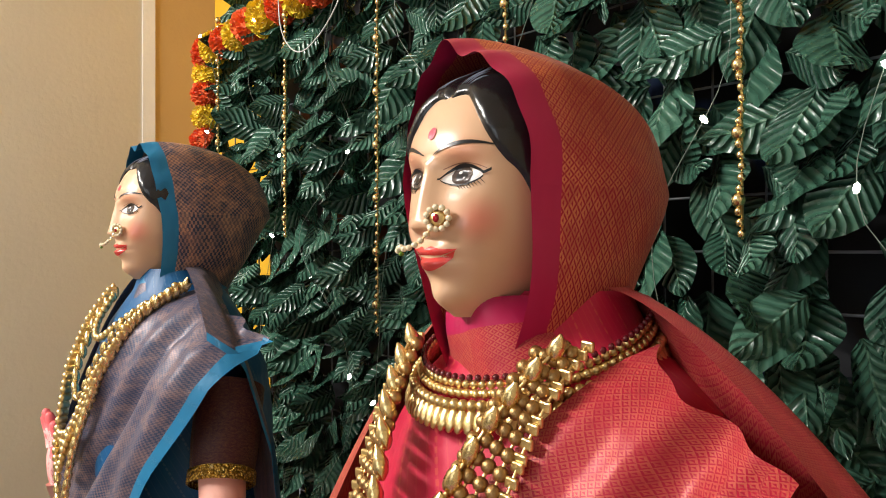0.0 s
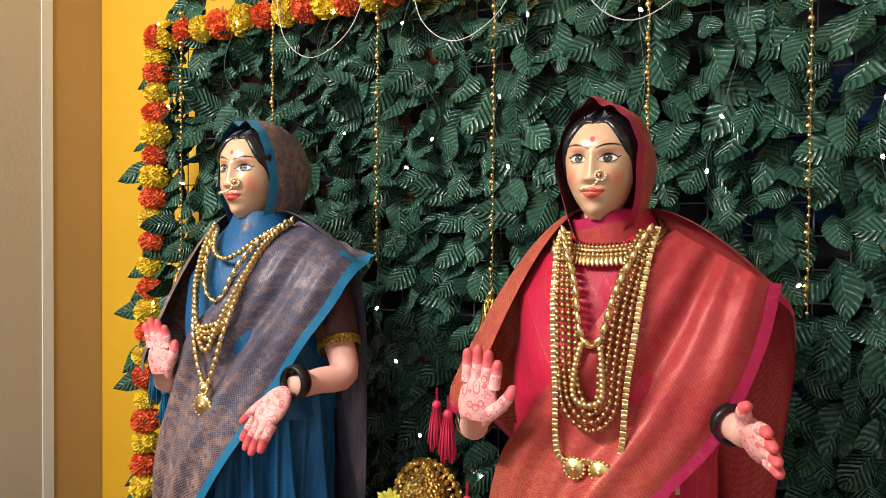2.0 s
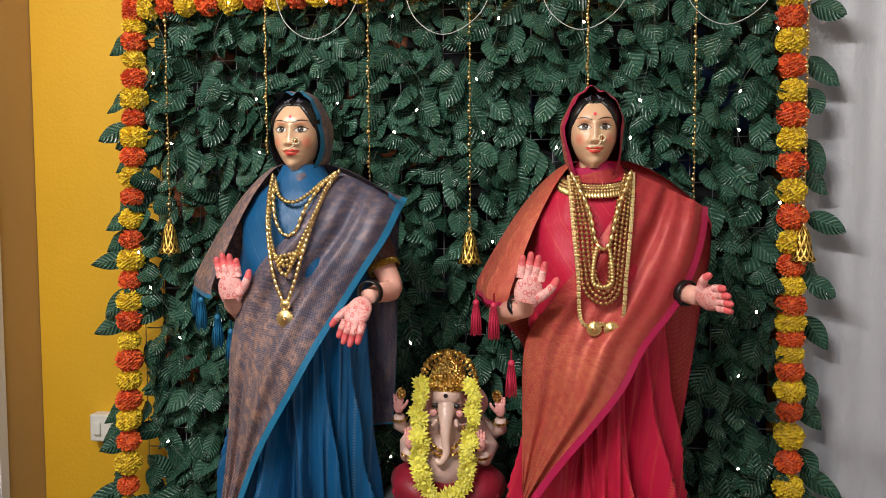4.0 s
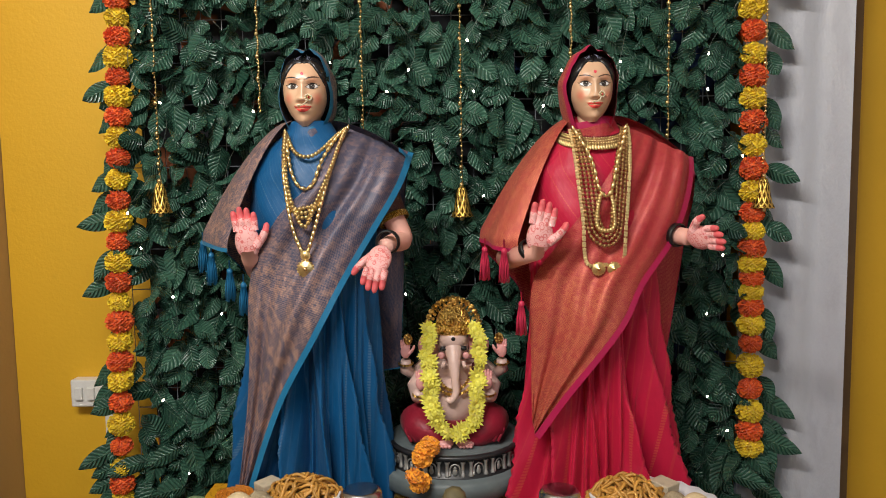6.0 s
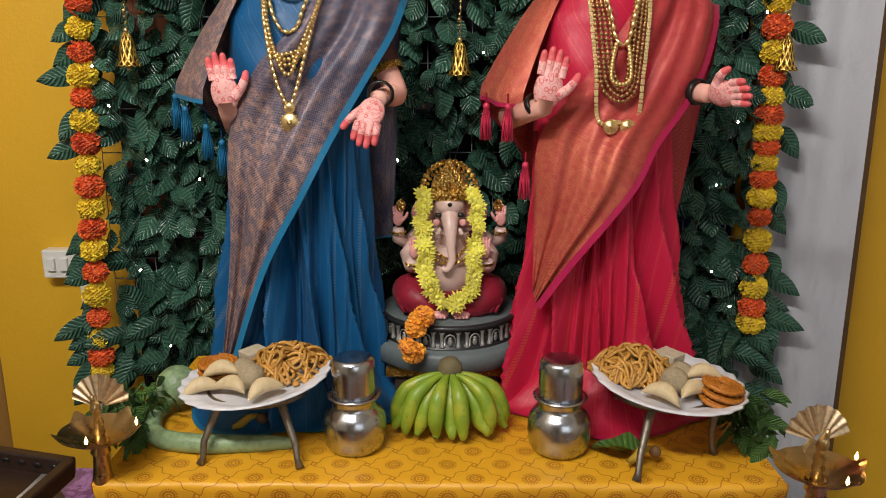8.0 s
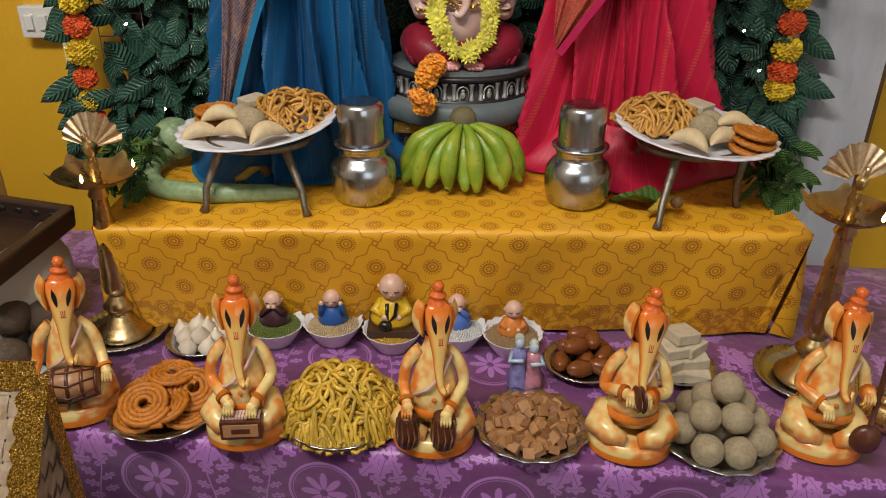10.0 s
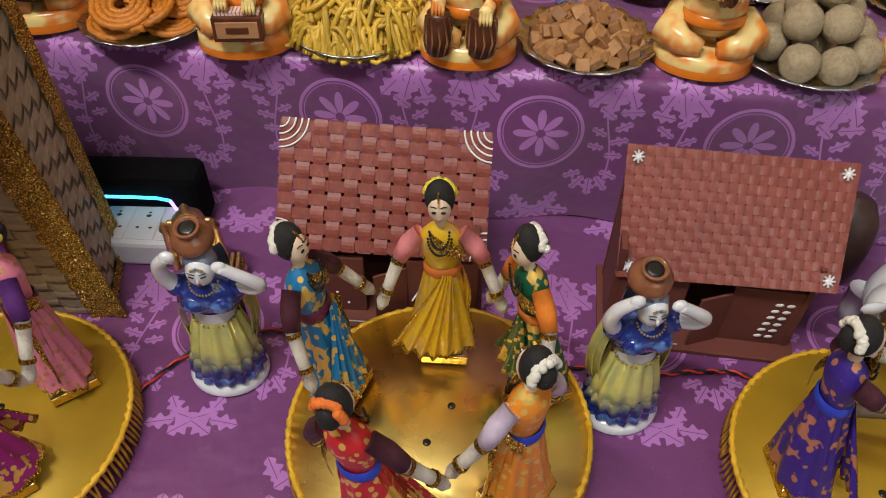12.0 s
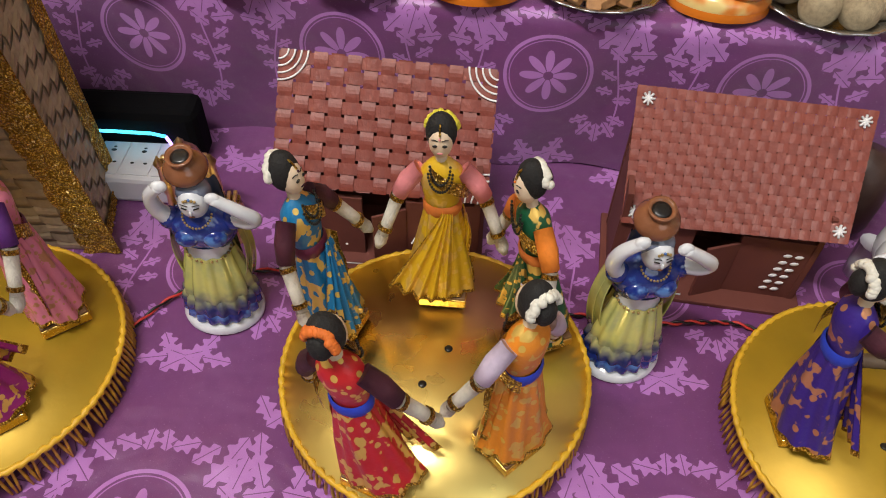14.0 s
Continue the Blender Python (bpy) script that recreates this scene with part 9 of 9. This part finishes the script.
def gold_hut():
    """The tall A-shaped hut of pale woven strips with gold edging."""
    ob = thing("gold_trimmed_hut", pose(0, 0, 0), "tall model hut of pale woven strips with gold trim", "model hut")
    pale = weave("pale_palm_strip", (0.36, 0.27, 0.18), (0.24, 0.16, 0.09))
    x0 = -0.88
    tf, tb, bf, bb = Vector((-0.492, -1.112, 0.605)), Vector((-0.478, -1.02, 0.725)), Vector((-0.458, -1.115, LOW)), Vector((-0.480, -1.007, LOW))
    front = [Vector((x0, tf.y, tf.z)), tf, Vector((x0, bf.y, LOW)), bf]
    side = [tf, tb, bf, bb]

    def pane(name, q, nu, nv, w):
        def at(u, v):
            return q[0].lerp(q[1], u).lerp(q[2].lerp(q[3], u), v)
        nrm = (q[3] - q[0]).cross(q[2] - q[1]).normalized()
        if nrm.dot(Vector((0.6, -1, 0.4))) < 0:
            nrm = -nrm
        base = part(name, Geo().grid(lambda a, b: at(a, b) - nrm * 0.004, 6, 12), plain("brown_backing_card", (0.22, 0.13, 0.07), 0.7), ob)
        for k in range(nv):
            v = (k + 0.5) / nv
            g = Geo().grid(lambda a, b: at(b, v + (a - 0.5) * 0.88 / nv) + nrm * 0.0018 * math.sin(math.pi * (b * nu + k)), 1, nu * 3, smooth=False)
            part("strip", g, pale, base)
        for k in range(nu):
            u = (k + 0.5) / nu
            g = Geo().grid(lambda a, b: at(u + (a - 0.5) * 0.93 / nu, b) - nrm * 0.0018 * math.sin(math.pi * (b * nv + k)), 1, nv * 3, smooth=False)
            part("strip", g, pale, base)
        return at, nrm
    at, nrm = pane("front_panel", front, 16, 22, 0)

    def trim(pts, width, nrm, scallop=0.0):
        g = Geo()
        d = (pts[-1] - pts[0]).normalized()
        s = d.cross(nrm).normalized()

        def fn(a, b):
            p = spline(pts, a)
            e = width * (1 + scallop * abs(math.sin(a * 30))) if b > 0.5 else width
            return p + s * (b - 0.5) * e + nrm * (0.004 + 0.002 * math.sin(a * 90) * math.sin(b * 9))
        g.grid(fn, 120, 6)
        part("gold_trim", g, GOLD_TRIM, ob, "glittering gold edging")
    trim([at(1, 0), at(1, 0.5), at(1, 1)], 0.040, nrm, 0.3)
    trim([at(0, 0.012), at(0.5, 0.012), at(1, 0.012)], 0.034, nrm, 0.3)
    ats, ns = pane("side_panel", side, 6, 22, 0)
    trim([ats(0.93, 0), ats(0.93, 0.5), ats(0.93, 1)], 0.022, ns, 0.3)
    trim([ats(0, 0.97), ats(0.5, 0.97), ats(1, 0.97)], 0.016, ns, 0.2)
    trim([ats(0.1, 0), ats(0.1, 0.5), ats(0.1, 1)], 0.018, ns, 0.2)
    # projecting roof with fringe
    roof = [Vector((x0, tb.y, 0.732)), Vector((-0.484, tb.y, 0.732)), Vector((x0, -1.165, 0.542)), Vector((-0.486, -1.165, 0.542))]
    ar, nr = pane("roof_panel", roof, 14, 10, 0)
    trim([ar(1, 0), ar(1, 0.5), ar(1, 1)], 0.030, nr, 0.35)
    trim([ar(0, 1), ar(0.5, 1), ar(1, 1)], 0.030, nr, 0.2)
    trim([ar(0, 0), ar(0.5, 0), ar(1, 0)], 0.030, nr, 0.2)
    for i in range(40):
        p = ar(1 - i / 60, 1.02)
        part("fringe_tassel", Geo().tube([p, p + Vector((0, -0.004, -0.02)), p + Vector((0.001 * math.sin(i), 0.0, -0.044))], [0.0016, 0.002, 0.0014], n=5), SASH_MAROON if i % 3 else WHITE_PAINT, ob)
    for k in (0.22, 0.5, 0.78):
        p, q = at(0.80, 0.45 + k * 0.5), at(0.15, 0.45 + k * 0.5)
        part("maroon_braid", Geo().tube([p + nrm * 0.005, q + nrm * 0.005], 0.0028, n=6), SASH_MAROON, ob)
    part("maroon_braid", Geo().tube([at(0.86, 0.42) + nrm * 0.005, at(0.80, 1.0) + nrm * 0.005], 0.003, n=6), SASH_MAROON, ob)


gold_hut()


def cow():
    g = Geo()
    WH, BR, BK, RD = 0, 1, 2, 3
    g.ellipsoid((0.055, 0.02, 0.07), (0.075, 0.05, 0.055), WH, 24, 16)
    g.tube([(0.0, -0.005, 0.08), (-0.022, -0.02, 0.10), (-0.03, -0.035, 0.112)], [0.036, 0.030, 0.026], WH, 18)
    g.ellipsoid((-0.028, -0.045, 0.112), (0.024, 0.030, 0.030), BR, 20, 14)
    g.ellipsoid((-0.030, -0.070, 0.096), (0.020, 0.020, 0.018), WH, 18, 12)
    g.ellipsoid((-0.030, -0.086, 0.090), (0.014, 0.006, 0.009), RD, 14, 8)
    for s in (-1, 1):
        g.ellipsoid((-0.028 + s * 0.022, -0.062, 0.118), (0.004, 0.006, 0.006), BK, 10, 8)
        g.ellipsoid((-0.028 + s * 0.034, -0.032, 0.124), (0.014, 0.005, 0.008), WH, 10, 8)
        g.tube([(-0.028 + s * 0.014, -0.036, 0.138), (-0.028 + s * 0.02, -0.036, 0.152), (-0.028 + s * 0.014, -0.04, 0.164)], [0.006, 0.0045, 0.0015], BK, 8)
    for x in (0.0, 0.10):
        for y in (-0.015, 0.05):
            g.tube([(x, y, 0.05), (x - 0.003, y, 0.02), (x, y, 0.0)], [0.017, 0.013, 0.015], WH, 12)
    thing("cow_figurine", pose(0.424, -1.145, LOW, 0, 0, 6), "glazed white and brown porcelain cow with painted face", "figurine", geo=g,
          mats=[plain("white_cow_glaze", (0.62, 0.64, 0.68), 0.1, vary=0.1, Coat_Weight=0.5), plain("brown_cow_glaze", (0.11, 0.045, 0.035), 0.1, vary=0.5, scale=20, Coat_Weight=0.5), BLACK, MARK_RED])
    thing("brown_bottle", pose(0.410, -1.020, LOW) @ Matrix.Diagonal((0.75, 0.75, 0.78, 1)), "dark brown rounded clay pot behind the hut", "pot", geo=Geo().lathe([(0.0, 0.0), (0.035, 0.0), (0.048, 0.03), (0.05, 0.08), (0.045, 0.12), (0.03, 0.15), (0.0, 0.16)], n=24), mats=plain("dark_brown_clay", (0.05, 0.022, 0.016), 0.5))


cow()

# twisted red and black wires
for pts in ([(-0.40, -1.235, 0.004), (-0.365, -1.185, 0.005), (-0.32, -1.15, 0.005), (-0.25, -1.135, 0.005), (-0.18, -1.14, 0.006), (-0.13, -1.15, 0.006), (-0.08, -1.18, 0.006)], [(0.05, -1.185, 0.006), (0.10, -1.18, 0.006), (0.16, -1.188, 0.006), (0.22, -1.182, 0.006), (0.27, -1.185, 0.006), (0.32, -1.22, 0.006)]):
    ob = thing("twisted_wire", pose(0, 0, LOW), "thin twisted red and black electric wire", "wire", group="twisted wires")
    for k, mt in ((0, BLACK), (1, MARK_RED)):
        line = []
        for i in range(181):
            p = spline(pts, i / 180)
            t = i * 0.35 + k * math.pi
            line.append(p + Vector((0, 0.0016 * math.cos(t), 0.0016 * math.sin(t))))
        part("strand", Geo().tube(line, 0.0015, n=5), mt, ob)
